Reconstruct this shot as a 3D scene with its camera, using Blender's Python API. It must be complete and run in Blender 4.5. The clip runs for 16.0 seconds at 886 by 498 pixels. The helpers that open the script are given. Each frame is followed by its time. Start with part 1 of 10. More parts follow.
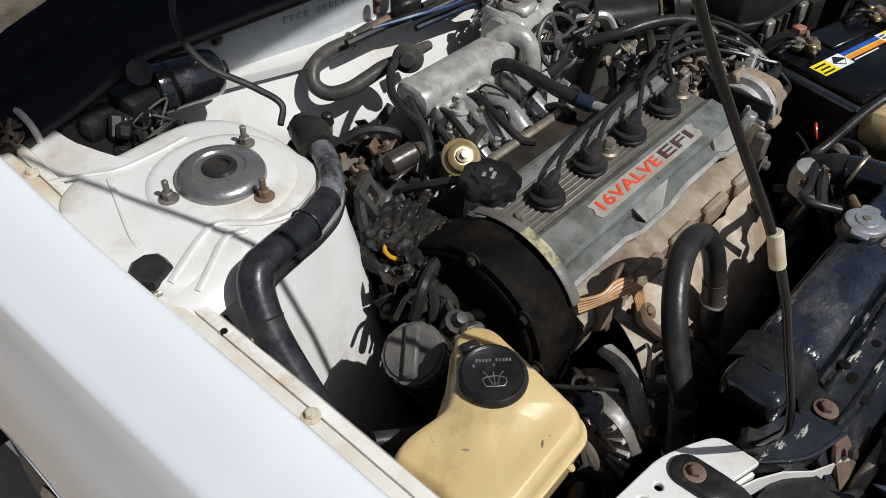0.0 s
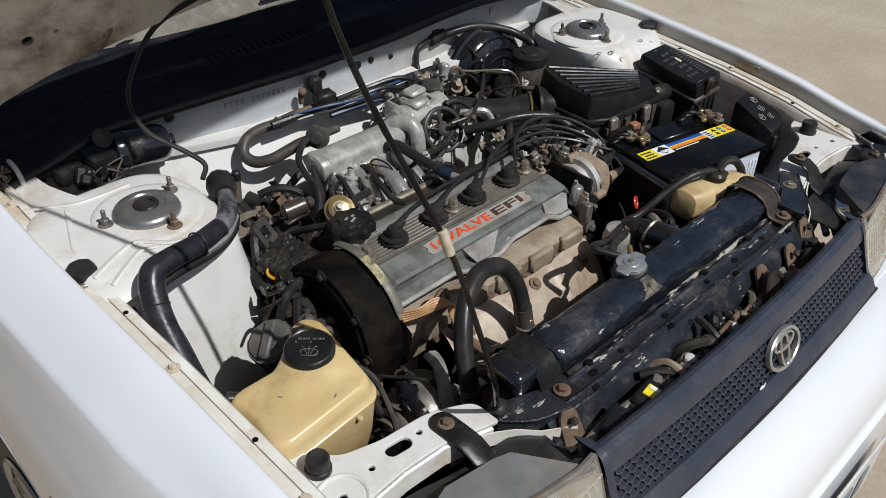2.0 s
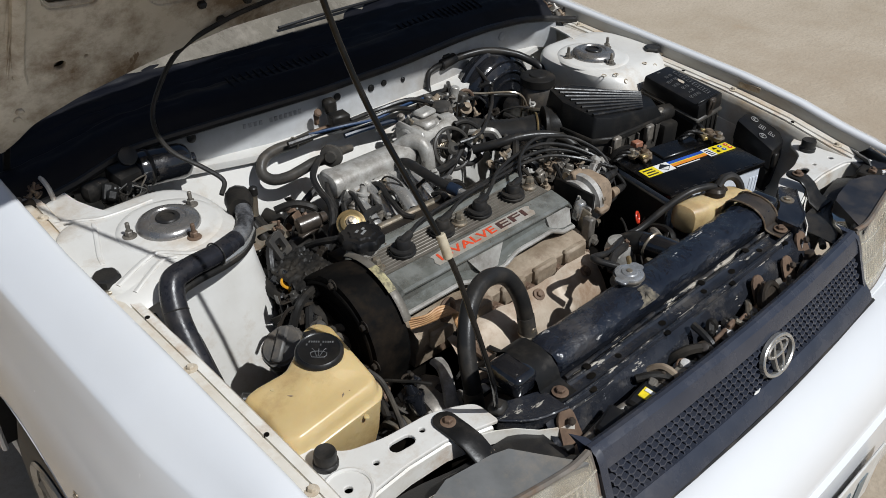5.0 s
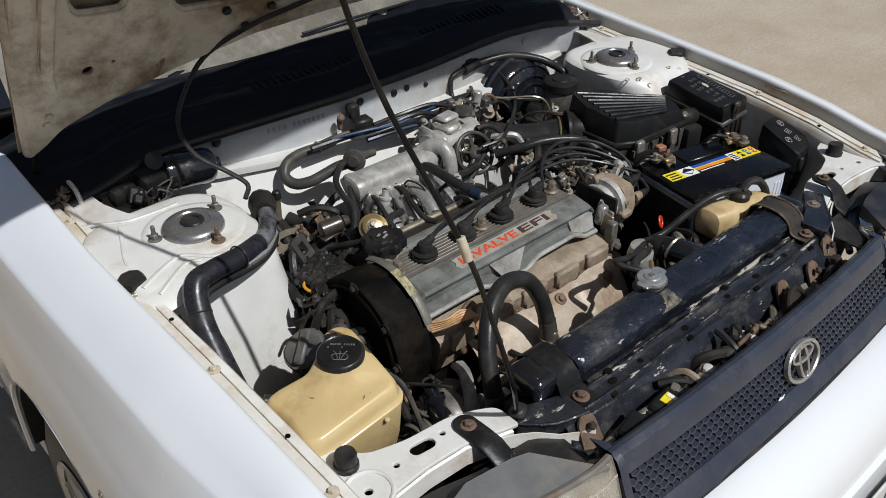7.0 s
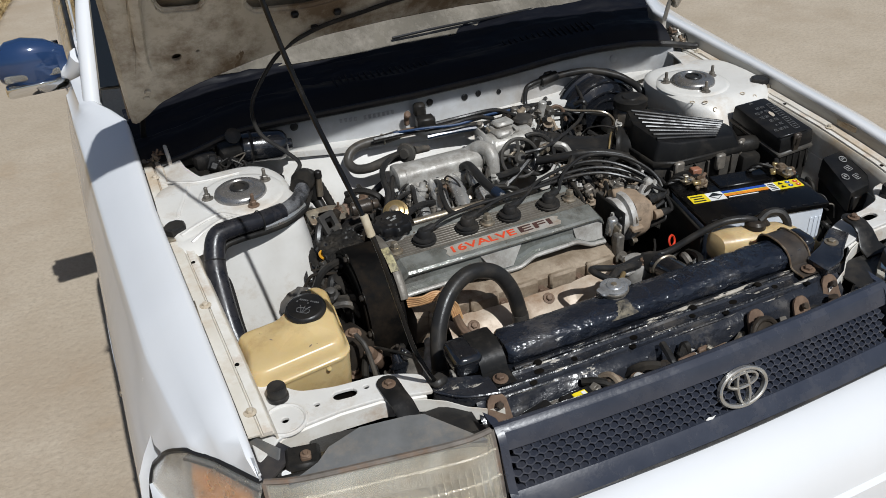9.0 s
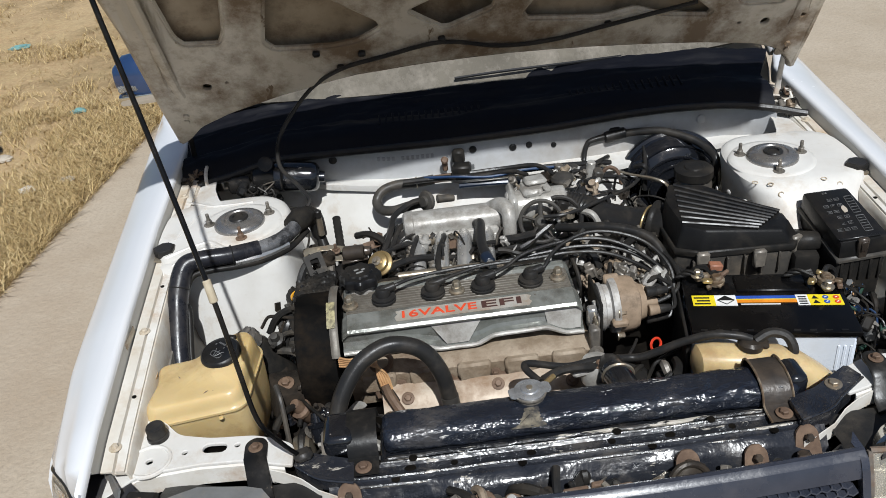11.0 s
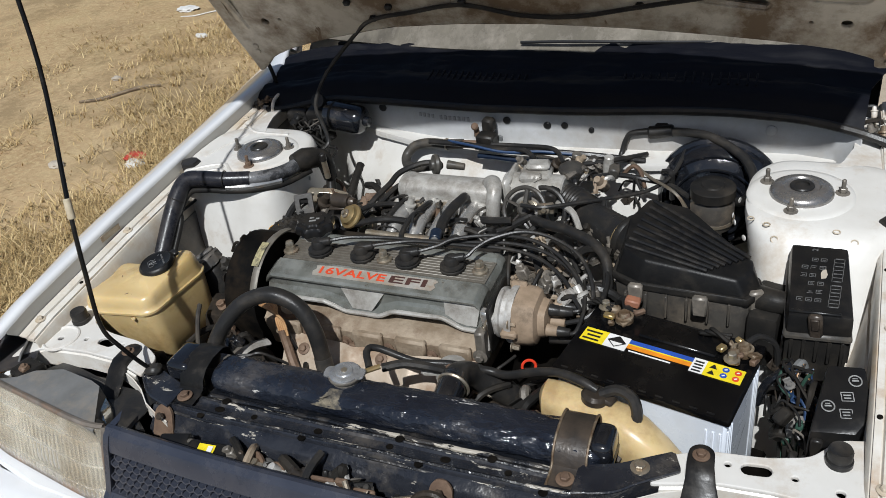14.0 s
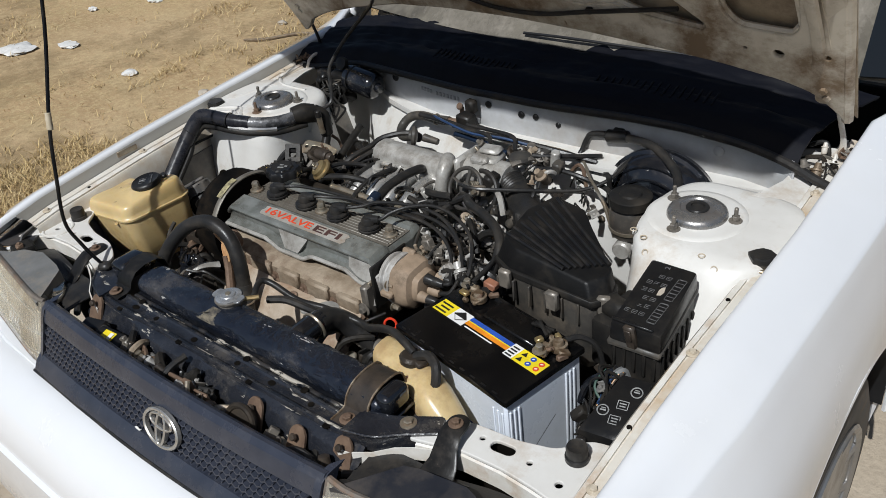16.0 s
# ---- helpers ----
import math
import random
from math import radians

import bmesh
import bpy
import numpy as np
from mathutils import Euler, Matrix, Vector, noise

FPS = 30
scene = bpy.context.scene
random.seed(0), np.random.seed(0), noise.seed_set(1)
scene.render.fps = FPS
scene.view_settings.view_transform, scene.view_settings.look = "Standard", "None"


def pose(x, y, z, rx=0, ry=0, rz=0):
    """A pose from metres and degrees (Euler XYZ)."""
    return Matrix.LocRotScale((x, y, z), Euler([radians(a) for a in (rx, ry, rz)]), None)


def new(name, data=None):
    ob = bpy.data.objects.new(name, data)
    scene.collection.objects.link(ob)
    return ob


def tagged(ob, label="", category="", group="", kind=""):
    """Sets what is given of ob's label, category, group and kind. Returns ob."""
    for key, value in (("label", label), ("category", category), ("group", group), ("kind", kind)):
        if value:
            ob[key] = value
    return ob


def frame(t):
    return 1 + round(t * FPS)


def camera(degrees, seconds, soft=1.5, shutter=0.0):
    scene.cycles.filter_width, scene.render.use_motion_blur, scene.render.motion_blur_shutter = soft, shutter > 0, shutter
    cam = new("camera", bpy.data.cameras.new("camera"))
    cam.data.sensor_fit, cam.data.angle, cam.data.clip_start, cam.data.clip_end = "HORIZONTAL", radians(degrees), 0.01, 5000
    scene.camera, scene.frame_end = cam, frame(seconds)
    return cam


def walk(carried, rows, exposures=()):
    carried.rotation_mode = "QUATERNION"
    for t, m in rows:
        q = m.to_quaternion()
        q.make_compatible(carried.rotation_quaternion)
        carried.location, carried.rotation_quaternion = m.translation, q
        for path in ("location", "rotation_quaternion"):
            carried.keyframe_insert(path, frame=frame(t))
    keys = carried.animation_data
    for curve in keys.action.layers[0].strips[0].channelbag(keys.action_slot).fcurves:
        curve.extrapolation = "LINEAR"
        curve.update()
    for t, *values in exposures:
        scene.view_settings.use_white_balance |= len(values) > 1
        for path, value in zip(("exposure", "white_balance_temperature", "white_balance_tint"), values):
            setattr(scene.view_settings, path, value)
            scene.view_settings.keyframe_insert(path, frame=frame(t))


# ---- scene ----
cam = camera(56.5, 16.0, soft=0.7)
METRES = 2.85
BASE = pose(-0.8685, -0.6284, 1.4003, -43.637, -1.082, -47.478)
ROWS = [
    (0.0, 0.0, 0.0, 0.0, 0.0, 0.0, -0.0),
    (0.5, 0.0064, -0.0248, -0.0151, -2.04, 0.25, 0.94),
    (1.0, 0.0359, -0.0492, -0.0281, 0.3, 2.11, -0.39),
    (1.5, 0.0755, -0.0783, -0.0386, 2.31, 4.91, -1.9),
    (2.0, 0.087, -0.0994, -0.0385, 2.34, 7.23, -2.31),
    (2.5, 0.0842, -0.1109, -0.0424, 2.02, 8.52, -2.36),
    (3.0, 0.0848, -0.1144, -0.0467, 2.68, 8.92, -2.49),
    (3.5, 0.0911, -0.1178, -0.0497, 3.31, 9.02, -2.63),
    (4.0, 0.0951, -0.1181, -0.0501, 3.65, 9.11, -2.54),
    (6.5, 0.0973, -0.1161, -0.0501, 4.24, 9.07, -2.68),
    (7.0, 0.0986, -0.1174, -0.0508, 5.51, 9.43, -2.92),
    (7.5, 0.1139, -0.1347, -0.0634, 6.94, 10.03, -3.56),
    (8.0, 0.1388, -0.1599, -0.0778, 8.71, 10.04, -5.2),
    (8.5, 0.1833, -0.1596, -0.0706, 13.92, 9.45, -9.15),
    (9.0, 0.239, -0.1357, -0.0517, 19.82, 7.98, -12.71),
    (11.5, 0.3977, -0.02, 0.0607, 43.48, 0.1, -25.59),
    (12.0, 0.441, -0.0075, 0.0726, 49.2, -2.69, -28.15),
    (12.5, 0.4715, 0.0049, 0.096, 51.97, -4.78, -29.33),
    (13.0, 0.4739, 0.047, 0.1252, 56.83, -9.57, -31.15),
    (13.5, 0.472, 0.0999, 0.1607, 60.38, -12.71, -32.39),
    (14.0, 0.4838, 0.1188, 0.1789, 65.96, -15.82, -32.9),
    (14.5, 0.5206, 0.135, 0.1992, 70.44, -18.22, -34.12),
    (15.0, 0.5504, 0.151, 0.2256, 75.26, -21.08, -35.57),
    (15.5, 0.5545, 0.1859, 0.2529, 82.02, -26.13, -37.12),
    (16.0, 0.5566, 0.2296, 0.2846, 85.33, -28.94, -37.56),
]
walk(cam, [(t, BASE @ pose(METRES * x, METRES * y, METRES * z, 90 + pitch, roll, yaw)) for t, x, y, z, yaw, pitch, roll in ROWS],
     exposures=[(0.0, -0.03, 6150, 8), (1.0, -0.11, 6150, 8), (3.0, -0.17, 6150, 8), (9.0, -0.17, 6150, 8), (11.5, 0.10, 6150, 8), (12.0, 0.14, 6150, 8), (12.5, 0.05, 6150, 8), (13.0, 0.02, 6150, 8), (14.0, -0.06, 6150, 8), (16.0, -0.14, 6150, 8)])

# ---- light ----
SUN_DIR = Vector((0.13, -0.735, 1.0)).normalized()          # towards the sun: high, ahead of the car's nose
world = bpy.data.worlds.new("sky")
scene.world = world
world.use_nodes = True
wn = world.node_tree
sky = wn.nodes.new("ShaderNodeTexSky")
sky.sky_type = 'NISHITA'
sky.sun_disc = False
sky.sun_elevation = math.asin(SUN_DIR.z)
sky.sun_rotation = math.atan2(SUN_DIR.x, SUN_DIR.y)
sky.dust_density = 2.0
wn.links.new(sky.outputs[0], wn.nodes["Background"].inputs[0])
wn.nodes["Background"].inputs[1].default_value = 0.056
sun = new("sun", bpy.data.lights.new("sun", 'SUN'))
sun.data.energy = 4.75
sun.data.angle = radians(0.6)
sun.data.color = (1.0, 0.985, 0.965)
sun.matrix_world = Matrix.Translation(SUN_DIR * 6) @ SUN_DIR.to_track_quat("Z", "Y").to_matrix().to_4x4()

# ---- materials ----
MATS = {}


def mat(name, col, rough=0.5, metal=0.0, col2=None, scale=30.0, dirt=None, dirt_amt=0.35, dirt_scale=9.0, bump=0.15,
        bump_scale=180.0, coat=0.0, spec=0.5, rough_var=0.12, stretch=(1, 1, 1), alpha=None, trans=0.0, sss=0.0, per_piece=0.0,
        dirt_cut=(0.48, 0.66), bump_dist=0.0015, chips=None):
    """A worn surface: two shades by fine grain, dirt by broader patches, uneven gloss and fine relief."""
    m = bpy.data.materials.new(name)
    m.use_nodes = True
    nt = m.node_tree
    N, L = nt.nodes, nt.links
    b = N["Principled BSDF"]
    tc = N.new("ShaderNodeTexCoord")
    mp = N.new("ShaderNodeMapping")
    mp.inputs["Scale"].default_value = stretch
    L.new(tc.outputs["Object"], mp.inputs[0])

    def tex(s, detail=6.0, ro=0.6):
        t = N.new("ShaderNodeTexNoise")
        t.inputs["Scale"].default_value, t.inputs["Detail"].default_value, t.inputs["Roughness"].default_value = s, detail, ro
        L.new(mp.outputs[0], t.inputs["Vector"])
        return t.outputs["Fac"]

    def ramp(src, a, z):
        r = N.new("ShaderNodeMapRange")
        r.inputs["From Min"].default_value, r.inputs["From Max"].default_value = a, z
        L.new(src, r.inputs["Value"])
        return r.outputs[0]

    def mix(f, c0, c1):
        x = N.new("ShaderNodeMix")
        x.data_type = 'RGBA'
        for sock, v in ((x.inputs[0], f), (x.inputs[6], c0), (x.inputs[7], c1)):
            if isinstance(v, bpy.types.NodeSocket):
                L.new(v, sock)
            elif isinstance(v, tuple):
                sock.default_value = (*v, 1)
            else:
                sock.default_value = v
        return x.outputs[2]

    col2 = col2 or tuple(c * 0.78 for c in col)
    grain = tex(scale)
    c = mix(ramp(grain, 0.35, 0.65), col, col2)
    if per_piece:
        oi = N.new("ShaderNodeObjectInfo")
        dk = N.new("ShaderNodeMapRange")
        dk.inputs["To Min"].default_value, dk.inputs["To Max"].default_value = 1 - per_piece, 1 + per_piece
        L.new(oi.outputs["Random"], dk.inputs["Value"])
        v = N.new("ShaderNodeHueSaturation")
        L.new(dk.outputs[0], v.inputs["Value"])
        L.new(c, v.inputs["Color"])
        c = v.outputs[0]
    patch = ramp(tex(dirt_scale, 8.0, 0.7), *dirt_cut)
    if dirt:
        f = N.new("ShaderNodeMath")
        f.operation = 'MULTIPLY'
        f.inputs[1].default_value = dirt_amt
        L.new(patch, f.inputs[0])
        c = mix(f.outputs[0], c, dirt)
    if chips:                                              # flakes where the paint has come off
        ccol, cs, cut, cst = chips
        m2 = N.new("ShaderNodeMapping")
        m2.inputs["Scale"].default_value = cst
        L.new(tc.outputs["Object"], m2.inputs[0])
        ct = N.new("ShaderNodeTexNoise")
        ct.inputs["Scale"].default_value, ct.inputs["Detail"].default_value, ct.inputs["Roughness"].default_value = cs, 5.0, 0.7
        L.new(m2.outputs[0], ct.inputs["Vector"])
        c = mix(ramp(ct.outputs["Fac"], cut, cut + 0.03), c, ccol)
    L.new(c, b.inputs["Base Color"])
    r = N.new("ShaderNodeMapRange")
    r.inputs["To Min"].default_value, r.inputs["To Max"].default_value = max(0.02, rough - rough_var), min(1.0, rough + rough_var)
    L.new(patch, r.inputs["Value"])
    L.new(r.outputs[0], b.inputs["Roughness"])
    b.inputs["Metallic"].default_value = metal
    b.inputs["Specular IOR Level"].default_value = spec
    b.inputs["Coat Weight"].default_value = coat
    b.inputs["Coat Roughness"].default_value = 0.08
    if trans:
        b.inputs["Transmission Weight"].default_value = trans
    if sss:
        b.inputs["Subsurface Weight"].default_value = sss
        b.inputs["Subsurface Radius"].default_value = (0.02, 0.012, 0.005)
        b.inputs["Subsurface Scale"].default_value = 0.6
    if alpha is not None:
        b.inputs["Alpha"].default_value = alpha
    if bump:
        bp = N.new("ShaderNodeBump")
        bp.inputs["Strength"].default_value, bp.inputs["Distance"].default_value = bump, bump_dist
        L.new(tex(bump_scale, 4.0), bp.inputs["Height"])
        L.new(bp.outputs[0], b.inputs["Normal"])
        L.new(bp.outputs[0], b.inputs["Coat Normal"])
    MATS[name] = m
    return m


DUST = (0.32, 0.25, 0.17)
RUST = (0.20, 0.085, 0.03)
white_paint = mat("white paint", (0.67, 0.675, 0.685), 0.22, 0, (0.64, 0.645, 0.655), 3, (0.62, 0.59, 0.53), 0.10, 5, 0.0, coat=0.5, rough_var=0.06)
bay_white = mat("bay paint", (0.63, 0.615, 0.58), 0.40, 0, (0.57, 0.55, 0.51), 14, (0.36, 0.26, 0.155), 0.60, 11, 0.06, 90, rough_var=0.1, dirt_cut=(0.52, 0.72))
wing_white = mat("stained wing paint", (0.62, 0.595, 0.54), 0.45, 0, (0.54, 0.50, 0.43), 12, (0.40, 0.28, 0.155), 0.75, 9, 0.06, 90, rough_var=0.1, dirt_cut=(0.46, 0.68))
dark_wing = mat("dark grey inner wing", (0.16, 0.15, 0.135), 0.6, 0, (0.075, 0.068, 0.06), 14, (0.30, 0.26, 0.21), 0.6, 9, 0.15, 90, dirt_cut=(0.48, 0.68))
# white paint greyed for the shade on the gutter wall, with dust patches
shaded_gutter = mat("shade-greyed gutter paint", (0.50, 0.49, 0.46), 0.55, 0, (0.43, 0.415, 0.38), 10, (0.30, 0.24, 0.17), 0.5, 7, 0.05, 90, rough_var=0.1, dirt_cut=(0.46, 0.70), stretch=(1, 0.35, 1))
rail_white = mat("rail paint", (0.66, 0.64, 0.595), 0.45, 0, (0.56, 0.52, 0.45), 22, (0.36, 0.22, 0.11), 0.65, 16, 0.1, 120, dirt_cut=(0.5, 0.68))
cowl_grey = mat("cowl paint", (0.46, 0.465, 0.47), 0.48, 0, (0.36, 0.36, 0.355), 9, (0.26, 0.215, 0.16), 0.5, 8, 0.06, 90, dirt_cut=(0.46, 0.68))
hood_inner = mat("hood lining paint", (0.54, 0.495, 0.415), 0.5, 0, (0.43, 0.38, 0.30), 7, (0.13, 0.080, 0.038), 0.92, 5.2, 0.1, 100, dirt_cut=(0.43, 0.59), chips=((0.13, 0.085, 0.045), 13, 0.63, (1, 0.4, 0.4)))
# browner than the frame: pocket shade painted in, besides the stains
hood_skin = mat("shaded hood skin", (0.38, 0.31, 0.22), 0.75, 0, (0.27, 0.215, 0.145), 12, (0.085, 0.052, 0.030), 0.75, 8, 0.15, 90, dirt_cut=(0.44, 0.62))
black_cowl = mat("black cowl sheet", (0.0036, 0.0040, 0.0068), 0.62, 0, (0.0056, 0.0058, 0.0082), 8, (0.03, 0.027, 0.024), 0.06, 6, 0.25, 22, bump_dist=0.004, spec=0.16)
black_plastic = mat("black plastic", (0.0081, 0.0081, 0.0088), 0.40, 0, (0.0119, 0.0116, 0.0112), 40, DUST, 0.045, 12, 0.12, 260, spec=0.28)
rib_plastic = mat("rib plastic", (0.009, 0.009, 0.010), 0.42, 0, (0.013, 0.013, 0.013), 40, DUST, 0.05, 30, 0.1, 200, spec=0.25)
lid_black = mat("matt lid plastic", (0.0065, 0.0065, 0.0070), 0.5, 0, (0.0100, 0.0098, 0.0095), 40, DUST, 0.04, 12, 0.2, 220, spec=0.16)
dusty_black = mat("dusty black plastic", (0.0120, 0.0118, 0.0116), 0.5, 0, (0.0210, 0.0192, 0.0170), 30, DUST, 0.055, 14, 0.25, 220, spec=0.12)
rubber = mat("rubber hose", (0.0171, 0.0167, 0.0167), 0.42, 0, (0.0198, 0.0189, 0.0178), 50, DUST, 0.060, 22, 0.18, 300, spec=0.25)
harness_black = mat("taped harness", (0.0126, 0.0133, 0.0168), 0.38, 0, (0.0196, 0.0196, 0.0238), 60, DUST, 0.060, 15, 0.25, 160, spec=0.28)
black_paint = mat("chipped black paint", (0.0062, 0.0070, 0.0092), 0.22, 0, (0.0108, 0.0117, 0.0146), 20, (0.10, 0.085, 0.07), 0.350, 22, 0.35, 90, coat=0.6, dirt_cut=(0.56, 0.72), chips=((0.42, 0.38, 0.33), 70, 0.675, (0.6, 1, 1)))
bead_paint = mat("flaking black paint", (0.0048, 0.0054, 0.0071), 0.38, 0, (0.0083, 0.0090, 0.0112), 20, (0.10, 0.085, 0.07), 0.350, 22, 0.7, 60, coat=0.15, spec=0.5, bump_dist=0.004, chips=((0.38, 0.345, 0.29), 60, 0.555, (0.28, 1.2, 1.2)))
dusty_paint = mat("dusty chipped black paint", (0.0110, 0.0124, 0.0168), 0.30, 0, (0.0225, 0.0240, 0.0290), 24, (0.20, 0.17, 0.13), 0.30, 15, 0.6, 24, coat=0.25, spec=0.5, dirt_cut=(0.50, 0.72), bump_dist=0.005, chips=((0.36, 0.33, 0.28), 55, 0.635, (0.35, 1, 1)))
matt_black = mat("matt black steel", (0.0081, 0.0081, 0.0081), 0.42, 0, (0.0144, 0.0135, 0.0126), 24, (0.12, 0.10, 0.08), 0.240, 20, 0.2, 120, chips=((0.25, 0.20, 0.15), 90, 0.69, (1, 1, 1)), spec=0.20)
cover_black = mat("oily black cover", (0.0032, 0.0031, 0.0031), 0.75, 0, (0.0065, 0.0060, 0.0054), 26, (0.05, 0.035, 0.022), 0.30, 10, 0.4, 70, spec=0.04)
rod_black = mat("glossy black rod paint", (0.003, 0.003, 0.0034), 0.24, 0, (0.005, 0.005, 0.005), 30, DUST, 0.03, 16, 0.1, 200, spec=0.3)
tank_paint = mat("thick brushed black paint", (0.0080, 0.0100, 0.0160), 0.34, 0, (0.0175, 0.0208, 0.0290), 16, (0.10, 0.085, 0.07), 0.45, 16, 0.9, 34, coat=0.22, spec=0.5, rough_var=0.16, dirt_cut=(0.54, 0.72), stretch=(0.7, 1, 1), bump_dist=0.008, chips=((0.50, 0.48, 0.45), 42, 0.64, (0.3, 1, 1)))
dull_seam = mat("dusty solder seam", (0.20, 0.175, 0.145), 0.5, 0.2, (0.11, 0.10, 0.085), 40, (0.02, 0.02, 0.022), 0.6, 25, 0.3, 120)
greasy = mat("greasy black metal", (0.0190, 0.0168, 0.0150), 0.40, 0.1, (0.0400, 0.0330, 0.0260), 30, (0.10, 0.07, 0.045), 0.280, 14, 0.4, 140, spec=0.12)
# near-black: shade deep in the bay is put into this oily colour
shade_void = mat("oily shade black", (0.0025, 0.0022, 0.0020), 0.7, 0, (0.0070, 0.0060, 0.0050), 25, (0.05, 0.038, 0.025), 0.120, 12, 0.3, 110, spec=0.05)
alloy = mat("cast aluminium", (0.42, 0.405, 0.375), 0.42, 0.15, (0.31, 0.295, 0.265), 50, (0.10, 0.08, 0.06), 0.65, 18, 0.35, 260)
alloy_light = mat("bright aluminium", (0.56, 0.55, 0.53), 0.34, 0.7, (0.45, 0.44, 0.42), 50, (0.22, 0.18, 0.13), 0.4, 20, 0.2, 300)
valve_alloy = mat("valve cover alloy", (0.235, 0.24, 0.222), 0.27, 0.3, (0.155, 0.16, 0.143), 30, (0.055, 0.046, 0.034), 0.75, 14, 0.25, 240, rough_var=0.15, chips=((0.09, 0.07, 0.05), 26, 0.64, (1, 1, 1)))
valve_top = mat("stained ribbed alloy", (0.17, 0.155, 0.13), 0.55, 0.25, (0.12, 0.105, 0.085), 40, (0.06, 0.05, 0.04), 0.5, 18, 0.25, 300)
shield = mat("heat shield steel", (0.44, 0.37, 0.29), 0.62, 0.15, (0.33, 0.26, 0.19), 25, (0.19, 0.105, 0.05), 0.7, 13, 0.2, 200)
head_cast = mat("dusty cylinder head", (0.32, 0.26, 0.19), 0.75, 0.1, (0.20, 0.15, 0.10), 30, (0.10, 0.055, 0.03), 0.75, 14, 0.5, 120, bump_dist=0.003)
paper = mat("faded paper", (0.50, 0.44, 0.33), 0.7, 0, (0.38, 0.32, 0.22), 60, bump=0)
sticker_paper = mat("stained sticker", (0.40, 0.36, 0.20), 0.6, 0, (0.27, 0.23, 0.12), 90, (0.05, 0.045, 0.035), 0.85, 45, 0, dirt_cut=(0.44, 0.60))
chalky_alloy = mat("chalky corroded alloy", (0.44, 0.43, 0.41), 0.7, 0.15, (0.30, 0.28, 0.25), 50, (0.12, 0.09, 0.065), 0.7, 24, 0.4, 160)
dusty_brown = mat("dust-caked brown plastic", (0.30, 0.22, 0.15), 0.8, 0, (0.20, 0.145, 0.095), 34, (0.05, 0.04, 0.03), 0.6, 26, 0.4, 120, dirt_cut=(0.54, 0.70))
rust = mat("rusty steel", (0.175, 0.115, 0.075), 0.75, 0.2, (0.105, 0.065, 0.042), 50, (0.08, 0.05, 0.035), 0.5, 30, 0.35, 250)
steel = mat("weathered zinc", (0.40, 0.36, 0.29), 0.42, 0.7, (0.30, 0.25, 0.18), 60, RUST, 0.4, 40, 0.2, 260)
strut_steel = mat("strut plate steel", (0.34, 0.33, 0.32), 0.38, 0.75, (0.27, 0.26, 0.25), 40, (0.16, 0.10, 0.06), 0.4, 25, 0.15, 260)
cap_metal = mat("dull cap metal", (0.50, 0.51, 0.52), 0.34, 0.6, (0.36, 0.365, 0.37), 40, (0.08, 0.07, 0.06), 0.5, 30, 0.2, 160)
brass = mat("yellow zinc", (0.42, 0.32, 0.16), 0.4, 0.7, (0.33, 0.24, 0.11), 60, RUST, 0.4, 40, 0.15, 260)
corroded = mat("corroded brass", (0.17, 0.125, 0.08), 0.6, 0.3, (0.09, 0.055, 0.03), 90, (0.34, 0.30, 0.23), 0.5, 70, 0.6, 160)
tan_plastic = mat("aged tank plastic", (0.56, 0.425, 0.215), 0.42, 0, (0.47, 0.335, 0.145), 7, (0.27, 0.155, 0.055), 0.75, 10, 0.10, 60, sss=0.25, dirt_cut=(0.50, 0.72), chips=((0.16, 0.10, 0.05), 48, 0.70, (1, 1, 1)))
tan_tank2 = mat("aged bottle plastic", (0.58, 0.45, 0.24), 0.4, 0, (0.48, 0.35, 0.17), 14, (0.25, 0.15, 0.07), 0.5, 14, 0.05, 90, sss=0.2)
grey_plastic = mat("grey plastic", (0.15, 0.153, 0.153), 0.68, 0, (0.11, 0.113, 0.113), 16, DUST, 0.35, 9, 0.06, 160)
silver_tape = mat("worn silver tape", (0.24, 0.24, 0.245), 0.36, 0.3, (0.10, 0.10, 0.105), 22, (0.02, 0.02, 0.022), 0.9, 24, 0.6, 60, dirt_cut=(0.44, 0.54), bump_dist=0.004)
grille_black = mat("grille plastic", (0.026, 0.030, 0.043), 0.36, 0, (0.036, 0.040, 0.054), 20, DUST, 0.05, 8, 0.15, 200, spec=0.5)
greasy_strap = mat("grimy brown-black steel", (0.035, 0.029, 0.024), 0.42, 0.2, (0.075, 0.058, 0.044), 26, (0.012, 0.010, 0.009), 0.7, 16, 0.4, 120)
tan_stain = mat("tan weld stain", (0.52, 0.46, 0.37), 0.6, 0, (0.38, 0.31, 0.22), 80)
weathered_black = mat("dusty grey-black plastic", (0.0345, 0.0322, 0.0299), 0.5, 0, (0.0575, 0.0529, 0.0460), 26, DUST, 0.20, 14, 0.25, 160, spec=0.25)
chrome = mat("chrome", (0.78, 0.79, 0.80), 0.08, 1.0, (0.72, 0.73, 0.74), 20, None, 0, 10, 0, rough_var=0.03)
emblem_metal = mat("dull chrome", (0.52, 0.51, 0.48), 0.35, 0.7, (0.42, 0.40, 0.37), 40, (0.2, 0.16, 0.1), 0.4, 30, 0.1)
tyre = mat("tyre rubber", (0.02, 0.02, 0.02), 0.75, 0, (0.03, 0.028, 0.026), 20, DUST, 0.3, 10, 0.2, 160)
rim_metal = mat("wheel alloy", (0.30, 0.30, 0.30), 0.4, 0.7, (0.24, 0.24, 0.24), 20, DUST, 0.3, 12, 0.1)
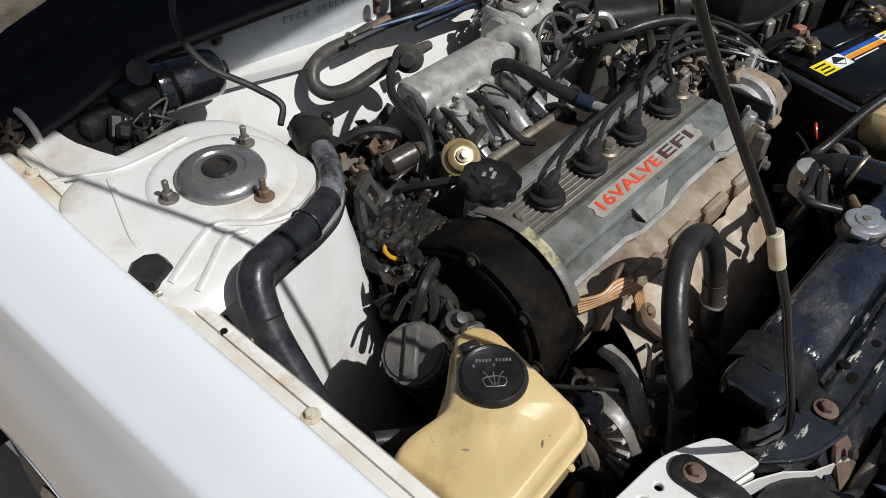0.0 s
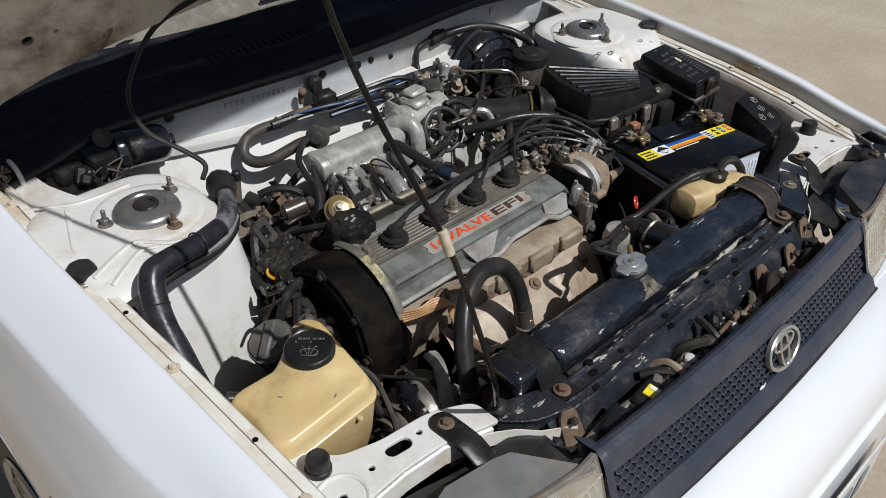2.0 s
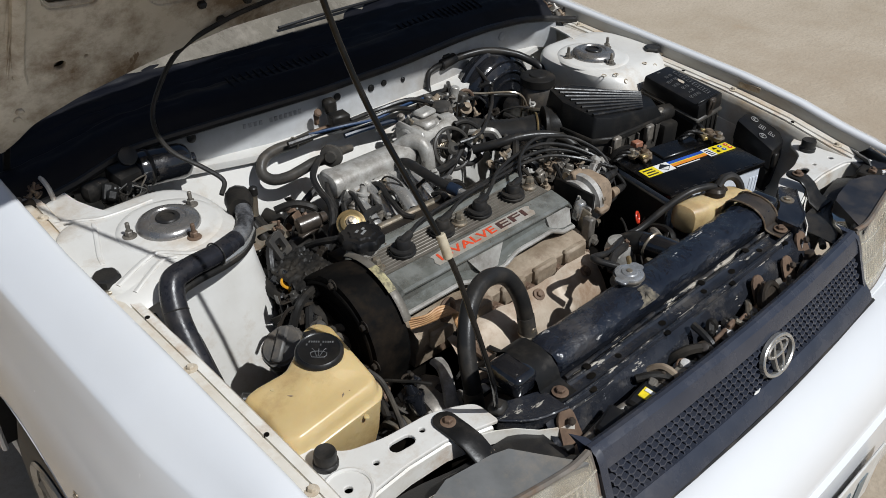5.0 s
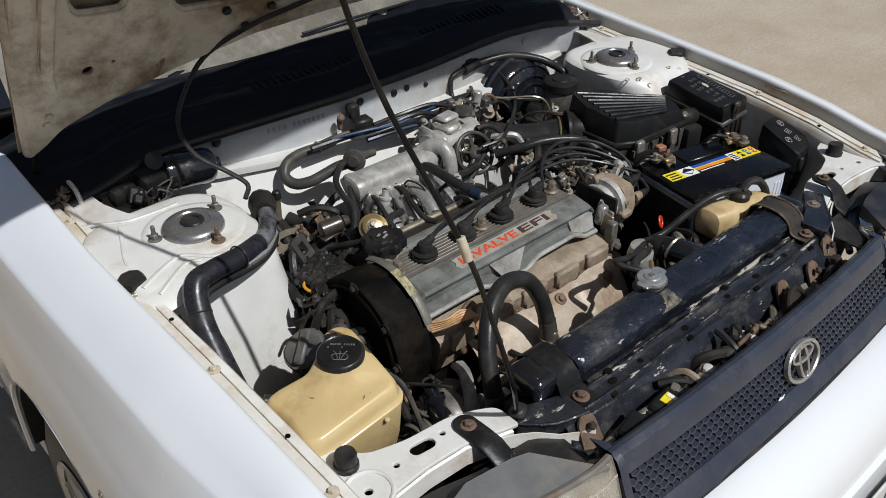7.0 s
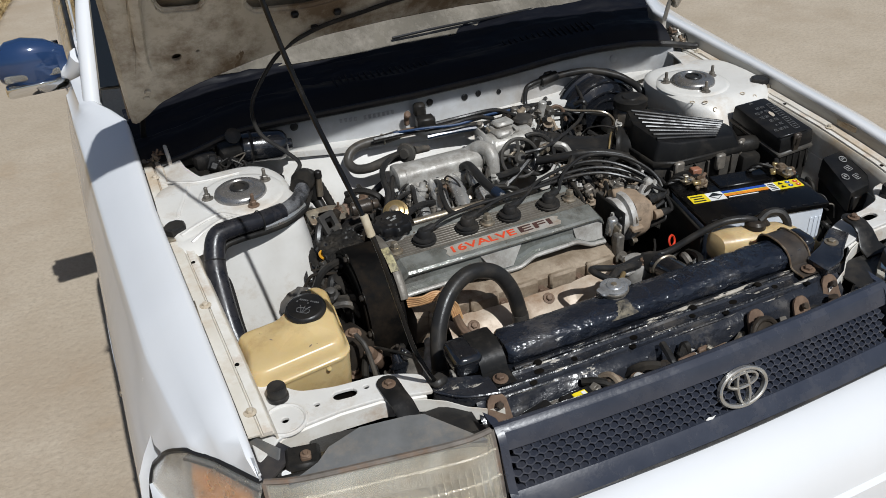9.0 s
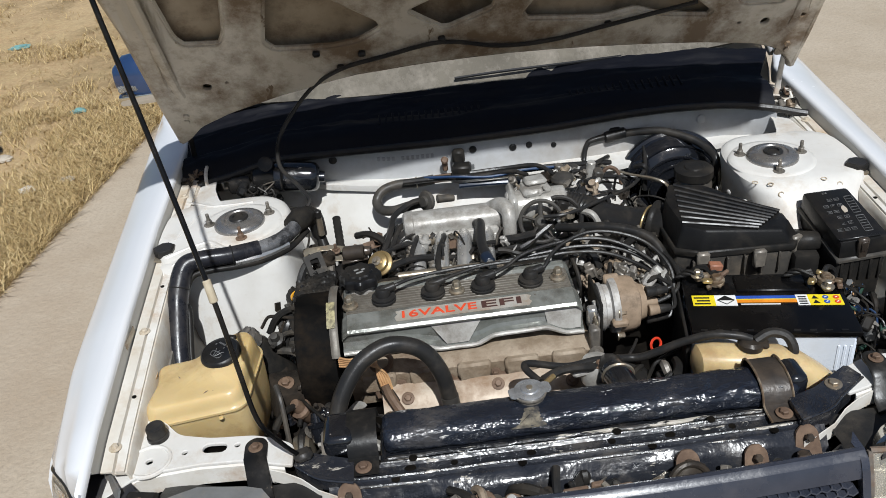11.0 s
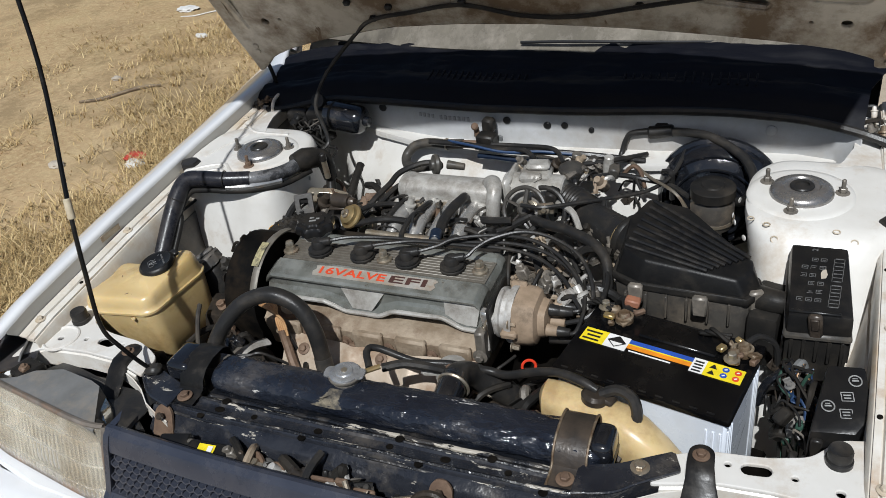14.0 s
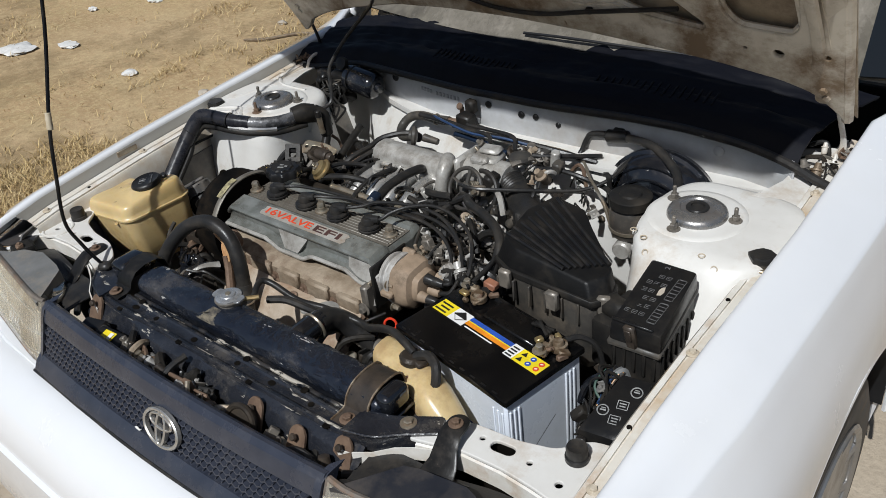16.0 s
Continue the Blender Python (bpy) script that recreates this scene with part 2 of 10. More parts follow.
battery_case = mat("battery case", (0.62, 0.66, 0.72), 0.38, 0, (0.58, 0.62, 0.68), 10, (0.42, 0.41, 0.38), 0.3, 8, 0.04, 120)
battery_black = mat("battery lid", (0.0026, 0.0026, 0.0029), 0.25, 0, (0.0040, 0.0040, 0.0044), 18, DUST, 0.012, 12, 0.1, 240, spec=0.28)
lab_yellow = mat("label yellow", (0.83, 0.66, 0.02), 0.35, bump=0)
lab_blue = mat("label blue", (0.03, 0.09, 0.42), 0.35, bump=0)
lab_orange = mat("label orange", (0.80, 0.27, 0.02), 0.35, bump=0)
lab_white = mat("label white", (0.75, 0.75, 0.74), 0.4, 0, (0.68, 0.67, 0.64), 60, bump=0)
lab_black = mat("label black", (0.015, 0.015, 0.015), 0.4, bump=0)
red_paint = mat("red lettering", (0.62, 0.07, 0.025), 0.4, 0, (0.52, 0.055, 0.02), 60, bump=0)
dark_red = mat("dark lettering", (0.07, 0.035, 0.03), 0.45, bump=0)
plate_white = mat("weathered white plate", (0.62, 0.62, 0.60), 0.4, 0, (0.52, 0.51, 0.48), 30, DUST, 0.4, 12, 0.1, 120)
plate_ink = mat("faded plate ink", (0.10, 0.13, 0.15), 0.5, 0, (0.16, 0.19, 0.20), 60)
plate_pale = mat("worn name plate", (0.52, 0.50, 0.46), 0.4, 0.4, (0.40, 0.36, 0.30), 45, (0.30, 0.17, 0.08), 0.55, 30, 0.1)
yellow_plastic = mat("yellow plastic", (0.55, 0.27, 0.02), 0.4, bump=0.05)
red_plastic = mat("red plastic", (0.62, 0.05, 0.02), 0.4, bump=0.05)
blue_plastic = mat("blue plastic", (0.010, 0.018, 0.036), 0.4, bump=0.05)
wire_tan = mat("tan braided wire", (0.50, 0.30, 0.14), 0.6, 0, (0.38, 0.20, 0.09), 90)
wire_green = mat("green wire", (0.03, 0.07, 0.05), 0.5)
wire_blue = mat("blue wire", (0.022, 0.05, 0.12), 0.5)
print_pale = mat("pale print", (0.30, 0.30, 0.29), 0.5, 0, (0.16, 0.16, 0.155), 160, bump=0)
print_faint = mat("faint moulded print", (0.13, 0.13, 0.128), 0.5, 0, (0.05, 0.05, 0.05), 200, bump=0)
amber = mat("amber lens", (0.62, 0.22, 0.02), 0.2, 0, bump=0, coat=0.6)
grimy_lens = mat("hazed lens glass", (0.72, 0.69, 0.61), 0.16, 0, (0.56, 0.52, 0.44), 10, (0.36, 0.29, 0.20), 0.65, 8, 0.10, 60, trans=0.78, coat=0.4)
clear_lens = mat("clear lamp lens", (0.86, 0.85, 0.82), 0.24, 0, (0.74, 0.72, 0.67), 12, (0.46, 0.41, 0.32), 0.45, 9, 0.05, 80, trans=0.90, coat=0.4, rough_var=0.06)
lamp_back = mat("dark lamp back", (0.014, 0.016, 0.022), 0.5, 0, (0.024, 0.025, 0.030), 14, DUST, 0.12, 9, 0.1, 120, spec=0.3)
lamp_grey = mat("dull lamp plastic", (0.15, 0.15, 0.147), 0.9, 0, (0.115, 0.115, 0.112), 20, DUST, 0.3, 14, 0.1, 120, spec=0.1)
lamp_seal = mat("weathered lamp seal", (0.17, 0.15, 0.13), 0.8, 0, (0.10, 0.085, 0.07), 40, (0.20, 0.11, 0.06), 0.6, 22, 0.5, 120, spec=0.2)
reflector = mat("lamp reflector", (0.70, 0.69, 0.64), 0.18, 1.0, (0.60, 0.58, 0.52), 20, DUST, 0.4, 14, 0)
glass = mat("window glass", (0.010, 0.012, 0.014), 0.04, 0, (0.010, 0.012, 0.014), 4, None, 0, 4, 0, trans=0.05, coat=0.3, rough_var=0.02)
dusty_screen = mat("dusty windscreen", (0.165, 0.148, 0.118), 0.34, 0, (0.07, 0.062, 0.05), 18, (0.28, 0.25, 0.205), 0.85, 9, 0.5, 18, coat=0.05, spec=0.3, stretch=(1.0, 0.7, 0.7), bump_dist=0.008)
mirror_blue = mat("dark blue mirror shell", (0.02, 0.05, 0.13), 0.10, 0.3, (0.025, 0.055, 0.14), 6, None, 0, 5, 0, coat=1.0, rough_var=0.03)
trim_black = mat("black trim", (0.02, 0.02, 0.021), 0.5, bump=0.1, spec=0.20)
stamp_grey = mat("stamped grey paint", (0.30, 0.30, 0.30), 0.5)
grass_mat = mat("dry grass", (0.52, 0.37, 0.175), 0.85, 0, (0.29, 0.195, 0.085), 1.6, (0.16, 0.115, 0.04), 0.35, 2.2, 0, spec=0.2)
nt = grass_mat.node_tree                                    # each blade has its own shade of straw
gi, gr = nt.nodes.new("ShaderNodeNewGeometry"), nt.nodes.new("ShaderNodeValToRGB")
for pos, c in ((0.0, (0.13, 0.088, 0.035)), (0.35, (0.34, 0.235, 0.10)), (0.75, (0.56, 0.42, 0.205))):
    el = gr.color_ramp.elements[0] if pos == 0.0 else gr.color_ramp.elements.new(pos)
    el.color = (*c, 1)
gr.color_ramp.elements[-1].color = (0.72, 0.58, 0.33, 1)
nt.links.new(gi.outputs["Random Per Island"], gr.inputs[0])
gm = nt.nodes.new("ShaderNodeMix")
gm.data_type = 'RGBA'
gm.inputs[0].default_value = 0.65
gsock = nt.nodes["Principled BSDF"].inputs["Base Color"]
nt.links.new(gsock.links[0].from_socket, gm.inputs[6])
nt.links.new(gr.outputs[0], gm.inputs[7])
nt.links.new(gm.outputs[2], gsock)
trash_white = mat("pale litter", (0.66, 0.64, 0.6), 0.7)
trash_red = mat("red litter", (0.5, 0.06, 0.04), 0.6)
stone = mat("pale stone", (0.42, 0.37, 0.30), 0.9, 0, (0.33, 0.28, 0.22), 30, bump=0.5, bump_scale=60)


def ground_material():
    """Worn concrete by the car, dry soil past its edge."""
    m = bpy.data.materials.new("ground")
    m.use_nodes = True
    N, L = m.node_tree.nodes, m.node_tree.links
    b = N["Principled BSDF"]
    b.inputs["Roughness"].default_value = 0.9
    b.inputs["Specular IOR Level"].default_value = 0.25
    geo = N.new("ShaderNodeNewGeometry")

    def noise_tex(s, d=8.0, r=0.65):
        t = N.new("ShaderNodeTexNoise")
        t.inputs["Scale"].default_value, t.inputs["Detail"].default_value, t.inputs["Roughness"].default_value = s, d, r
        L.new(geo.outputs["Position"], t.inputs["Vector"])
        return t.outputs["Fac"]

    def rng(src, a, z, lo=0.0, hi=1.0):
        r = N.new("ShaderNodeMapRange")
        for i, v in zip(("From Min", "From Max", "To Min", "To Max"), (a, z, lo, hi)):
            r.inputs[i].default_value = v
        L.new(src, r.inputs["Value"])
        return r.outputs[0]

    def mixc(f, a, c):
        x = N.new("ShaderNodeMix")
        x.data_type = 'RGBA'
        L.new(f, x.inputs[0])
        for s, v in ((x.inputs[6], a), (x.inputs[7], c)):
            if isinstance(v, tuple):
                s.default_value = (*v, 1)
            else:
                L.new(v, s)
        return x.outputs[2]

    conc = mixc(rng(noise_tex(2.2), 0.35, 0.68), (0.43, 0.36, 0.275), (0.36, 0.295, 0.215))
    conc = mixc(rng(noise_tex(70.0, 4.0), 0.45, 0.75, 0, 0.5), conc, (0.24, 0.20, 0.15))
    conc = mixc(rng(noise_tex(1.1, 5.0), 0.60, 0.72, 0, 0.45), conc, (0.38, 0.255, 0.14))
    conc = mixc(rng(noise_tex(0.55, 9.0, 0.7), 0.48, 0.62, 0, 0.5), conc, (0.34, 0.265, 0.19))
    soil = mixc(rng(noise_tex(1.1), 0.36, 0.62), (0.43, 0.298, 0.160), (0.315, 0.214, 0.112))
    soil = mixc(rng(noise_tex(3.2, 10.0, 0.75), 0.47, 0.64, 0, 0.7), soil, (0.34, 0.26, 0.125))
    soil = mixc(rng(noise_tex(26.0, 6.0, 0.75), 0.46, 0.64, 0, 0.8), soil, (0.48, 0.37, 0.20))
    soil = mixc(rng(noise_tex(60.0, 4.0, 0.8), 0.52, 0.68, 0, 0.7), soil, (0.20, 0.145, 0.07))
    soil = mixc(rng(noise_tex(0.40), 0.50, 0.64, 0, 0.7), soil, (0.46, 0.34, 0.200))
    soil = mixc(rng(noise_tex(0.85, 12.0, 0.8), 0.48, 0.58, 0, 0.7), soil, (0.20, 0.142, 0.072))
    sep = N.new("ShaderNodeSeparateXYZ")
    L.new(geo.outputs["Position"], sep.inputs[0])
    side = N.new("ShaderNodeMath")
    side.operation = 'MULTIPLY_ADD'                        # x - 0.155 y + 2.0 > 0 on the concrete
    side.inputs[1].default_value, side.inputs[2].default_value = -0.155, 2.0
    L.new(sep.outputs["Y"], side.inputs[0])
    line = N.new("ShaderNodeMath")
    L.new(sep.outputs["X"], line.inputs[0])
    L.new(side.outputs[0], line.inputs[1])
    wob = N.new("ShaderNodeMath")
    wob.operation = 'MULTIPLY_ADD'
    wob.inputs[1].default_value = 0.05
    L.new(noise_tex(7.0), wob.inputs[0])
    L.new(line.outputs[0], wob.inputs[2])
    L.new(mixc(rng(wob.outputs[0], 0.03, 0.07), soil, conc), b.inputs["Base Color"])
    bp = N.new("ShaderNodeBump")
    bp.inputs["Strength"].default_value, bp.inputs["Distance"].default_value = 0.5, 0.01
    L.new(noise_tex(40.0), bp.inputs["Height"])
    L.new(bp.outputs[0], b.inputs["Normal"])
    return m

# ---- building tools ----
Z0 = Matrix.Identity(4)


def finish(bm, name, material, sharp=38):
    bmesh.ops.remove_doubles(bm, verts=bm.verts, dist=1e-5)
    bmesh.ops.recalc_face_normals(bm, faces=bm.faces)
    lim = radians(sharp)
    for f in bm.faces:
        f.smooth = True
    for e in bm.edges:
        e.smooth = not (len(e.link_faces) == 2 and e.calc_face_angle(0) > lim)
    me = bpy.data.meshes.new(name)
    bm.to_mesh(me)
    bm.free()
    me.materials.append(material)
    return me


def thing(name, loc, label, category, group="", kind=""):
    e = new(name)
    e.empty_display_size = 0.02
    e.location = loc
    return tagged(e, label, category, group, kind)


def part(name, bm, material, parent=None, label="", sharp=38):
    """One mesh in world coordinates, under a thing or a part."""
    me = bm if isinstance(bm, bpy.types.Mesh) else finish(bm, name, material, sharp)
    if isinstance(bm, bpy.types.Mesh) and not me.materials:
        me.materials.append(material)
    ob = new(name, me)
    if parent:
        ob.parent = parent
        off = parent.location if parent.parent is None else Vector((0, 0, 0))
        ob.matrix_parent_inverse = Matrix.Translation(-off)
    if label:
        ob["label"] = label
    return ob


def solo(name, bm, material, label, category, group="", kind="", sharp=38):
    return tagged(part(name, bm, material, None, "", sharp), label, category, group, kind)


def B():
    return bmesh.new()


def at(x, y, z, rx=0, ry=0, rz=0):
    return pose(x, y, z, rx, ry, rz)


def box(bm, c, s, rot=(0, 0, 0), bev=0.002, seg=1, taper=1.0):
    r = bmesh.ops.create_cube(bm, size=1)
    vs = r["verts"]
    for v in vs:
        k = taper if v.co.z > 0 else 1.0
        v.co = Vector((v.co.x * s[0] * k, v.co.y * s[1] * k, v.co.z * s[2]))
    if bev:
        es = list({e for v in vs for e in v.link_edges})
        out = bmesh.ops.bevel(bm, geom=es, offset=min(bev, min(s) * 0.45), segments=seg, affect='EDGES', profile=0.5)
        vs = list({v for f in out["faces"] for v in f.verts} | {v for v in vs if v.is_valid})
    m = pose(*c, *rot)
    for v in vs:
        v.co = m @ v.co
    return bm


def axis_m(p0, p1):
    p0, p1 = Vector(p0), Vector(p1)
    return Matrix.Translation(p0) @ (p1 - p0).to_track_quat("Z", "Y").to_matrix().to_4x4(), (p1 - p0).length


def lathe(bm, prof, m=Z0, seg=24):
    """Turns (radius, height) rows about the local z axis."""
    rings = []
    for r, h in prof:
        if r < 1e-6:
            rings.append([bm.verts.new(m @ Vector((0, 0, h)))])
        else:
            rings.append([bm.verts.new(m @ Vector((r * math.cos(a), r * math.sin(a), h))) for a in (2 * math.pi * i / seg for i in range(seg))])
    for a, c in zip(rings, rings[1:]):
        n = max(len(a), len(c))
        for i in range(n):
            j = (i + 1) % n
            q = [a[i % len(a)], a[j % len(a)], c[j % len(c)], c[i % len(c)]]
            q = [v for k, v in enumerate(q) if v not in q[:k]]
            if len(q) > 2:
                bm.faces.new(q)
    for ring, flip in ((rings[0], True), (rings[-1], False)):
        if len(ring) > 2:
            bm.faces.new(ring[::-1] if flip else ring)
    return bm


def cyl(bm, p0, p1, r, r1=None, seg=18, bev=0.0):
    m, h = axis_m(p0, p1)
    r1 = r if r1 is None else r1
    pr = [(r, 0), (r1, h)] if not bev else [(r - bev, 0), (r, bev), (r1, h - bev), (r1 - bev, h)]
    return lathe(bm, pr, m, seg)


def curve_pts(pts, res=6):
    P = [Vector(p) for p in pts]
    if len(P) < 3:
        return P
    P = [2 * P[0] - P[1]] + P + [2 * P[-1] - P[-2]]
    out = []
    for i in range(1, len(P) - 2):
        p0, p1, p2, p3 = P[i - 1:i + 3]
        for k in range(res):
            t = k / res
            out.append(0.5 * ((2 * p1) + (p2 - p0) * t + (2 * p0 - 5 * p1 + 4 * p2 - p3) * t * t + (3 * p1 - p0 - 3 * p2 + p3) * t ** 3))
    return out + [P[-2]]


def tube(bm, pts, r, seg=10, res=6, flat=1.0, rib=0.0):
    """A hose along a smooth line; r: one radius or one for each point; rib: depth of convolutions."""
    C = curve_pts(pts, res)
    n = len(C)
    up = Vector((0.13, 0.31, 1)).normalized()
    rings = []
    side = None
    for i, c in enumerate(C):
        t = (C[min(i + 1, n - 1)] - C[max(i - 1, 0)]).normalized()
        if side is None:
            side = t.cross(up).normalized()
        side = (side - t * side.dot(t)).normalized()
        o = t.cross(side)
        if isinstance(r, (list, tuple)):
            f = i / max(1, n - 1) * (len(r) - 1)
            k = min(int(f), len(r) - 2)
            rad = r[k] + (r[k + 1] - r[k]) * (f - k)
        else:
            rad = r
        if rib:
            rad -= rib * (i % 2)
        rings.append([bm.verts.new(c + side * (rad * math.cos(a)) + o * (rad * flat * math.sin(a))) for a in (2 * math.pi * j / seg for j in range(seg))])
    for a, c in zip(rings, rings[1:]):
        for i in range(seg):
            bm.faces.new((a[i], a[(i + 1) % seg], c[(i + 1) % seg], c[i]))
    bm.faces.new(rings[0][::-1])
    bm.faces.new(rings[-1])
    return bm


def loft(bm, rings, closed=True, caps=True):
    R = [[bm.verts.new(p) for p in ring] for ring in rings]
    for a, c in zip(R, R[1:]):
        n = len(a)
        for i in range(n if closed else n - 1):
            j = (i + 1) % n
            bm.faces.new((a[i], a[j], c[j], c[i]))
    if caps and closed:
        bm.faces.new(R[0][::-1])
        bm.faces.new(R[-1])
    return bm


def prism(bm, outline, h0, h1, m=Z0, bev=0.0, seg=1):
    """An outline in the local xy plane raised from h0 to h1."""
    lo = [bm.verts.new(m @ Vector((x, y, h0))) for x, y in outline]
    hi = [bm.verts.new(m @ Vector((x, y, h1))) for x, y in outline]
    n = len(lo)
    fs = [bm.faces.new(lo[::-1]), bm.faces.new(hi)]
    for i in range(n):
        fs.append(bm.faces.new((lo[i], lo[(i + 1) % n], hi[(i + 1) % n], hi[i])))
    if bev:
        es = list({e for f in fs[:2] for e in f.edges})
        bmesh.ops.bevel(bm, geom=es, offset=bev, segments=seg, affect='EDGES', profile=0.5)
    return bm


def rounded(pts, r=0.01, n=4):
    """Rounds the corners of an outline."""
    out = []
    k = len(pts)
    for i in range(k):
        a, b, c = Vector(pts[i - 1]), Vector(pts[i]), Vector(pts[(i + 1) % k])
        d0, d1 = (a - b), (c - b)
        q = min(r, d0.length * 0.45, d1.length * 0.45)
        s, e = b + d0.normalized() * q, b + d1.normalized() * q
        for j in range(n + 1):
            t = j / n
            out.append(tuple((1 - t) ** 2 * s + 2 * t * (1 - t) * b + t * t * e))
    return out


def ring2d(cx, cy, rx, ry=None, n=16, rot=0):
    ry = ry or rx
    ca, sa = math.cos(radians(rot)), math.sin(radians(rot))
    return [(cx + rx * math.cos(t) * ca - ry * math.sin(t) * sa, cy + rx * math.cos(t) * sa + ry * math.sin(t) * ca) for t in (2 * math.pi * i / n for i in range(n))]


def slot2d(cx, cy, half, r, n=6, rot=0):
    ca, sa = math.cos(radians(rot)), math.sin(radians(rot))
    pts = [(half + r * math.cos(t), r * math.sin(t)) for t in (-math.pi / 2 + math.pi * i / n for i in range(n + 1))]
    pts += [(-half + r * math.cos(t), r * math.sin(t)) for t in (math.pi / 2 + math.pi * i / n for i in range(n + 1))]
    return [(cx + x * ca - y * sa, cy + x * sa + y * ca) for x, y in pts]


def plate(outline, holes, thick, m=Z0, bev=0.0008, name="plate"):
    """A flat plate with real holes; returns a mesh."""
    cu = bpy.data.curves.new("c", 'CURVE')
    cu.dimensions, cu.fill_mode, cu.extrude, cu.bevel_depth, cu.bevel_resolution = '2D', 'BOTH', thick / 2 - bev, bev, 1
    cu.offset = -bev
    for loop in [outline, *holes]:
        s = cu.splines.new('POLY')
        s.points.add(len(loop) - 1)
        for p, (x, y) in zip(s.points, loop):
            p.co = (x, y, 0, 1)
        s.use_cyclic_u = True
    ob = bpy.data.objects.new("c", cu)
    me = bpy.data.meshes.new_from_object(ob)
    me.name = name
    bpy.data.objects.remove(ob)
    me.transform(m)
    for p in me.polygons:
        p.use_smooth = False
    me.materials.clear()
    return me


def words(text, size, m, material, depth=0.0006, width=None):
    """Raised lettering in the built-in font, centred on the local origin; returns a mesh."""
    cu = bpy.data.curves.new("t", 'FONT')
    cu.body, cu.size, cu.extrude, cu.align_x, cu.align_y = text, size, depth / 2, 'CENTER', 'CENTER'
    cu.offset = size * 0.018
    ob = bpy.data.objects.new("t", cu)
    me = bpy.data.meshes.new_from_object(ob)
    bpy.data.objects.remove(ob)
    if width:
        xs = [v.co.x for v in me.vertices]
        k = width / (max(xs) - min(xs))
        for v in me.vertices:
            v.co.x *= k
    me.transform(m)
    me.materials.clear()
    me.materials.append(material)
    return me


def hexbolt(bm, c, n=(0, 0, 1), r=0.006, h=0.005, washer=True, stud=0.0):
    m = Matrix.Translation(c) @ Vector(n).to_track_quat("Z", "Y").to_matrix().to_4x4()
    if washer:
        lathe(bm, [(r * 1.75, 0), (r * 1.75, 0.0012), (r * 1.5, 0.0018)], m, 16)
    lathe(bm, [(r, 0.0012), (r, h), (r * 0.8, h + 0.0012)], m, 6)
    if stud:
        lathe(bm, [(r * 0.55, h), (r * 0.55, h + stud), (r * 0.4, h + stud + 0.001)], m, 10)
    return bm


def torus(bm, c, R, r, n=(0, 0, 1), seg=28, s2=8, start=0.0, arc=1.0, sy=1.0):
    m = Matrix.Translation(c) @ Vector(n).to_track_quat("Z", "Y").to_matrix().to_4x4()
    k = seg if arc >= 1 else seg + 1
    rings = []
    for i in range(k):
        a = 2 * math.pi * (start + arc * i / seg)
        rings.append([bm.verts.new(m @ Vector(((R + r * math.cos(b)) * math.cos(a), (R + r * math.cos(b)) * math.sin(a) * sy, r * math.sin(b)))) for b in (2 * math.pi * j / s2 for j in range(s2))])
    for i in range(k if arc >= 1 else k - 1):
        a, c2 = rings[i], rings[(i + 1) % k]
        for j in range(s2):
            bm.faces.new((a[j], a[(j + 1) % s2], c2[(j + 1) % s2], c2[j]))
    return bm


def sheet(bm, fn, nu, nv, thick=0.0, skip=None):
    """A surface fn(u, v), u and v from 0 to 1, with thickness along its normals; skip(u, v) leaves cells out."""
    V = [[bm.verts.new(fn(i / nu, j / nv)) for j in range(nv + 1)] for i in range(nu + 1)]
    for i in range(nu):
        for j in range(nv):
            if skip and skip((i + 0.5) / nu, (j + 0.5) / nv):
                continue
            bm.faces.new((V[i][j], V[i + 1][j], V[i + 1][j + 1], V[i][j + 1]))
    loose = [v for v in bm.verts if not v.link_faces]
    bmesh.ops.delete(bm, geom=loose, context='VERTS')
    if thick:
        bmesh.ops.recalc_face_normals(bm, faces=bm.faces)
        bmesh.ops.solidify(bm, geom=list(bm.faces), thickness=thick)
    return bm


def lerp(a, b, t):
    return a + (b - a) * t


def table(x, rows):
    """Straight-line look-up in (x, value) rows."""
    if x <= rows[0][0]:
        return rows[0][1]
    for (a, p), (b, q) in zip(rows, rows[1:]):
        if x <= b:
            return p + (q - p) * (x - a) / (b - a)
    return rows[-1][1]

# ---- ground ----
ground_mat = ground_material()


def build_ground():
    bm = B()
    n = 60

    def far(i):
        t = i / n * 2 - 1
        return math.copysign(abs(t) ** 3 * 400 + abs(t) * 6, t)
    V = [[bm.verts.new((far(i), far(j), 0.012 * (noise.noise((far(i) * 0.8, far(j) * 0.8, 0)) - 0.2) if far(i) < -2.6 else 0.0)) for j in range(n + 1)] for i in range(n + 1)]
    for i in range(n):
        for j in range(n):
            bm.faces.new((V[i][j], V[i + 1][j], V[i + 1][j + 1], V[i][j + 1]))
    solo("ground", bm, ground_mat, "worn tan concrete yard beside dry sandy soil", "ground", kind="structure")


build_ground()

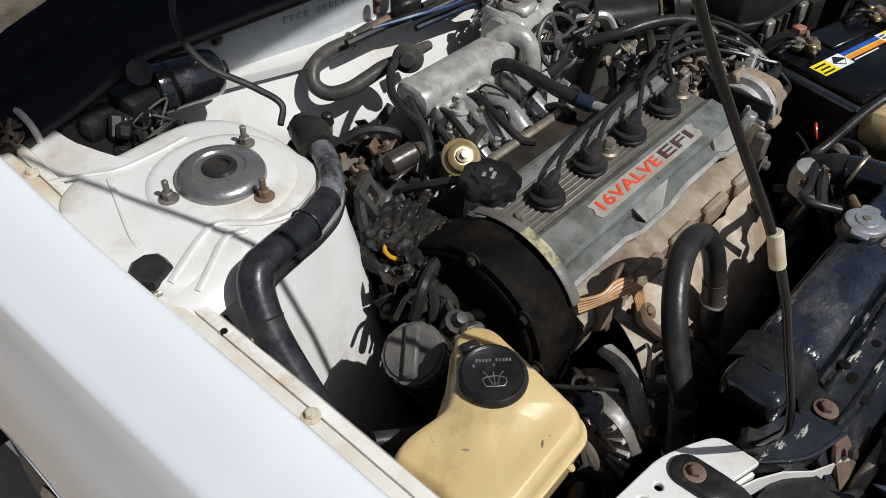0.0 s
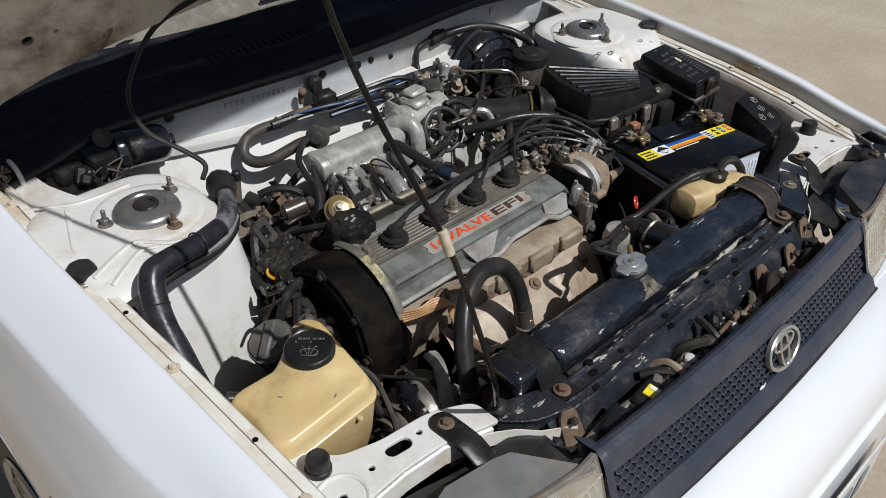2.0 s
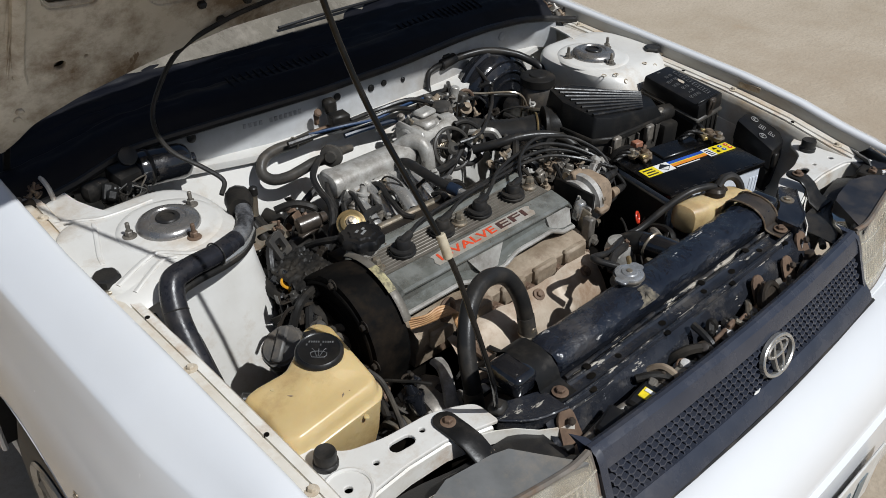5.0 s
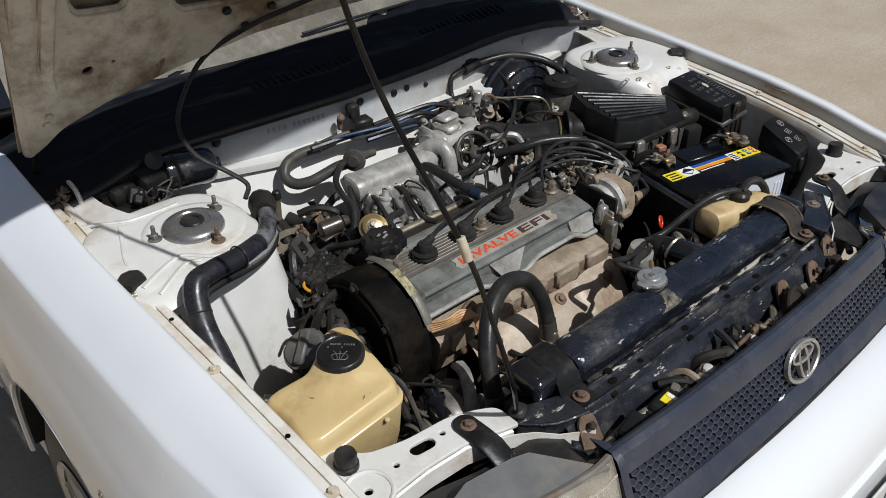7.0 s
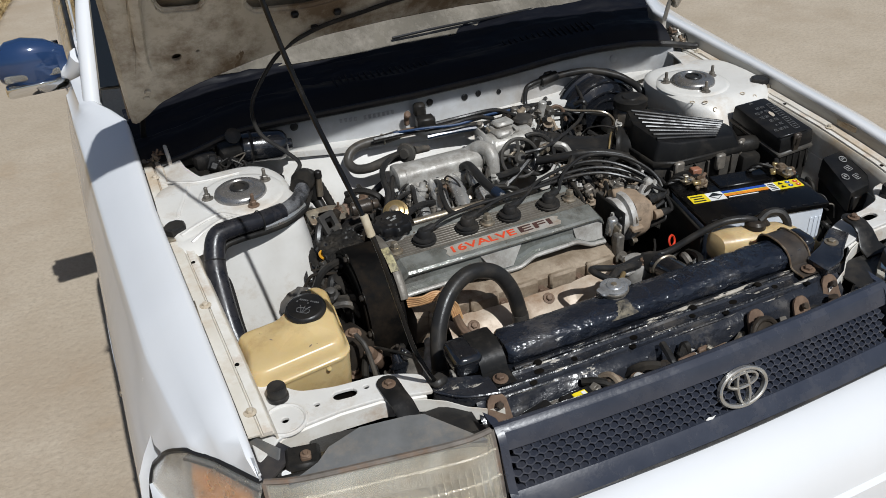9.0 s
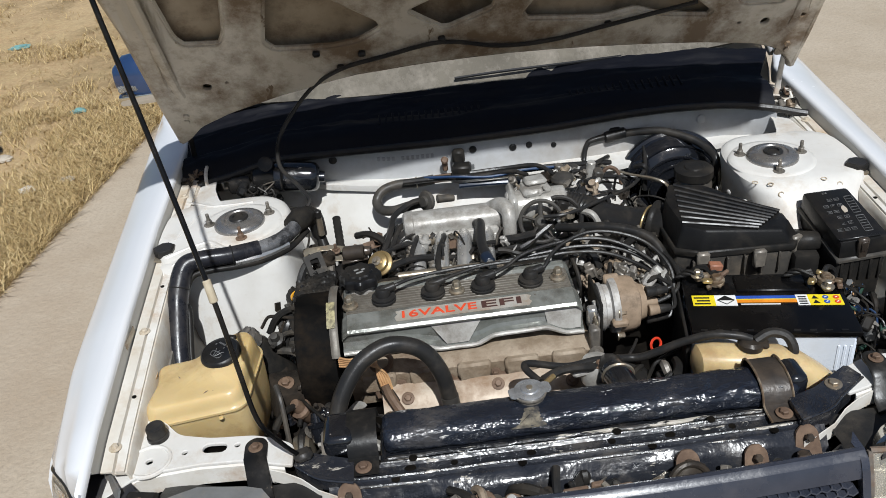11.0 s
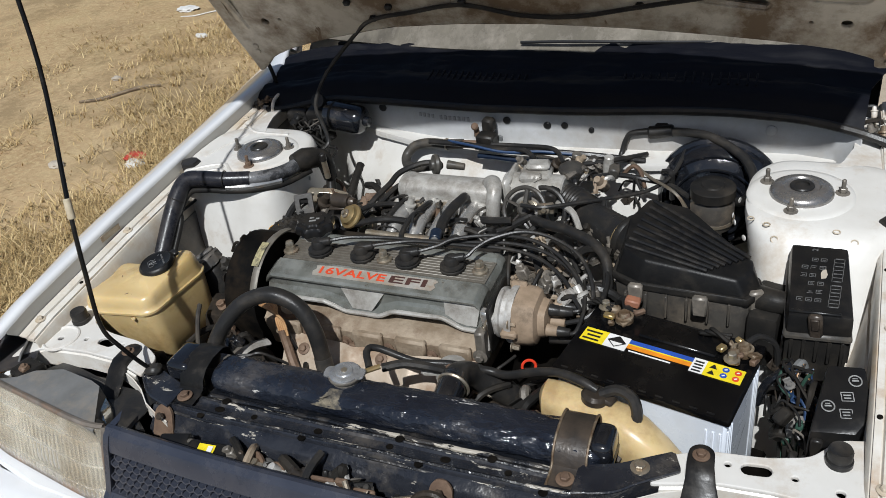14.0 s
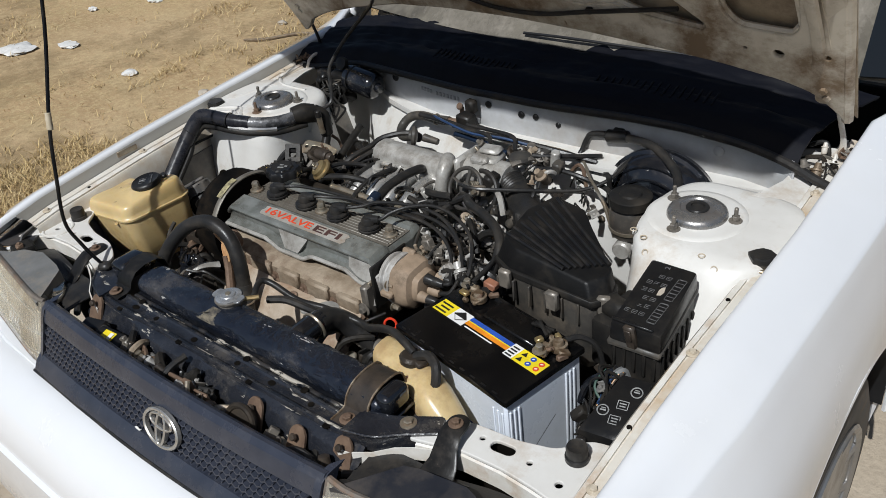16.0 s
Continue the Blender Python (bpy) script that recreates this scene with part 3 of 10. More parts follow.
# ---- body shell ----
EDGE_RISE = {-1: [(-0.66, 0.0), (-0.60, 0.007), (-0.52, 0.014), (-0.28, 0.014), (-0.05, 0.007), (0.1, 0.003), (0.3, 0.0)],
             1: [(-0.66, -0.006), (-0.60, -0.006), (-0.52, -0.002), (-0.42, 0.009), (-0.28, 0.013), (-0.05, 0.007), (0.1, 0.003), (0.3, 0.0)]}
EDGE_Z = lambda y, s: 0.8624 + 0.086 * y + table(y, EDGE_RISE[s])
EDGE_X = [(-0.66, 0.645), (-0.4, 0.655), (0.0, 0.670), (0.15, 0.670), (0.36, 0.669), (0.42, 0.692), (0.48, 0.722), (0.62, 0.730), (0.75, 0.735)]
CREASE_X = [(-0.65, 0.690), (-0.55, 0.712), (-0.45, 0.727), (-0.35, 0.741), (0.0, 0.757), (0.47, 0.775), (0.75, 0.782)]
ARCH_Y, ARCH_Z, ARCH_R = -0.02, 0.29, 0.355


def fender_section(y, s):
    """Outline from the gutter wall over the crown and down the flank, for the side s."""
    xi, z = table(y, EDGE_X), EDGE_Z(y, s)
    front = max(0.0, (-0.45 - y) / 0.2)                    # tucks in towards the nose
    w = 0.803 - 0.050 * front ** 2
    xc = table(y, CREASE_X)
    pts = [(xi - 0.0030, z - 0.010), (xi - 0.0026, z - 0.0055), (xi - 0.0008, z - 0.0020), (xi + 0.003, z), (xi + 0.008, z + 0.0006), (xi + 0.030, z - 0.006),
           (lerp(xi, xc, 0.65), z - 0.017), (xc - 0.006, z - 0.034), (xc - 0.0008, z - 0.0368), (lerp(xc, w, 0.045), z - 0.0415), (lerp(xc, w, 0.22), z - 0.066), (lerp(xc, w, 0.46), z - 0.097), (lerp(xc, w, 0.70), z - 0.130),
           (lerp(xc, w, 0.90), z - 0.165), (w, z - 0.215), (w + 0.002, 0.57), (w, 0.48), (w - 0.008, 0.36), (w - 0.025, 0.24)]
    out = []
    for x, zz in pts:
        d = math.hypot(y - ARCH_Y, zz - ARCH_Z)
        if d < ARCH_R and x > 0.72:                        # the wheel opening pushes the flank up to its rim
            a = math.atan2(zz - ARCH_Z, y - ARCH_Y)
            zz = ARCH_Z + math.sqrt(max(0.0, ARCH_R ** 2 - (y - ARCH_Y) ** 2))
        if y < -0.444:                                     # the corner lamp takes the place of the lower flank
            xl = table(y, [(-0.66, 0.640), (-0.642, 0.646), (-0.60, 0.671), (-0.568, 0.692), (-0.545, 0.712), (-0.531, 0.722), (-0.50, 0.741), (-0.47, 0.757), (-0.444, 0.771)])
            zl = table(y, [(-0.66, 0.789), (-0.642, 0.791), (-0.568, 0.785), (-0.531, 0.781), (-0.50, 0.757), (-0.47, 0.722), (-0.444, 0.689)])
            if x > xl or (zz < zl and x > xi + 0.02):
                x, zz = xl, zl
        out.append(Vector((s * x, y, zz)))
    return out


def build_fender(s, name, label):
    f = thing(name, (s * 0.74, 0.0, 0.24), label, "fender")
    bm = B()
    ys = [-0.641, -0.62, -0.60, -0.58] + [-0.56 + 0.02 * i for i in range(60)]
    secs = {y: fender_section(y, s) for y in ys if y <= 0.62}
    loft(bm, [q[:12] for q in secs.values()], closed=False)                    # crown, its front end cut for the corner lamp
    loft(bm, [q[11:] for y, q in secs.items() if y > -0.443], closed=False)    # flank behind the lamp
    edge = secs[min(y for y in secs if y > -0.443)][11:]
    loft(bm, [edge, [p + Vector((-s * 0.012, 0.001, 0)) for p in edge], [p + Vector((-s * 0.060, 0.003, 0)) for p in edge]], closed=False)
    bmesh.ops.remove_doubles(bm, verts=bm.verts, dist=0.0003)
    bmesh.ops.dissolve_degenerate(bm, dist=0.0002, edges=bm.edges)
    bmesh.ops.recalc_face_normals(bm, faces=bm.faces)
    bmesh.ops.solidify(bm, geom=list(bm.faces), thickness=0.004)
    part("skin", bm, white_paint, f, "glossy white painted steel")
    bm = B()                                               # upright wall of the gutter inside the edge
    wall = []
    for y in ys:
        if -0.60 < y <= 0.44:
            xi, z = table(y, EDGE_X), EDGE_Z(y, s)
            foot = 0.036 if y > -0.57 else 0.014
            wall.append([Vector((s * (xi - 0.0030), y, z - 0.0085)), Vector((s * (xi - 0.0042), y, z - foot)), Vector((s * (xi - 0.0022), y, z - foot)), Vector((s * (xi - 0.0010), y, z - 0.0085))])
    loft(bm, wall)
    part("gutter_wall", bm, shaded_gutter, f, "dusty white gutter wall greyed for shade")
    bm = B()                                               # rolled rim of the wheel opening
    arc = [(s * 0.800, ARCH_Y + ARCH_R * math.cos(a), ARCH_Z + ARCH_R * math.sin(a)) for a in (math.pi * i / 20 for i in range(21))]
    tube(bm, arc, 0.006, 6, 2)
    part("arch_rim", bm, white_paint, f)
    bm = B()                                               # plastic arch liner
    def liner(u, v):
        a = math.pi * (0.02 + 0.96 * u)
        return Vector((s * lerp(0.795, 0.60, v), ARCH_Y + 0.345 * math.cos(a), ARCH_Z + 0.345 * math.sin(a)))
    sheet(bm, liner, 20, 2, 0.003)
    part("arch_liner", bm, trim_black, f, "black plastic arch liner")
    if s < 0:
        bm = B()
        hexbolt(bm, (-0.80, -0.22, 0.655), (-1, 0, 0), 0.005, 0.003)
        part("screw", bm, steel, f)
    return f


build_fender(-1, "front_fender", "white painted front fender over the washer tank side")
build_fender(1, "front_fender", "white painted front fender over the battery side")


def build_apron(s, name, label):
    """The inner wing: top rail with its gutter, side wall, and the wall down to the frame rail."""
    a = thing(name, (s * 0.62, -0.2, 0.35), label, "inner wing", kind="structure")
    bm = B()
    ys = [-0.565 + 0.05 * i for i in range(19) if -0.565 + 0.05 * i < 0.36]
    w = 0.034 if s < 0 else 0.030                          # breadth of the rail
    rows = []
    for y in ys:
        z, xo = EDGE_Z(y, s) - 0.030, table(y, EDGE_X) - 0.006
        wob = 0.0015 * math.sin(y * 60)
        rows.append([Vector((s * xo, y, z)), Vector((s * (xo - 0.016), y, z + wob)), Vector((s * (xo - 0.018), y, z - 0.005)), Vector((s * (xo - w), y, z - 0.006)),
                     Vector((s * (xo - w - 0.004), y, z - 0.012)), Vector((s * (xo - w - 0.005), y, z - 0.06)), Vector((s * (xo - 0.05), y, z - 0.13)), Vector((s * (xo - 0.09), y, z - 0.24)), Vector((s * (xo - 0.13), y, 0.45)), Vector((s * (xo - 0.14), y, 0.36))])
    # the lower wall is dark grey on the washer tank side only
    for name2, cut, paint in (("side_wall", slice(0, 6), wing_white), ("lower_wall", slice(5, 10), dark_wing if s < 0 else wing_white)):
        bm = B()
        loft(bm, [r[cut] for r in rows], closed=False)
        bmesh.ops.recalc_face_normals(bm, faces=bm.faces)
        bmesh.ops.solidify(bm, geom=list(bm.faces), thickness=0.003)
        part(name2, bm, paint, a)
    bm = B()                                               # lighter strip of the rail, stained by rust
    loft(bm, [[Vector((s * (table(y, EDGE_X) - 0.026), y, EDGE_Z(y, s) - 0.031)), Vector((s * (table(y, EDGE_X) - w - 0.004), y, EDGE_Z(y, s) - 0.032)), Vector((s * (table(y, EDGE_X) - w - 0.004), y, EDGE_Z(y, s) - 0.036)), Vector((s * (table(y, EDGE_X) - 0.026), y, EDGE_Z(y, s) - 0.035))] for y in ys])
    part("rail", bm, rail_white, a, "white rail with rust stains")
    for y in (-0.526, -0.283, 0.06, 0.15):
        bm = B()
        hexbolt(bm, (s * (table(y, EDGE_X) - 0.020), y, EDGE_Z(y, s) - 0.031), (0, 0, 1), 0.0052, 0.005)
        part("bolt", bm, tan_stain, a)
    for y in (-0.430, -0.16):
        bm = B()
        lathe(bm, [(0.0034, -0.003), (0.0034, 0.0016), (0, 0.0016)], at(s * (table(y, EDGE_X) - 0.029), y, EDGE_Z(y, s) - 0.0320), 14)
        part("hole", bm, shade_void, a)
    bm = B()                                               # rectangular pressing in the gutter wall
    y = -0.31
    box(bm, (s * (table(y, EDGE_X) - 0.0045), y, EDGE_Z(y, s) - 0.018), (0.002, 0.05, 0.012), (0, 0, 0), 0.0006)
    part("gutter_slot", bm, steel, a, "dull metal slot in the gutter")
    return a


build_apron(-1, "inner_wing_1", "white painted inner wing with rust-stained rail beside the washer tank")
build_apron(1, "inner_wing_2", "white painted inner wing with rust-stained rail beside the battery")


def fender_stop(s):
    y = -0.066
    t = thing("hood_stop", (s * 0.645, y, 0.83), "dark rubber hood stop on a rusty plate", "rubber stop", "fender hood stops")
    bm = B()
    c = Vector((s * 0.646, y, 0.834))
    box(bm, c + Vector((0, 0, 0.002)), (0.036, 0.046, 0.006), (0, 0, 12 * s), 0.002)
    part("base_plate", bm, steel, t)
    bm = B()
    pts = ring2d(0, 0, 0.019, 0.017, 10)
    prism(bm, [(x * (1 + 0.16 * (i % 2)), y2 * (1 + 0.16 * (i % 2))) for i, (x, y2) in enumerate(pts)], 0.004, 0.020, Matrix.Translation(c), 0.003)
    part("rubber_block", bm, rubber, t)


fender_stop(-1)
fender_stop(1)


def build_tower(s, name, label):
    """Strut tower: a rounded drum joined to the inner wing, with a flat top plate."""
    t = thing(name, (s * 0.515, 0, 0.4), label, "strut tower", kind="structure")
    bm = B()
    cx, cy = 0.515, 0.0
    rings = []
    for k, (grow, z) in enumerate([(-0.036, 0.847), (-0.014, 0.8465), (-0.007, 0.8445), (-0.002, 0.839), (0.001, 0.828), (0.003, 0.80), (0.012, 0.72), (0.020, 0.60), (0.03, 0.48), (0.04, 0.36)]):
        ring = []
        for i in range(48):
            a = 2 * math.pi * i / 48
            ca, sa = math.cos(a), math.sin(a)
            q = 2.6 if ca < 0 and (sa > -0.2 or s > 0) else 4.2
            rx = (0.094 if s < 0 else 0.084) + grow * 1.3 - (0.30 * min(max(0, 0.839 - z), 0.12) if s > 0 else 0) if ca < 0 else 0.150
            ry = 0.118 + grow if sa > 0 else 0.122 + grow * 2.2 + (0.5 * max(0, min(0.839 - z, 0.2)) if s > 0 else 0)
            x = cx + math.copysign(abs(ca) ** (2 / q), ca) * rx
            y = cy + math.copysign(abs(sa) ** (2 / q), sa) * ry
            ring.append(Vector((s * x, y + 0.005, z)))
        rings.append(ring)
    loft(bm, rings, closed=True, caps=True)
    part("drum", bm, bay_white, t)
    bm = B()                                               # pressed top disc
    lathe(bm, [(0.082, 0.002), (0.078, 0.006), (0.070, 0.007), (0.0, 0.007)], Matrix.Translation((s * cx, cy, 0.842)), 40)
    part("top_disc", bm, bay_white, t)
    # pressed ridges and folds of the top plate
    if s < 0:
        folds = (([(0.640, -0.088, 0.8425), (0.612, -0.075, 0.8465), (0.582, -0.060, 0.8470), (0.560, -0.058, 0.8470), (0.528, -0.088, 0.8465), (0.490, -0.097, 0.8462), (0.445, -0.080, 0.8462)], 0.0050),
                 ([(0.626, -0.110, 0.8370), (0.600, -0.098, 0.8455), (0.569, -0.079, 0.8470), (0.548, -0.085, 0.8470)], 0.0045),
                 ([(0.598, 0.082, 0.8468), (0.616, 0.030, 0.8468), (0.629, -0.007, 0.8465), (0.634, -0.030, 0.8455)], 0.0042),
                 ([(0.640, 0.128, 0.8425), (0.612, 0.108, 0.8460), (0.584, 0.090, 0.8470), (0.542, 0.086, 0.8470), (0.500, 0.088, 0.8465)], 0.0042))
    else:
        folds = (([(0.640, 0.060, 0.8390), (0.625, 0.03, 0.8390), (0.622, -0.02, 0.8390)], 0.0045),)
    for pts, r in folds:
        bm = B()
        tube(bm, [(s * x, y, z) for x, y, z in pts], r, 8, 5, 0.7)
        part("pressed_fold", bm, bay_white, t)
    bm = B()                                               # flat shelf from the tower back to the cowl
    def shelf(u, v):
        y = lerp(-0.135 if s < 0 else 0.10, 0.30, v)
        xi = table(y, [(-0.135, 0.585), (-0.09, 0.560), (0.09, 0.560), (0.12, 0.575), (0.17, 0.590), (0.30, 0.600)])
        x = lerp(xi, 0.650, u)
        z = table(x, [(0.55, 0.8478), (0.60, 0.8462), (0.630, 0.840), (0.650, 0.8325)]) - 0.02 * max(0, (-0.10 - y) / 0.035) ** 2
        return Vector((s * x, y, z))
    sheet(bm, shelf, 10, 26, 0.004)
    part("rear_shelf", bm, bay_white, t, "white shelf behind the strut")
    random.seed(5 + int(s))
    for i in range(9):                                     # spot-weld dimples
        bm = B()
        a = math.pi * (0.55 + 0.9 * i / 8)
        lathe(bm, [(0.005, 0), (0.005, 0.0012), (0.003, 0.002), (0, 0.002)], at(s * (cx + 0.100 * math.cos(a)), cy + 0.123 * math.sin(a) + 0.01, 0.80 + random.uniform(-0.01, 0.01)) @ pose(0, 0, 0, 0, 90, math.degrees(math.atan2(math.sin(a), s * math.cos(a)))), 10)
        part("spot_weld", bm, bay_white, t)
    for p, nv in ((((0.447, -0.084, 0.8455), (0, 0, 1)), ((0.471, -0.097, 0.8455), (0, 0, 1)), ((0.484, -0.1165, 0.832), (0, -0.86, 0.51)), ((0.505, -0.128, 0.815), (0, -0.9, 0.4)), ((0.593, -0.113, 0.836), (0, -0.86, 0.51)),
                    ((0.568, -0.101, 0.8455), (0, 0, 1)), ((0.55, -0.165, 0.76), (0, -0.9, 0.4)), ((0.47, -0.165, 0.75), (0, -0.9, 0.4)), ((0.59, -0.17, 0.752), (0, -0.9, 0.4))) if s > 0 else ()):
        bm = B()                                           # rusty rings of the spot welds
        torus(bm, p, 0.0048, 0.0011, nv, 16, 5)
        part("weld_ring", bm, tan_stain, t, "tan stained weld mark")
    mount = thing("strut_mount", (s * cx, cy, 0.85), "grey steel strut top mount with a black rubber centre", "strut mount", "strut mounts")
    bm = B()
    lathe(bm, [(0.048, 0.0), (0.048, 0.004), (0.046, 0.009), (0.041, 0.0125), (0.034, 0.0145), (0.028, 0.0150), (0.026, 0.013), (0.0, 0.013)], Matrix.Translation((s * cx, cy, 0.848)), 44)
    part("plate", bm, strut_steel, mount, "worn grey steel ring")
    bm = B()
    lathe(bm, [(0.018, 0.008), (0.0185, 0.0135), (0.017, 0.0155), (0.011, 0.0160), (0.0105, 0.013), (0, 0.013)], Matrix.Translation((s * cx, cy, 0.849)), 30)
    part("rubber_cap", bm, rubber, mount, "black rubber centre")
    for ang in ((172, 28, 280) if s < 0 else (8, 152, 258)):
        bm = B()
        a = radians(ang)
        c = Vector((s * cx + 0.060 * math.cos(a), cy + 0.060 * math.sin(a), 0.849))
        hexbolt(bm, c, (0, 0, 1), 0.0062, 0.009, True, 0.014)
        part("stud_nut", bm, rust if ang == 280 else dull_seam, mount)
    return t


build_tower(-1, "strut_tower_1", "white painted strut tower above the washer tank side")
build_tower(1, "strut_tower_2", "white painted strut tower behind the fuse box")


# ---- firewall and cowl ----
def build_firewall():
    f = thing("wall_firewall", (0, 0.2, 0.35), "white painted firewall with grey upper panel and pressed ribs", "firewall", kind="structure")
    bm = B()

    def low(u, v):
        x = lerp(-0.66, 0.66, u)
        z = lerp(0.35, 0.782, v)
        lip = table(x, [(-0.66, 0.28), (-0.56, 0.275), (-0.42, 0.255), (-0.36, 0.222), (-0.25, 0.185), (-0.05, 0.150), (0.25, 0.150), (0.45, 0.185), (0.60, 0.215)])
        lean = table(x, [(-0.66, 0.0), (-0.50, 0.0), (-0.43, 0.75), (-0.38, 0.65), (-0.10, 0.65), (0.15, 0.45), (0.35, 0.15), (0.66, 0.0)])
        y = lip + 0.020 - 0.004 * v * abs(math.sin(x * 17)) - 0.004 * math.sin(math.pi * v) * math.sin(x * 31) - lean * min(0.10, 0.782 - z)
        return Vector((x, y, z))
    sheet(bm, low, 66, 14, 0.004)
    part("lower_panel", bm, bay_white, f)
    bm = B()                                               # ledge with a rolled lip

    def ledge(u, v):
        x = lerp(-0.56, 0.60, u)
        lip = table(x, [(-0.56, 0.275), (-0.42, 0.255), (-0.36, 0.222), (-0.25, 0.185), (-0.05, 0.150), (0.25, 0.150), (0.45, 0.185), (0.60, 0.215)])
        prof = [(0.0, -0.012), (0.004, -0.002), (0.012, 0.001), (1.0, 0.004)]
        k = v * 3
        i = min(int(k), 2)
        f0, z0 = prof[i]
        f1, z1 = prof[i + 1]
        tt = k - i
        ff, zz = lerp(f0, f1, tt), lerp(z0, z1, tt)
        back = max(0.245, lip + 0.012)
        return Vector((x, lerp(lip, back, ff), 0.797 + zz))
    sheet(bm, ledge, 40, 6, 0.003)
    part("ledge", bm, bay_white, f, "white ledge with grime along the lip")
    bm = B()                                               # grey upper panel

    def upper(u, v):
        x = lerp(-0.60, 0.60, u)
        y0 = table(x, [(-0.60, 0.285), (-0.45, 0.270), (-0.36, 0.240), (-0.2, 0.208), (0.0, 0.196), (0.25, 0.205), (0.42, 0.222), (0.50, 0.225), (0.56, 0.214), (0.585, 0.198), (0.60, 0.176)])
        ztop = table(x, [(-0.60, 0.862), (-0.3, 0.882), (0.1, 0.893), (0.45, 0.892), (0.62, 0.868)])
        return Vector((x, y0 + 0.012 * v - 0.004 * math.sin(v * math.pi), lerp(0.795, ztop, v)))
    sheet(bm, upper, 60, 6, 0.003)
    part("upper_panel", bm, cowl_grey, f, "pale grey painted cowl panel")
    for x, z, r in ((-0.346, 0.848, 0.009), (-0.045, 0.851, 0.008), (0.04, 0.845, 0.008), (0.075, 0.846, 0.007), (0.128, 0.838, 0.006), (0.455, 0.845, 0.010)):
        bm = B()
        y = table(x, [(-0.60, 0.262), (-0.45, 0.252), (-0.34, 0.236), (-0.2, 0.208), (0.0, 0.196), (0.25, 0.205), (0.42, 0.222), (0.50, 0.225)])
        lathe(bm, [(r, 0), (r, 0.002), (r * 0.7, 0.004), (0, 0.004)], at(x, y + 0.002, z, 90), 14)
        part("grommet", bm, rubber if x != 0.455 else cowl_grey, f)
    # stamped serial as plain bars
    bx = -0.247
    for i in range(11):
        if i == 4:
            bx += 0.010
        bm = B()
        y = table(bx, [(-0.34, 0.236), (-0.2, 0.208), (0.0, 0.196)])
        box(bm, (bx, y + 0.0012, 0.846), (0.0058, 0.002, 0.009), (0, 0, -9), 0.0004)
        part("stamp_bar", bm, stamp_grey, f, "faint stamped mark")
        bx += 0.0105


build_firewall()


def build_cowl():
    c = thing("cowl_cover", (0, 0.32, 0.86), "wrinkled black cowl cover under the raised hood", "cowl cover", kind="structure")
    bm = B()

    def skin(u, v):
        x = lerp(-0.672, table(v, [(0, 0.602), (0.55, 0.612), (1, 0.665)]), u)
        y0 = table(x, [(-0.67, 0.205), (-0.45, 0.240), (-0.34, 0.225), (-0.1, 0.190), (0.1, 0.188), (0.40, 0.215), (0.55, 0.205), (0.67, 0.175)])
        z0 = table(x, [(-0.67, 0.842), (-0.56, 0.852), (-0.48, 0.868), (-0.1, 0.884), (0.3, 0.890), (0.5, 0.882), (0.67, 0.858)])
        y1 = table(x, [(-0.67, 0.40), (-0.4, 0.395), (0.0, 0.385), (0.4, 0.395), (0.67, 0.40)])
        z1 = table(x, [(-0.67, 0.905), (-0.5, 0.930), (-0.3, 0.940), (0.0, 0.946), (0.3, 0.948), (0.5, 0.944), (0.67, 0.920)])
        y = lerp(y0, y1, v)
        z = lerp(z0, z1, v) + 0.016 * math.sin(math.pi * min(1, v * 2.2)) * (1 if v < 0.45 else 0.6)
        z += (0.005 * noise.noise((x * 6, v * 5, 1.3)) + 0.005 * noise.noise((x * 5 + 14 * v, v * 13, 6.0)) + 0.004 * noise.noise((x * 28, v * 12, 4.0))) * min(1.0, 2.5 * v)
        return Vector((x, y, z))
    sheet(bm, skin, 110, 34, 0.004)
    part("sheet", bm, black_cowl, c, sharp=60)
    bm = B()
    tube(bm, [skin(i / 24, 0.0) + Vector((0, -0.004, -0.003)) for i in range(25)] + [Vector((0.640, 0.178, 0.856)), Vector((0.662, 0.172, 0.852))], 0.008, 8, 3)
    part("edge_seal", bm, rubber, c, "black rubber edge seal")
    for j, (xa, xb) in enumerate(((-0.235, -0.02), (0.18, 0.42))):
        for i in range(16):
            u = (lerp(xa, xb, i / 15) + 0.672) / 1.28
            bm = B()
            p = skin(u, 0.34)
            box(bm, p + Vector((0, 0, 0.0005)), (0.004, 0.036, 0.005), (14, 0, 0), 0.001)
            part("vent_slat", bm, black_cowl, c)


build_cowl()


car_body = thing("car_body", (0, 1.2, 0.2), "white sedan body with dark windows and grey alloy wheels", "car")


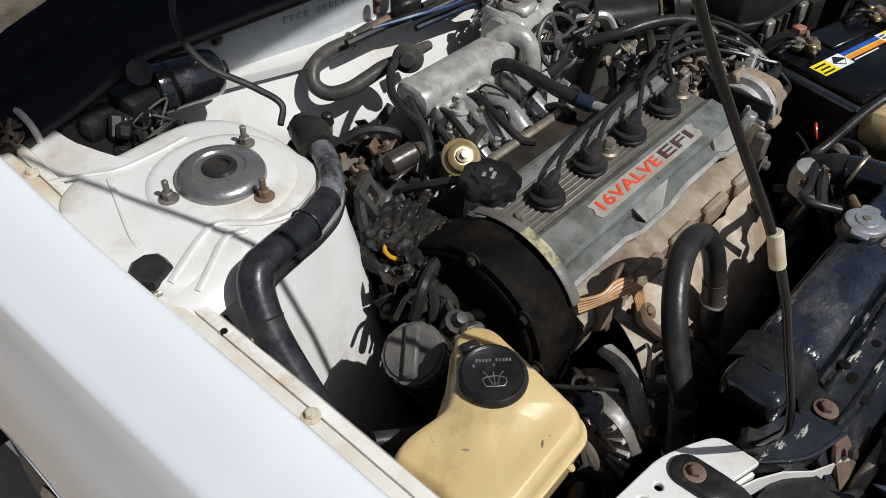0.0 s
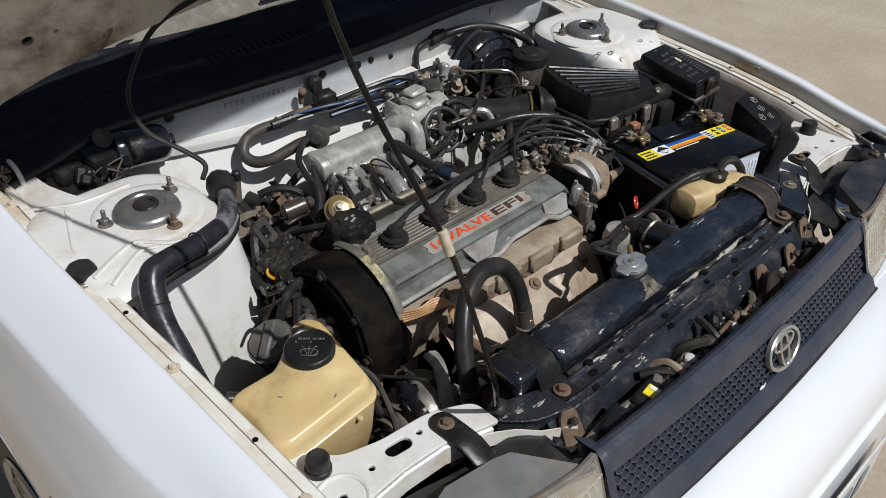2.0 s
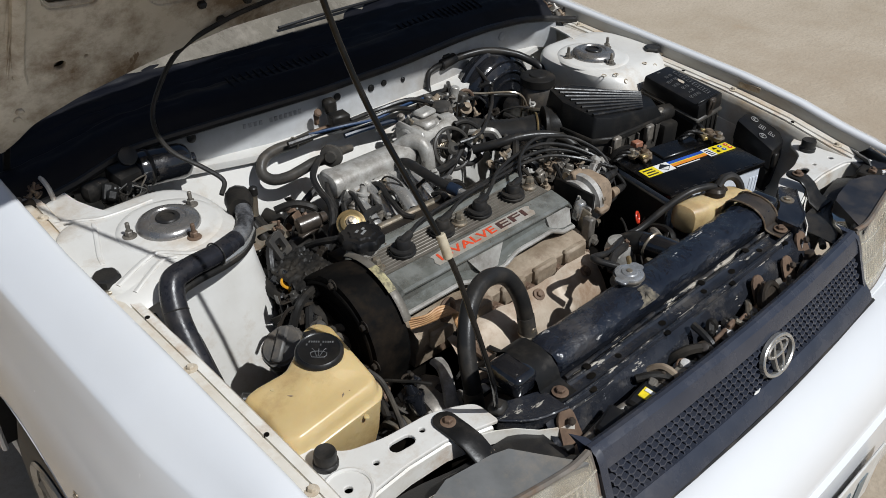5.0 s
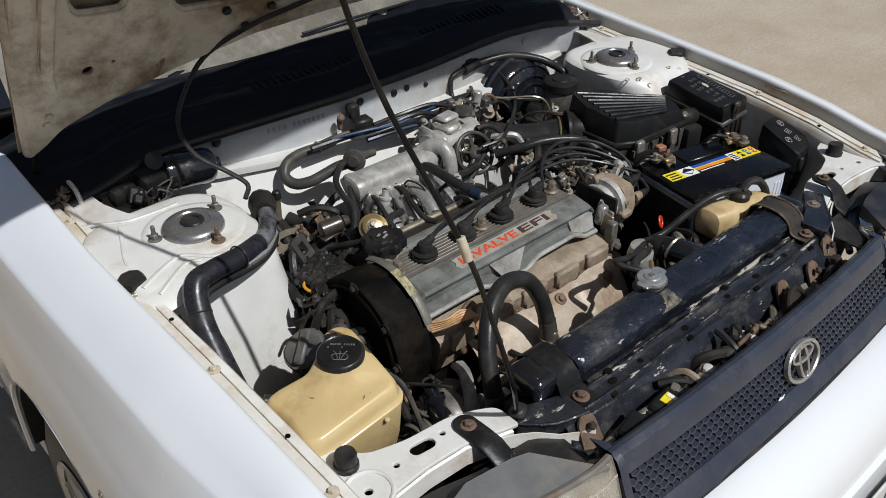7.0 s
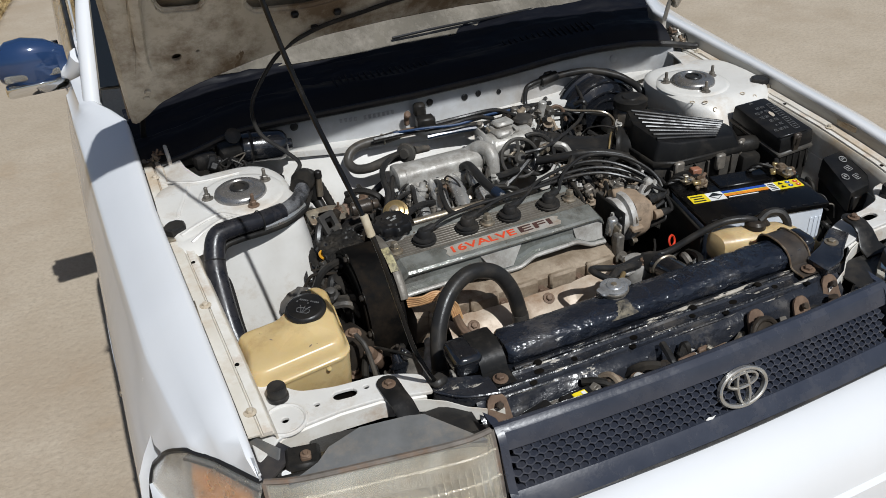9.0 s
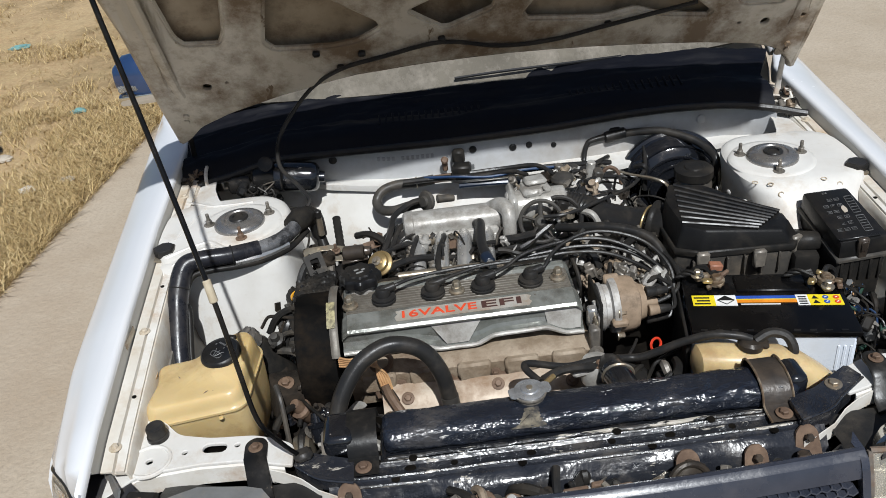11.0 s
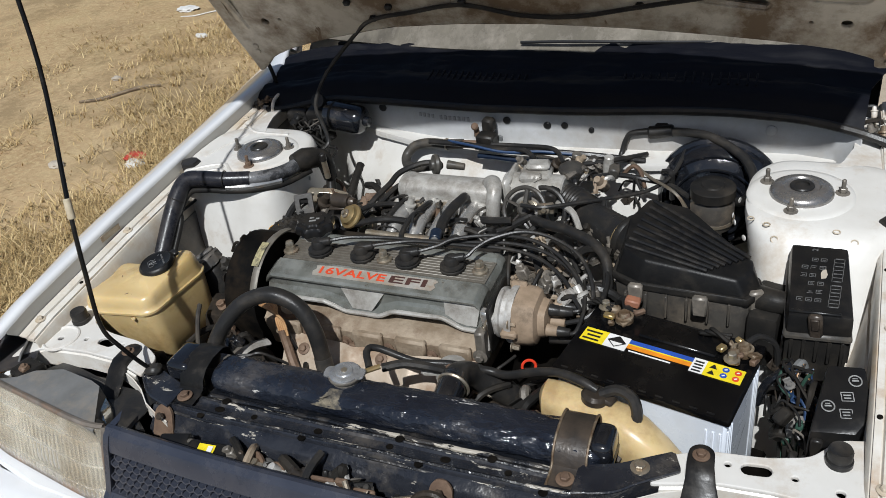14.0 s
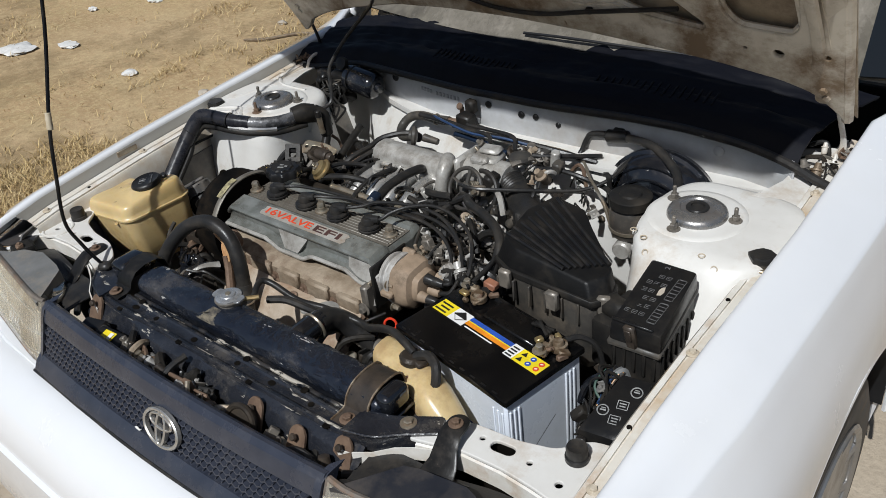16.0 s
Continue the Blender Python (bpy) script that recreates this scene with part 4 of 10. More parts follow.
def build_cabin():
    """Windscreen, pillars, doors and roof behind the raised hood."""
    w = thing("windscreen", (0, 0.7, 0.93), "dusty curved windscreen behind the raised hood", "windscreen")
    bm = B()

    def pane(u, v):
        x = lerp(-0.705, 0.705, u) * lerp(1.0, 0.86, v)
        bow = 0.13 * (1 - (2 * u - 1) ** 2)
        return Vector((x, lerp(0.455, 1.10, v) - bow * 0.75, lerp(0.935, 1.36, v)))
    sheet(bm, pane, 20, 8, 0.005)
    part("pane", bm, dusty_screen, w, "dust-filmed glass")
    bm = B()
    tube(bm, [(-0.06, 0.366, 0.952), (0.05, 0.364, 0.956), (0.20, 0.376, 0.952), (0.34, 0.402, 0.944)], 0.0035, 6, 6)
    part("wiper_blade", bm, trim_black, w)
    for s in (-1, 1):                                      # black border along the pillars
        bm = B()
        sheet(bm, lambda u, v: pane(0.5 + s * lerp(0.44, 0.497, u), v) + Vector((0, -0.006, 0.006)), 3, 8, 0.002)
        part("border", bm, glass, w, "black glass border")
    body = car_body
    for s in (-1, 1):
        bm = B()
        tube(bm, [(s * 0.728, 0.485, 0.880), (s * 0.695, 0.625, 1.02), (s * 0.655, 0.80, 1.14), (s * 0.60, 1.08, 1.335)], [0.020, 0.022, 0.022, 0.022], 12, 4, 1.0)
        part("pillar", bm, white_paint, body)
        bm = B()

        def flank(u, v):
            y = lerp(0.625, 2.55, u)
            z = lerp(0.24, 0.90 + 0.03 * u, v)
            x = table(z, [(0.24, 0.785), (0.40, 0.802), (0.64, 0.803), (0.66, 0.797), (0.80, 0.778), (0.90, 0.725)])
            return Vector((s * x, y, z))
        sheet(bm, flank, 24, 16, 0.004)
        part("side_panel", bm, white_paint, body, "white painted door skins")
        bm = B()

        def side_glass(u, v):
            y = lerp(0.66 + 0.42 * v, 2.4 - 0.25 * v, u)
            return Vector((s * lerp(0.722, 0.60, v), y, lerp(0.91, 1.32, v)))
        sheet(bm, side_glass, 8, 4, 0.004)
        part("side_window", bm, glass, body, "dark side glass")
        bm = B()
        tube(bm, [(s * 0.735, 0.64, 0.905), (s * 0.738, 1.5, 0.925), (s * 0.735, 2.4, 0.935)], 0.007, 6, 3)
        part("window_seal", bm, trim_black, body)
        bm = B()
        box(bm, (s * 0.722, 0.66, 0.95), (0.012, 0.11, 0.10), (0, 0, 0), 0.004)
        part("mirror_base_panel", bm, white_paint, body)
    bm = B()
    sheet(bm, lambda u, v: Vector((lerp(-0.6, 0.6, u), lerp(1.06, 2.4, v), 1.35 + 0.03 * math.sin(math.pi * u))), 10, 8, 0.02)
    part("roof", bm, white_paint, body)
    bm = B()
    box(bm, (0, 0.60, 0.55), (1.30, 0.02, 0.62), (0, 0, 0), 0.003)
    part("bulkhead", bm, trim_black, body)
    bm = B()
    box(bm, (0, 2.5, 0.65), (1.5, 0.02, 0.8), (0, 0, 0), 0.003)
    part("rear_panel", bm, white_paint, body)


build_cabin()


def build_wheel(s):
    m = Matrix.Translation((s * 0.625, ARCH_Y, 0.29)) @ pose(0, 0, 0, 0, 90 * s, 0)
    bm = B()
    lathe(bm, [(0.19, 0.0), (0.25, 0.0), (0.278, 0.012), (0.29, 0.035), (0.29, 0.13), (0.278, 0.155), (0.245, 0.168), (0.195, 0.165), (0.188, 0.15)], m, 56)
    w = part("wheel", bm, tyre, car_body, "dusty black tyre on a spoked grey alloy rim")
    bm = B()
    lathe(bm, [(0.192, 0.162), (0.197, 0.168), (0.193, 0.172), (0.18, 0.166), (0.175, 0.12), (0.17, 0.02), (0.165, 0.02), (0.165, 0.16)], m, 48)
    part("rim", bm, rim_metal, w, "grey alloy rim")
    for i in range(10):
        bm = B()
        a = 2 * math.pi * i / 10
        tube(bm, [m @ Vector((r * math.cos(a + k), r * math.sin(a + k), h)) for r, h, k in ((0.03, 0.15, 0), (0.10, 0.148, 0.05), (0.178, 0.158, 0.0))], [0.012, 0.009, 0.012], 6, 3)
        part("spoke", bm, rim_metal, w)
    bm = B()
    lathe(bm, [(0.045, 0.13), (0.045, 0.155), (0.03, 0.163), (0, 0.165)], m, 20)
    part("hub_cap", bm, rim_metal, w)
    bm = B()
    lathe(bm, [(0.12, 0.06), (0.12, 0.075), (0.05, 0.08), (0.0, 0.08)], m, 28)
    part("brake_disc", bm, steel, w)


build_wheel(-1)
build_wheel(1)


def build_mirror(s):
    bm = B()
    rings = []
    for t, (w, h) in zip((0, 0.25, 0.55, 0.8, 1.0), ((0.30, 0.50), (0.8, 0.85), (1.0, 1.0), (0.93, 0.92), (0.55, 0.5))):
        ring = []
        for i in range(24):
            a = 2 * math.pi * i / 24
            ring.append(Vector((s * (0.755 + 0.15 * t), 0.70 + 0.045 * w * math.cos(a) - 0.012 * (1 - t), 0.940 + 0.064 * h * math.copysign(abs(math.sin(a)) ** 0.8, math.sin(a)))))
        rings.append(ring)
    loft(bm, rings)
    m = part("door_mirror", bm, mirror_blue, car_body, "glossy dark blue mirror shell with chrome skirt")
    bm = B()
    box(bm, (s * 0.835, 0.659, 0.925), (0.120, 0.012, 0.016), (0, 0, s * -4), 0.004, 2)
    part("lamp_strip", bm, grimy_lens, m, "clear lamp strip")
    bm = B()
    box(bm, (s * 0.83, 0.664, 0.896), (0.140, 0.030, 0.030), (8, 0, s * -4), 0.009, 2)
    part("chrome_skirt", bm, chrome, m, "chrome lower skirt")
    bm = B()
    tube(bm, [(s * 0.722, 0.64, 0.955), (s * 0.745, 0.665, 0.915), (s * 0.77, 0.69, 0.91)], [0.026, 0.024, 0.022], 10, 4)
    part("arm", bm, white_paint, m, "white mounting arm")
    bm = B()
    box(bm, (s * 0.83, 0.743, 0.922), (0.13, 0.006, 0.10), (0, 0, 0), 0.002)
    part("mirror_glass", bm, chrome, m)


build_mirror(-1)
build_mirror(1)

# ---- raised hood ----
HO = Vector((0, 0.182, 1.064))
HV = Vector((0, 0.096 - 0.182, 1.221 - 1.064)).normalized()
HN = Vector((1, 0, 0)).cross(HV)                           # out of the lining, towards the nose
if HN.y > 0:
    HN = -HN
HM = Matrix(((1, 0, HN.x, 0), (0, HV.y, HN.y, HO.y), (0, HV.z, HN.z, HO.z), (0, 0, 0, 1)))


def hood_bend(v):
    """The hood curves towards the nose as it rises."""
    return 0.21 * max(0.0, (v - 0.15) / 0.70) ** 1.6


def hood_pt(x, v, off=0.0):
    return HM @ Vector((x, v, off + hood_bend(v)))


HOOD_EDGE = [(-0.655, -0.165), (-0.632, -0.150), (-0.60, -0.116), (-0.53, -0.084), (-0.42, -0.050), (-0.27, -0.016), (-0.12, -0.006), (0.04, -0.006), (0.20, -0.016), (0.34, -0.031), (0.45, -0.046), (0.55, -0.066), (0.60, -0.086), (0.632, -0.120), (0.655, -0.155)]


def build_hood():
    h = thing("hood", (0, 0.30, 0.93), "raised white hood with a stained inner frame and open pockets", "hood")
    bm = B()                                               # outer skin
    L = 0.93

    def skin(u, v):
        x = lerp(-0.666, 0.666, u)
        vv = lerp(table(x, HOOD_EDGE) + 0.004, L, v)
        off = -0.013 - 0.034 * math.sin(math.pi * u) * min(1.0, 0.35 + v * 6)
        return hood_pt(x, vv, off)
    sheet(bm, skin, 26, 24, 0.003)
    part("skin", bm, hood_skin, h, "stained inside of the hood skin, darkened for pocket shade", 60)
    out = rounded(HOOD_EDGE + [(0.668, 0.90), (-0.668, 0.90)], 0.012)
    A = rounded([(-0.585, 0.30), (-0.580, 0.14), (-0.570, 0.112), (-0.500, 0.104), (-0.486, 0.13), (-0.450, 0.30), (-0.48, 0.50), (-0.57, 0.50)], 0.018)
    Bh = rounded([(-0.385, 0.42), (-0.400, 0.20), (-0.424, 0.095), (-0.405, 0.073), (-0.30, 0.064), (-0.245, 0.070), (-0.198, 0.098), (-0.206, 0.118), (-0.30, 0.20), (-0.34, 0.42)], 0.016)
    C = rounded([(-0.155, 0.133), (-0.090, 0.080), (-0.074, 0.078), (0.010, 0.113), (0.018, 0.131), (-0.07, 0.172)], 0.014)
    D = rounded([(0.062, 0.093), (0.076, 0.074), (0.221, 0.054), (0.283, 0.068), (0.33, 0.046), (0.432, 0.026), (0.442, 0.040), (0.391, 0.09), (0.30, 0.20), (0.16, 0.20), (0.09, 0.135)], 0.014)
    E = rounded([(0.462, 0.14), (0.472, 0.075), (0.495, 0.046), (0.577, 0.040), (0.590, 0.060), (0.585, 0.45), (0.50, 0.45)], 0.016)
    F = rounded([(-0.28, 0.26), (0.27, 0.26), (0.30, 0.62), (-0.30, 0.62)], 0.05)
    G = rounded([(-0.56, 0.58), (-0.36, 0.58), (-0.34, 0.80), (-0.56, 0.80)], 0.03)
    Hh = [(-x, v) for x, v in G][::-1]
    holes = [A, Bh, C, D, E, F, G, Hh, ring2d(-0.555, 0, 0.0085), ring2d(0.553, -0.004, 0.0085), ring2d(-0.515, 0.006, 0.003), ring2d(0.628, 0.002, 0.004), ring2d(-0.62, 0.0, 0.004), ring2d(0.50, 0.0, 0.003)]
    me = plate(out, holes, 0.010, Z0, 0.003, "inner_frame")
    fb = bmesh.new()
    fb.from_mesh(me)
    bmesh.ops.triangulate(fb, faces=fb.faces)
    bmesh.ops.subdivide_edges(fb, edges=[e for e in fb.edges if e.calc_length() > 0.12], cuts=3, use_grid_fill=True)
    for v in fb.verts:
        v.co = hood_pt(*v.co)
    fb.to_mesh(me)
    fb.free()
    part("inner_frame", me, hood_inner, h, "cream painted inner frame with dust and stains")
    for k, loop in enumerate((A, Bh, C, D, E)):            # turned-in lips of the pockets
        bm = B()
        tube(bm, [hood_pt(x, v, -0.004) for x, v in loop[::2]] + [hood_pt(*loop[0], -0.004)], 0.0055, 6, 2)
        part("pocket_lip", bm, hood_inner, h)
    bm = B()                                               # rear flange that bends down towards the cowl

    def flange(u, v):
        x = lerp(-0.65, 0.65, u)
        vv = table(x, HOOD_EDGE) + 0.002
        a = hood_pt(x, vv, -0.002)
        end = Vector((x * 1.01, 0.318 + 0.05 * (1 - (x / 0.66) ** 2), 0.945 + 0.022 * (1 - (x / 0.66) ** 2)))
        p = a.lerp(end, v)
        p.z += (0.006 * noise.noise((x * 14, v * 5, 2)) + 0.004 * noise.noise((x * 45, v * 14, 5))) * v
        return p
    sheet(bm, lambda u, v: flange(u, 0.09 * v), 120, 3, 0.003)
    part("rear_flange", bm, hood_inner, h, "stained rear hem", 60)
    bm = B()
    tube(bm, [flange(i / 30, 0.09) for i in range(31)], 0.003, 6, 2)
    part("rear_seal", bm, rubber, h, "black rubber seal")
    for s in (-1, 1):
        bm = B()                                           # raised side ridges
        tube(bm, [hood_pt(s * 0.652, -0.160 if s < 0 else -0.150, -0.004), hood_pt(s * 0.655, -0.05, -0.003), hood_pt(s * 0.660, 0.3, -0.003), hood_pt(s * 0.670, 0.88, 0)], 0.010, 8, 3)
        part("side_ridge", bm, hood_inner, h, "cream hem of the hood")
        bm = B()
        tube(bm, [hood_pt(s * 0.612, -0.02, 0.002), hood_pt(s * 0.615, 0.05, 0.006), hood_pt(s * 0.60, 0.40, 0.006)], 0.011, 8, 3, 0.6)
        part("pressed_rib", bm, hood_inner, h)
        bm = B()                                           # hinge: plate on the hood, arm, foot on the body
        pl = Matrix.Translation((s * 0.622, 0.229, 0.995)) @ HN.to_track_quat("Z", "Y").to_matrix().to_4x4()
        prism(bm, rounded([(-0.018, -0.030), (0.018, -0.030), (0.018, 0.030), (-0.018, 0.030)], 0.008), 0.004, 0.009, pl, 0.001)
        for q in ((s * 0.624, 0.234, 0.987), (s * 0.620, 0.224, 1.002)):
            hexbolt(bm, Vector(q) + HN * 0.010, HN, 0.0068, 0.006)
        hinge = part("hinge_plate", bm, hood_inner, h, "painted hinge plate with two bolts")
        bm = B()
        tube(bm, [(s * 0.636, 0.252, 0.960), (s * 0.640, 0.268, 0.925), (s * 0.646, 0.285, 0.881), (s * 0.646, 0.285, 0.856)], [0.006, 0.006, 0.006, 0.008], 8, 4, 0.5)
        part("arm", bm, matt_black if s < 0 else rail_white, hinge, "black hinge arm" if s < 0 else "stained white hinge arm")
        bm = B()
        prism(bm, rounded([(s * 0.655, 0.25), (s * 0.655, 0.31), (s * 0.620, 0.31), (s * 0.625, 0.25)][::s], 0.006), 0.846, 0.852, Z0, 0.001)
        hexbolt(bm, (s * 0.642, 0.274, 0.852), (0, 0, 1), 0.006, 0.005)
        part("foot", bm, rail_white, hinge, "rusty white hinge foot")
    for x, v in ((-0.245, 0.047), (0.231, 0.047), (-0.09, 0.060), (-0.290, 0.016), (-0.33, 0.06)):
        bm = B()
        box(bm, hood_pt(x, v, 0.010), (0.014, 0.012, 0.012), (30, 0, 0), 0.003)
        part("hose_clip", bm, black_plastic, h)


build_hood()


def washer_line():
    pts = [hood_pt(0.40, 0.075, 0.008), hood_pt(0.231, 0.050, 0.016), hood_pt(0.12, 0.024, 0.012), hood_pt(0.02, 0.026, 0.012), hood_pt(-0.09, 0.058, 0.016), hood_pt(-0.20, 0.035, 0.012),
           hood_pt(-0.290, 0.018, 0.016), Vector((-0.36, 0.20, 1.025)), Vector((-0.42, 0.185, 0.965)), Vector((-0.441, 0.16, 0.93)), Vector((-0.438, 0.12, 0.90)), Vector((-0.405, 0.085, 0.872)), Vector((-0.385, 0.06, 0.850)), Vector((-0.40, 0.045, 0.835))]
    bm = B()
    tube(bm, pts, 0.0042, 8, 6)
    solo("washer_hose", bm, rubber, "thin black washer hose hanging from the hood lining", "hose")


washer_line()

# ---- front end: cross member, radiator, grille, lamps, bumper ----
def build_front_panel():
    f = thing("radiator_support", (0, -0.58, 0.45), "white and black radiator support panel with bolts and slots", "radiator support", kind="structure")
    for s in (-1, 1):
        out = rounded([(s * 0.640, -0.440), (s * 0.585, -0.452), (s * 0.555, -0.488), (s * 0.507, -0.502), (s * 0.442, -0.508), (s * 0.410, -0.521), (s * 0.384, -0.536), (s * 0.384, -0.577),
                       (s * 0.395, -0.574), (s * 0.458, -0.556), (s * 0.515, -0.553), (s * 0.560, -0.556), (s * 0.600, -0.562), (s * 0.640, -0.600)], 0.012)
        if s > 0:
            out = out[::-1]
        holes = [slot2d(s * 0.498, -0.524, 0.009, 0.0085, 6, s * 6), ring2d(s * 0.540, -0.526, 0.0038), ring2d(s * 0.466, -0.524, 0.0038), ring2d(s * 0.588, -0.535, 0.005), ring2d(s * 0.615, -0.51, 0.003)]
        me = plate(out, holes, 0.006, Matrix.Translation((0, 0, 0.772)), 0.0015)
        p = part("wing_plate", me, bay_white, f, "white plate with a long slot and round holes")
        bm = B()                                           # front turned-down flange
        edge = [(0.640, -0.600), (0.600, -0.562), (0.560, -0.557), (0.515, -0.554), (0.458, -0.557), (0.395, -0.575)]
        loft(bm, [[Vector((s * x, y, 0.771)), Vector((s * x, y - 0.003, 0.769)), Vector((s * x, y - 0.004, 0.742)), Vector((s * x, y - 0.001, 0.742)), Vector((s * x, y, 0.767))] for x, y in edge])
        part("front_flange", bm, rail_white, f, "white flange with brown stains")
        if s < 0:
            bm = B()                                       # dished ring in the plate corner
            torus(bm, (s * 0.588, -0.535, 0.7740), 0.029, 0.0034, (0, 0, 1), 28, 8)
            part("pressed_ring", bm, bay_white, f)
        bm = B()                                           # inner wall below the plate, near-black for the shade there
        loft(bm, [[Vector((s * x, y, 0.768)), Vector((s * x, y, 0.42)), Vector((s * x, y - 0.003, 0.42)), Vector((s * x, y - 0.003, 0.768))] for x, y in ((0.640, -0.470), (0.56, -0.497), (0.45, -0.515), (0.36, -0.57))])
        part("lower_wall", bm, shade_void, f)
        bm = B()
        hexbolt(bm, (s * 0.437, -0.540, 0.7985 if s > 0 else 0.7798), (0, 0, 1), 0.0058, 0.006)
        part("bolt", bm, rust, f)
        # black strap from the bolt down to the lamp panel
        bm = B()
        zz = 0.779
        if s < 0:
            path = [(-0.437, -0.535), (-0.436, -0.560), (-0.432, -0.578), (-0.428, -0.60), (-0.424, -0.615)]
            zs = [zz, zz, zz - 0.006, zz - 0.022, zz - 0.027]
            w = 0.016
        else:
            path = [(0.437, -0.535), (0.438, -0.552), (0.440, -0.566), (0.442, -0.580), (0.444, -0.600)]
            zs = [zz + 0.017, zz + 0.016, zz + 0.006, zz - 0.016, zz - 0.024]
            w = 0.020
        ws = [w, w, w, w, w * 1.05] if s < 0 else [0.0150, 0.0155, 0.017, 0.022, 0.027]
        loft(bm, [[Vector((x - q, y, z)), Vector((x - q * 0.85, y, z + 0.0015)), Vector((x + q * 0.85, y, z + 0.0015)), Vector((x + q, y, z)), Vector((x + q, y, z - 0.0035)), Vector((x - q, y, z - 0.0035))] for (x, y), z, q in zip(path, zs, ws)])
        w = ws[0]
        lathe(bm, [(w, -0.0035), (w, 0), (w * 0.9, 0.0008), (0, 0.0008)], Matrix.Translation((path[0][0], path[0][1], zs[0])), 20)
        part("strap", bm, matt_black, f, "black painted strap")
    # black centre bar: stepped top, rolled front edge, ends swept back to the wing plates
    prof = [(-0.578, 0.738), (-0.579, 0.760), (-0.583, 0.7645), (-0.588, 0.7645), (-0.591, 0.7615), (-0.603, 0.7612), (-0.607, 0.7640), (-0.613, 0.7640), (-0.6165, 0.7600), (-0.6175, 0.750), (-0.6150, 0.746), (-0.6260, 0.738), (-0.629, 0.712), (-0.622, 0.712), (-0.61, 0.738)]

    def sweep(x, y, z):
        t = min(1.0, max(0.0, (abs(x) - 0.285) / 0.125))
        t = t * t * (3 - 2 * t) if t < 0.6 else t
        return Vector((x, lerp(y, -0.548 + (y + 0.60) * 0.62, t), z + 0.0165 * t + 0.0008 * math.sin(x * 41)))
    bm = B()
    xs = [-0.315] + [-0.30 + 0.05 * i for i in range(13)] + [0.315]
    loft(bm, [[sweep(x, y, z) for y, z in prof] for x in xs])
    part("centre_bar", bm, dusty_paint, f, "chipped glossy black cross member")
    for y, z, r in ((-0.5855, 0.7645, 0.0022), (-0.610, 0.7640, 0.0026), (-0.6172, 0.7555, 0.0024)):
        bm = B()                                           # raised edges with flaking paint
        tube(bm, [sweep(x, y, z) for x in xs], r, 6, 2)
        part("edge_bead", bm, bead_paint, f, "flaking raised edge")
    for x, w, d in ((-0.225, 0.020, 0.010), (-0.165, 0.012, 0.009), (-0.06, 0.016, 0.010), (0.05, 0.013, 0.009), (0.13, 0.018, 0.010), (0.215, 0.012, 0.009), (-0.345, 0.010, 0.008), (0.345, 0.010, 0.008)):
        bm = B()                                           # near-black discs for the shaded openings in the bar's top
        prism(bm, [(p.x, p.y) for p in (sweep(x + w * 0.4 * math.cos(a), -0.597 + d / 2 * math.sin(a), 0) for a in (2 * math.pi * k / 14 for k in range(14)))], 0.7600, sweep(x, -0.597, 0.7624).z, Z0)
        part("hole", bm, shade_void, f)
    for s in (-1, 1):                                      # black end plates that reach the white wings
        reach = 0.405 if s > 0 else 0.372
        pts = rounded([(s * 0.300, -0.576), (s * 0.345, -0.560), (s * reach, -0.5235 if s > 0 else -0.548), (s * (reach + 0.012), -0.552 if s > 0 else -0.572), (s * 0.372, -0.584), (s * 0.345, -0.606), (s * 0.300, -0.6195)], 0.004)
        bm = B()
        prism(bm, pts if s > 0 else pts[::-1], 0.752, 0.7795 if s > 0 else 0.7705, Z0, 0.002)
        part("end_plate", bm, dusty_paint, f, "black painted end plate")
        bm = B()
        ez = 0.779 if s > 0 else 0.770
        tube(bm, [(s * 0.300, -0.6185, ez), (s * 0.345, -0.605, ez), (s * 0.372, -0.5835, ez), (s * (reach + 0.010), -0.553 if s > 0 else -0.573, ez)], 0.0022, 6, 4)
        part("edge_bead", bm, dusty_paint, f)
        bm = B()                                           # cream flange from the white wing to the bar's end
        loft(bm, [[Vector((s * x, y, z)), Vector((s * x, y - 0.002, z)), Vector((s * x, y - 0.004, z - 0.020)), Vector((s * x, y, z - 0.020))]
                  for x, y, z in ((0.436, -0.566, 0.771), (0.396, -0.581, 0.768), (0.372, -0.594, 0.765), (0.349, -0.613, 0.760), (0.322, -0.624, 0.754), (0.300, -0.630, 0.751))])
        part("end_flange", bm, rail_white, f, "stained cream flange")
        if s > 0:
            bm = B()
            hexbolt(bm, (0.370, -0.560, 0.7795), (0, 0, 1), 0.0068, 0.005)
            lathe(bm, [(0.011, 0.7795), (0.011, 0.781), (0.007, 0.7815)], at(0.370, -0.560, 0), 18)
            part("bolt", bm, steel, f)
    bm = B()                                               # pressed apron that slopes from the bar down behind the grille
    press = [(-0.34, -0.8), (-0.24, -0.7), (-0.17, 0.6), (-0.10, 0.9), (-0.02, 0.3), (0.04, -0.5), (0.09, -0.3), (0.15, 0.7), (0.20, 0.2), (0.25, 0.7), (0.34, -0.6)]

    def apron(u, v):
        x = lerp(-0.335, 0.335, u)
        w = table(x, press)
        y = table(v, [(0, -0.612), (0.12, -0.619), (0.35, -0.627), (0.62, -0.635), (0.80, -0.640), (1.0, -0.641)])
        z = table(v, [(0, 0.7600), (0.12, 0.7560), (0.35, 0.7480), (0.62, 0.7400), (0.80, 0.7290), (1.0, 0.690)])
        k = math.sin(math.pi * min(1.0, v * 1.1))
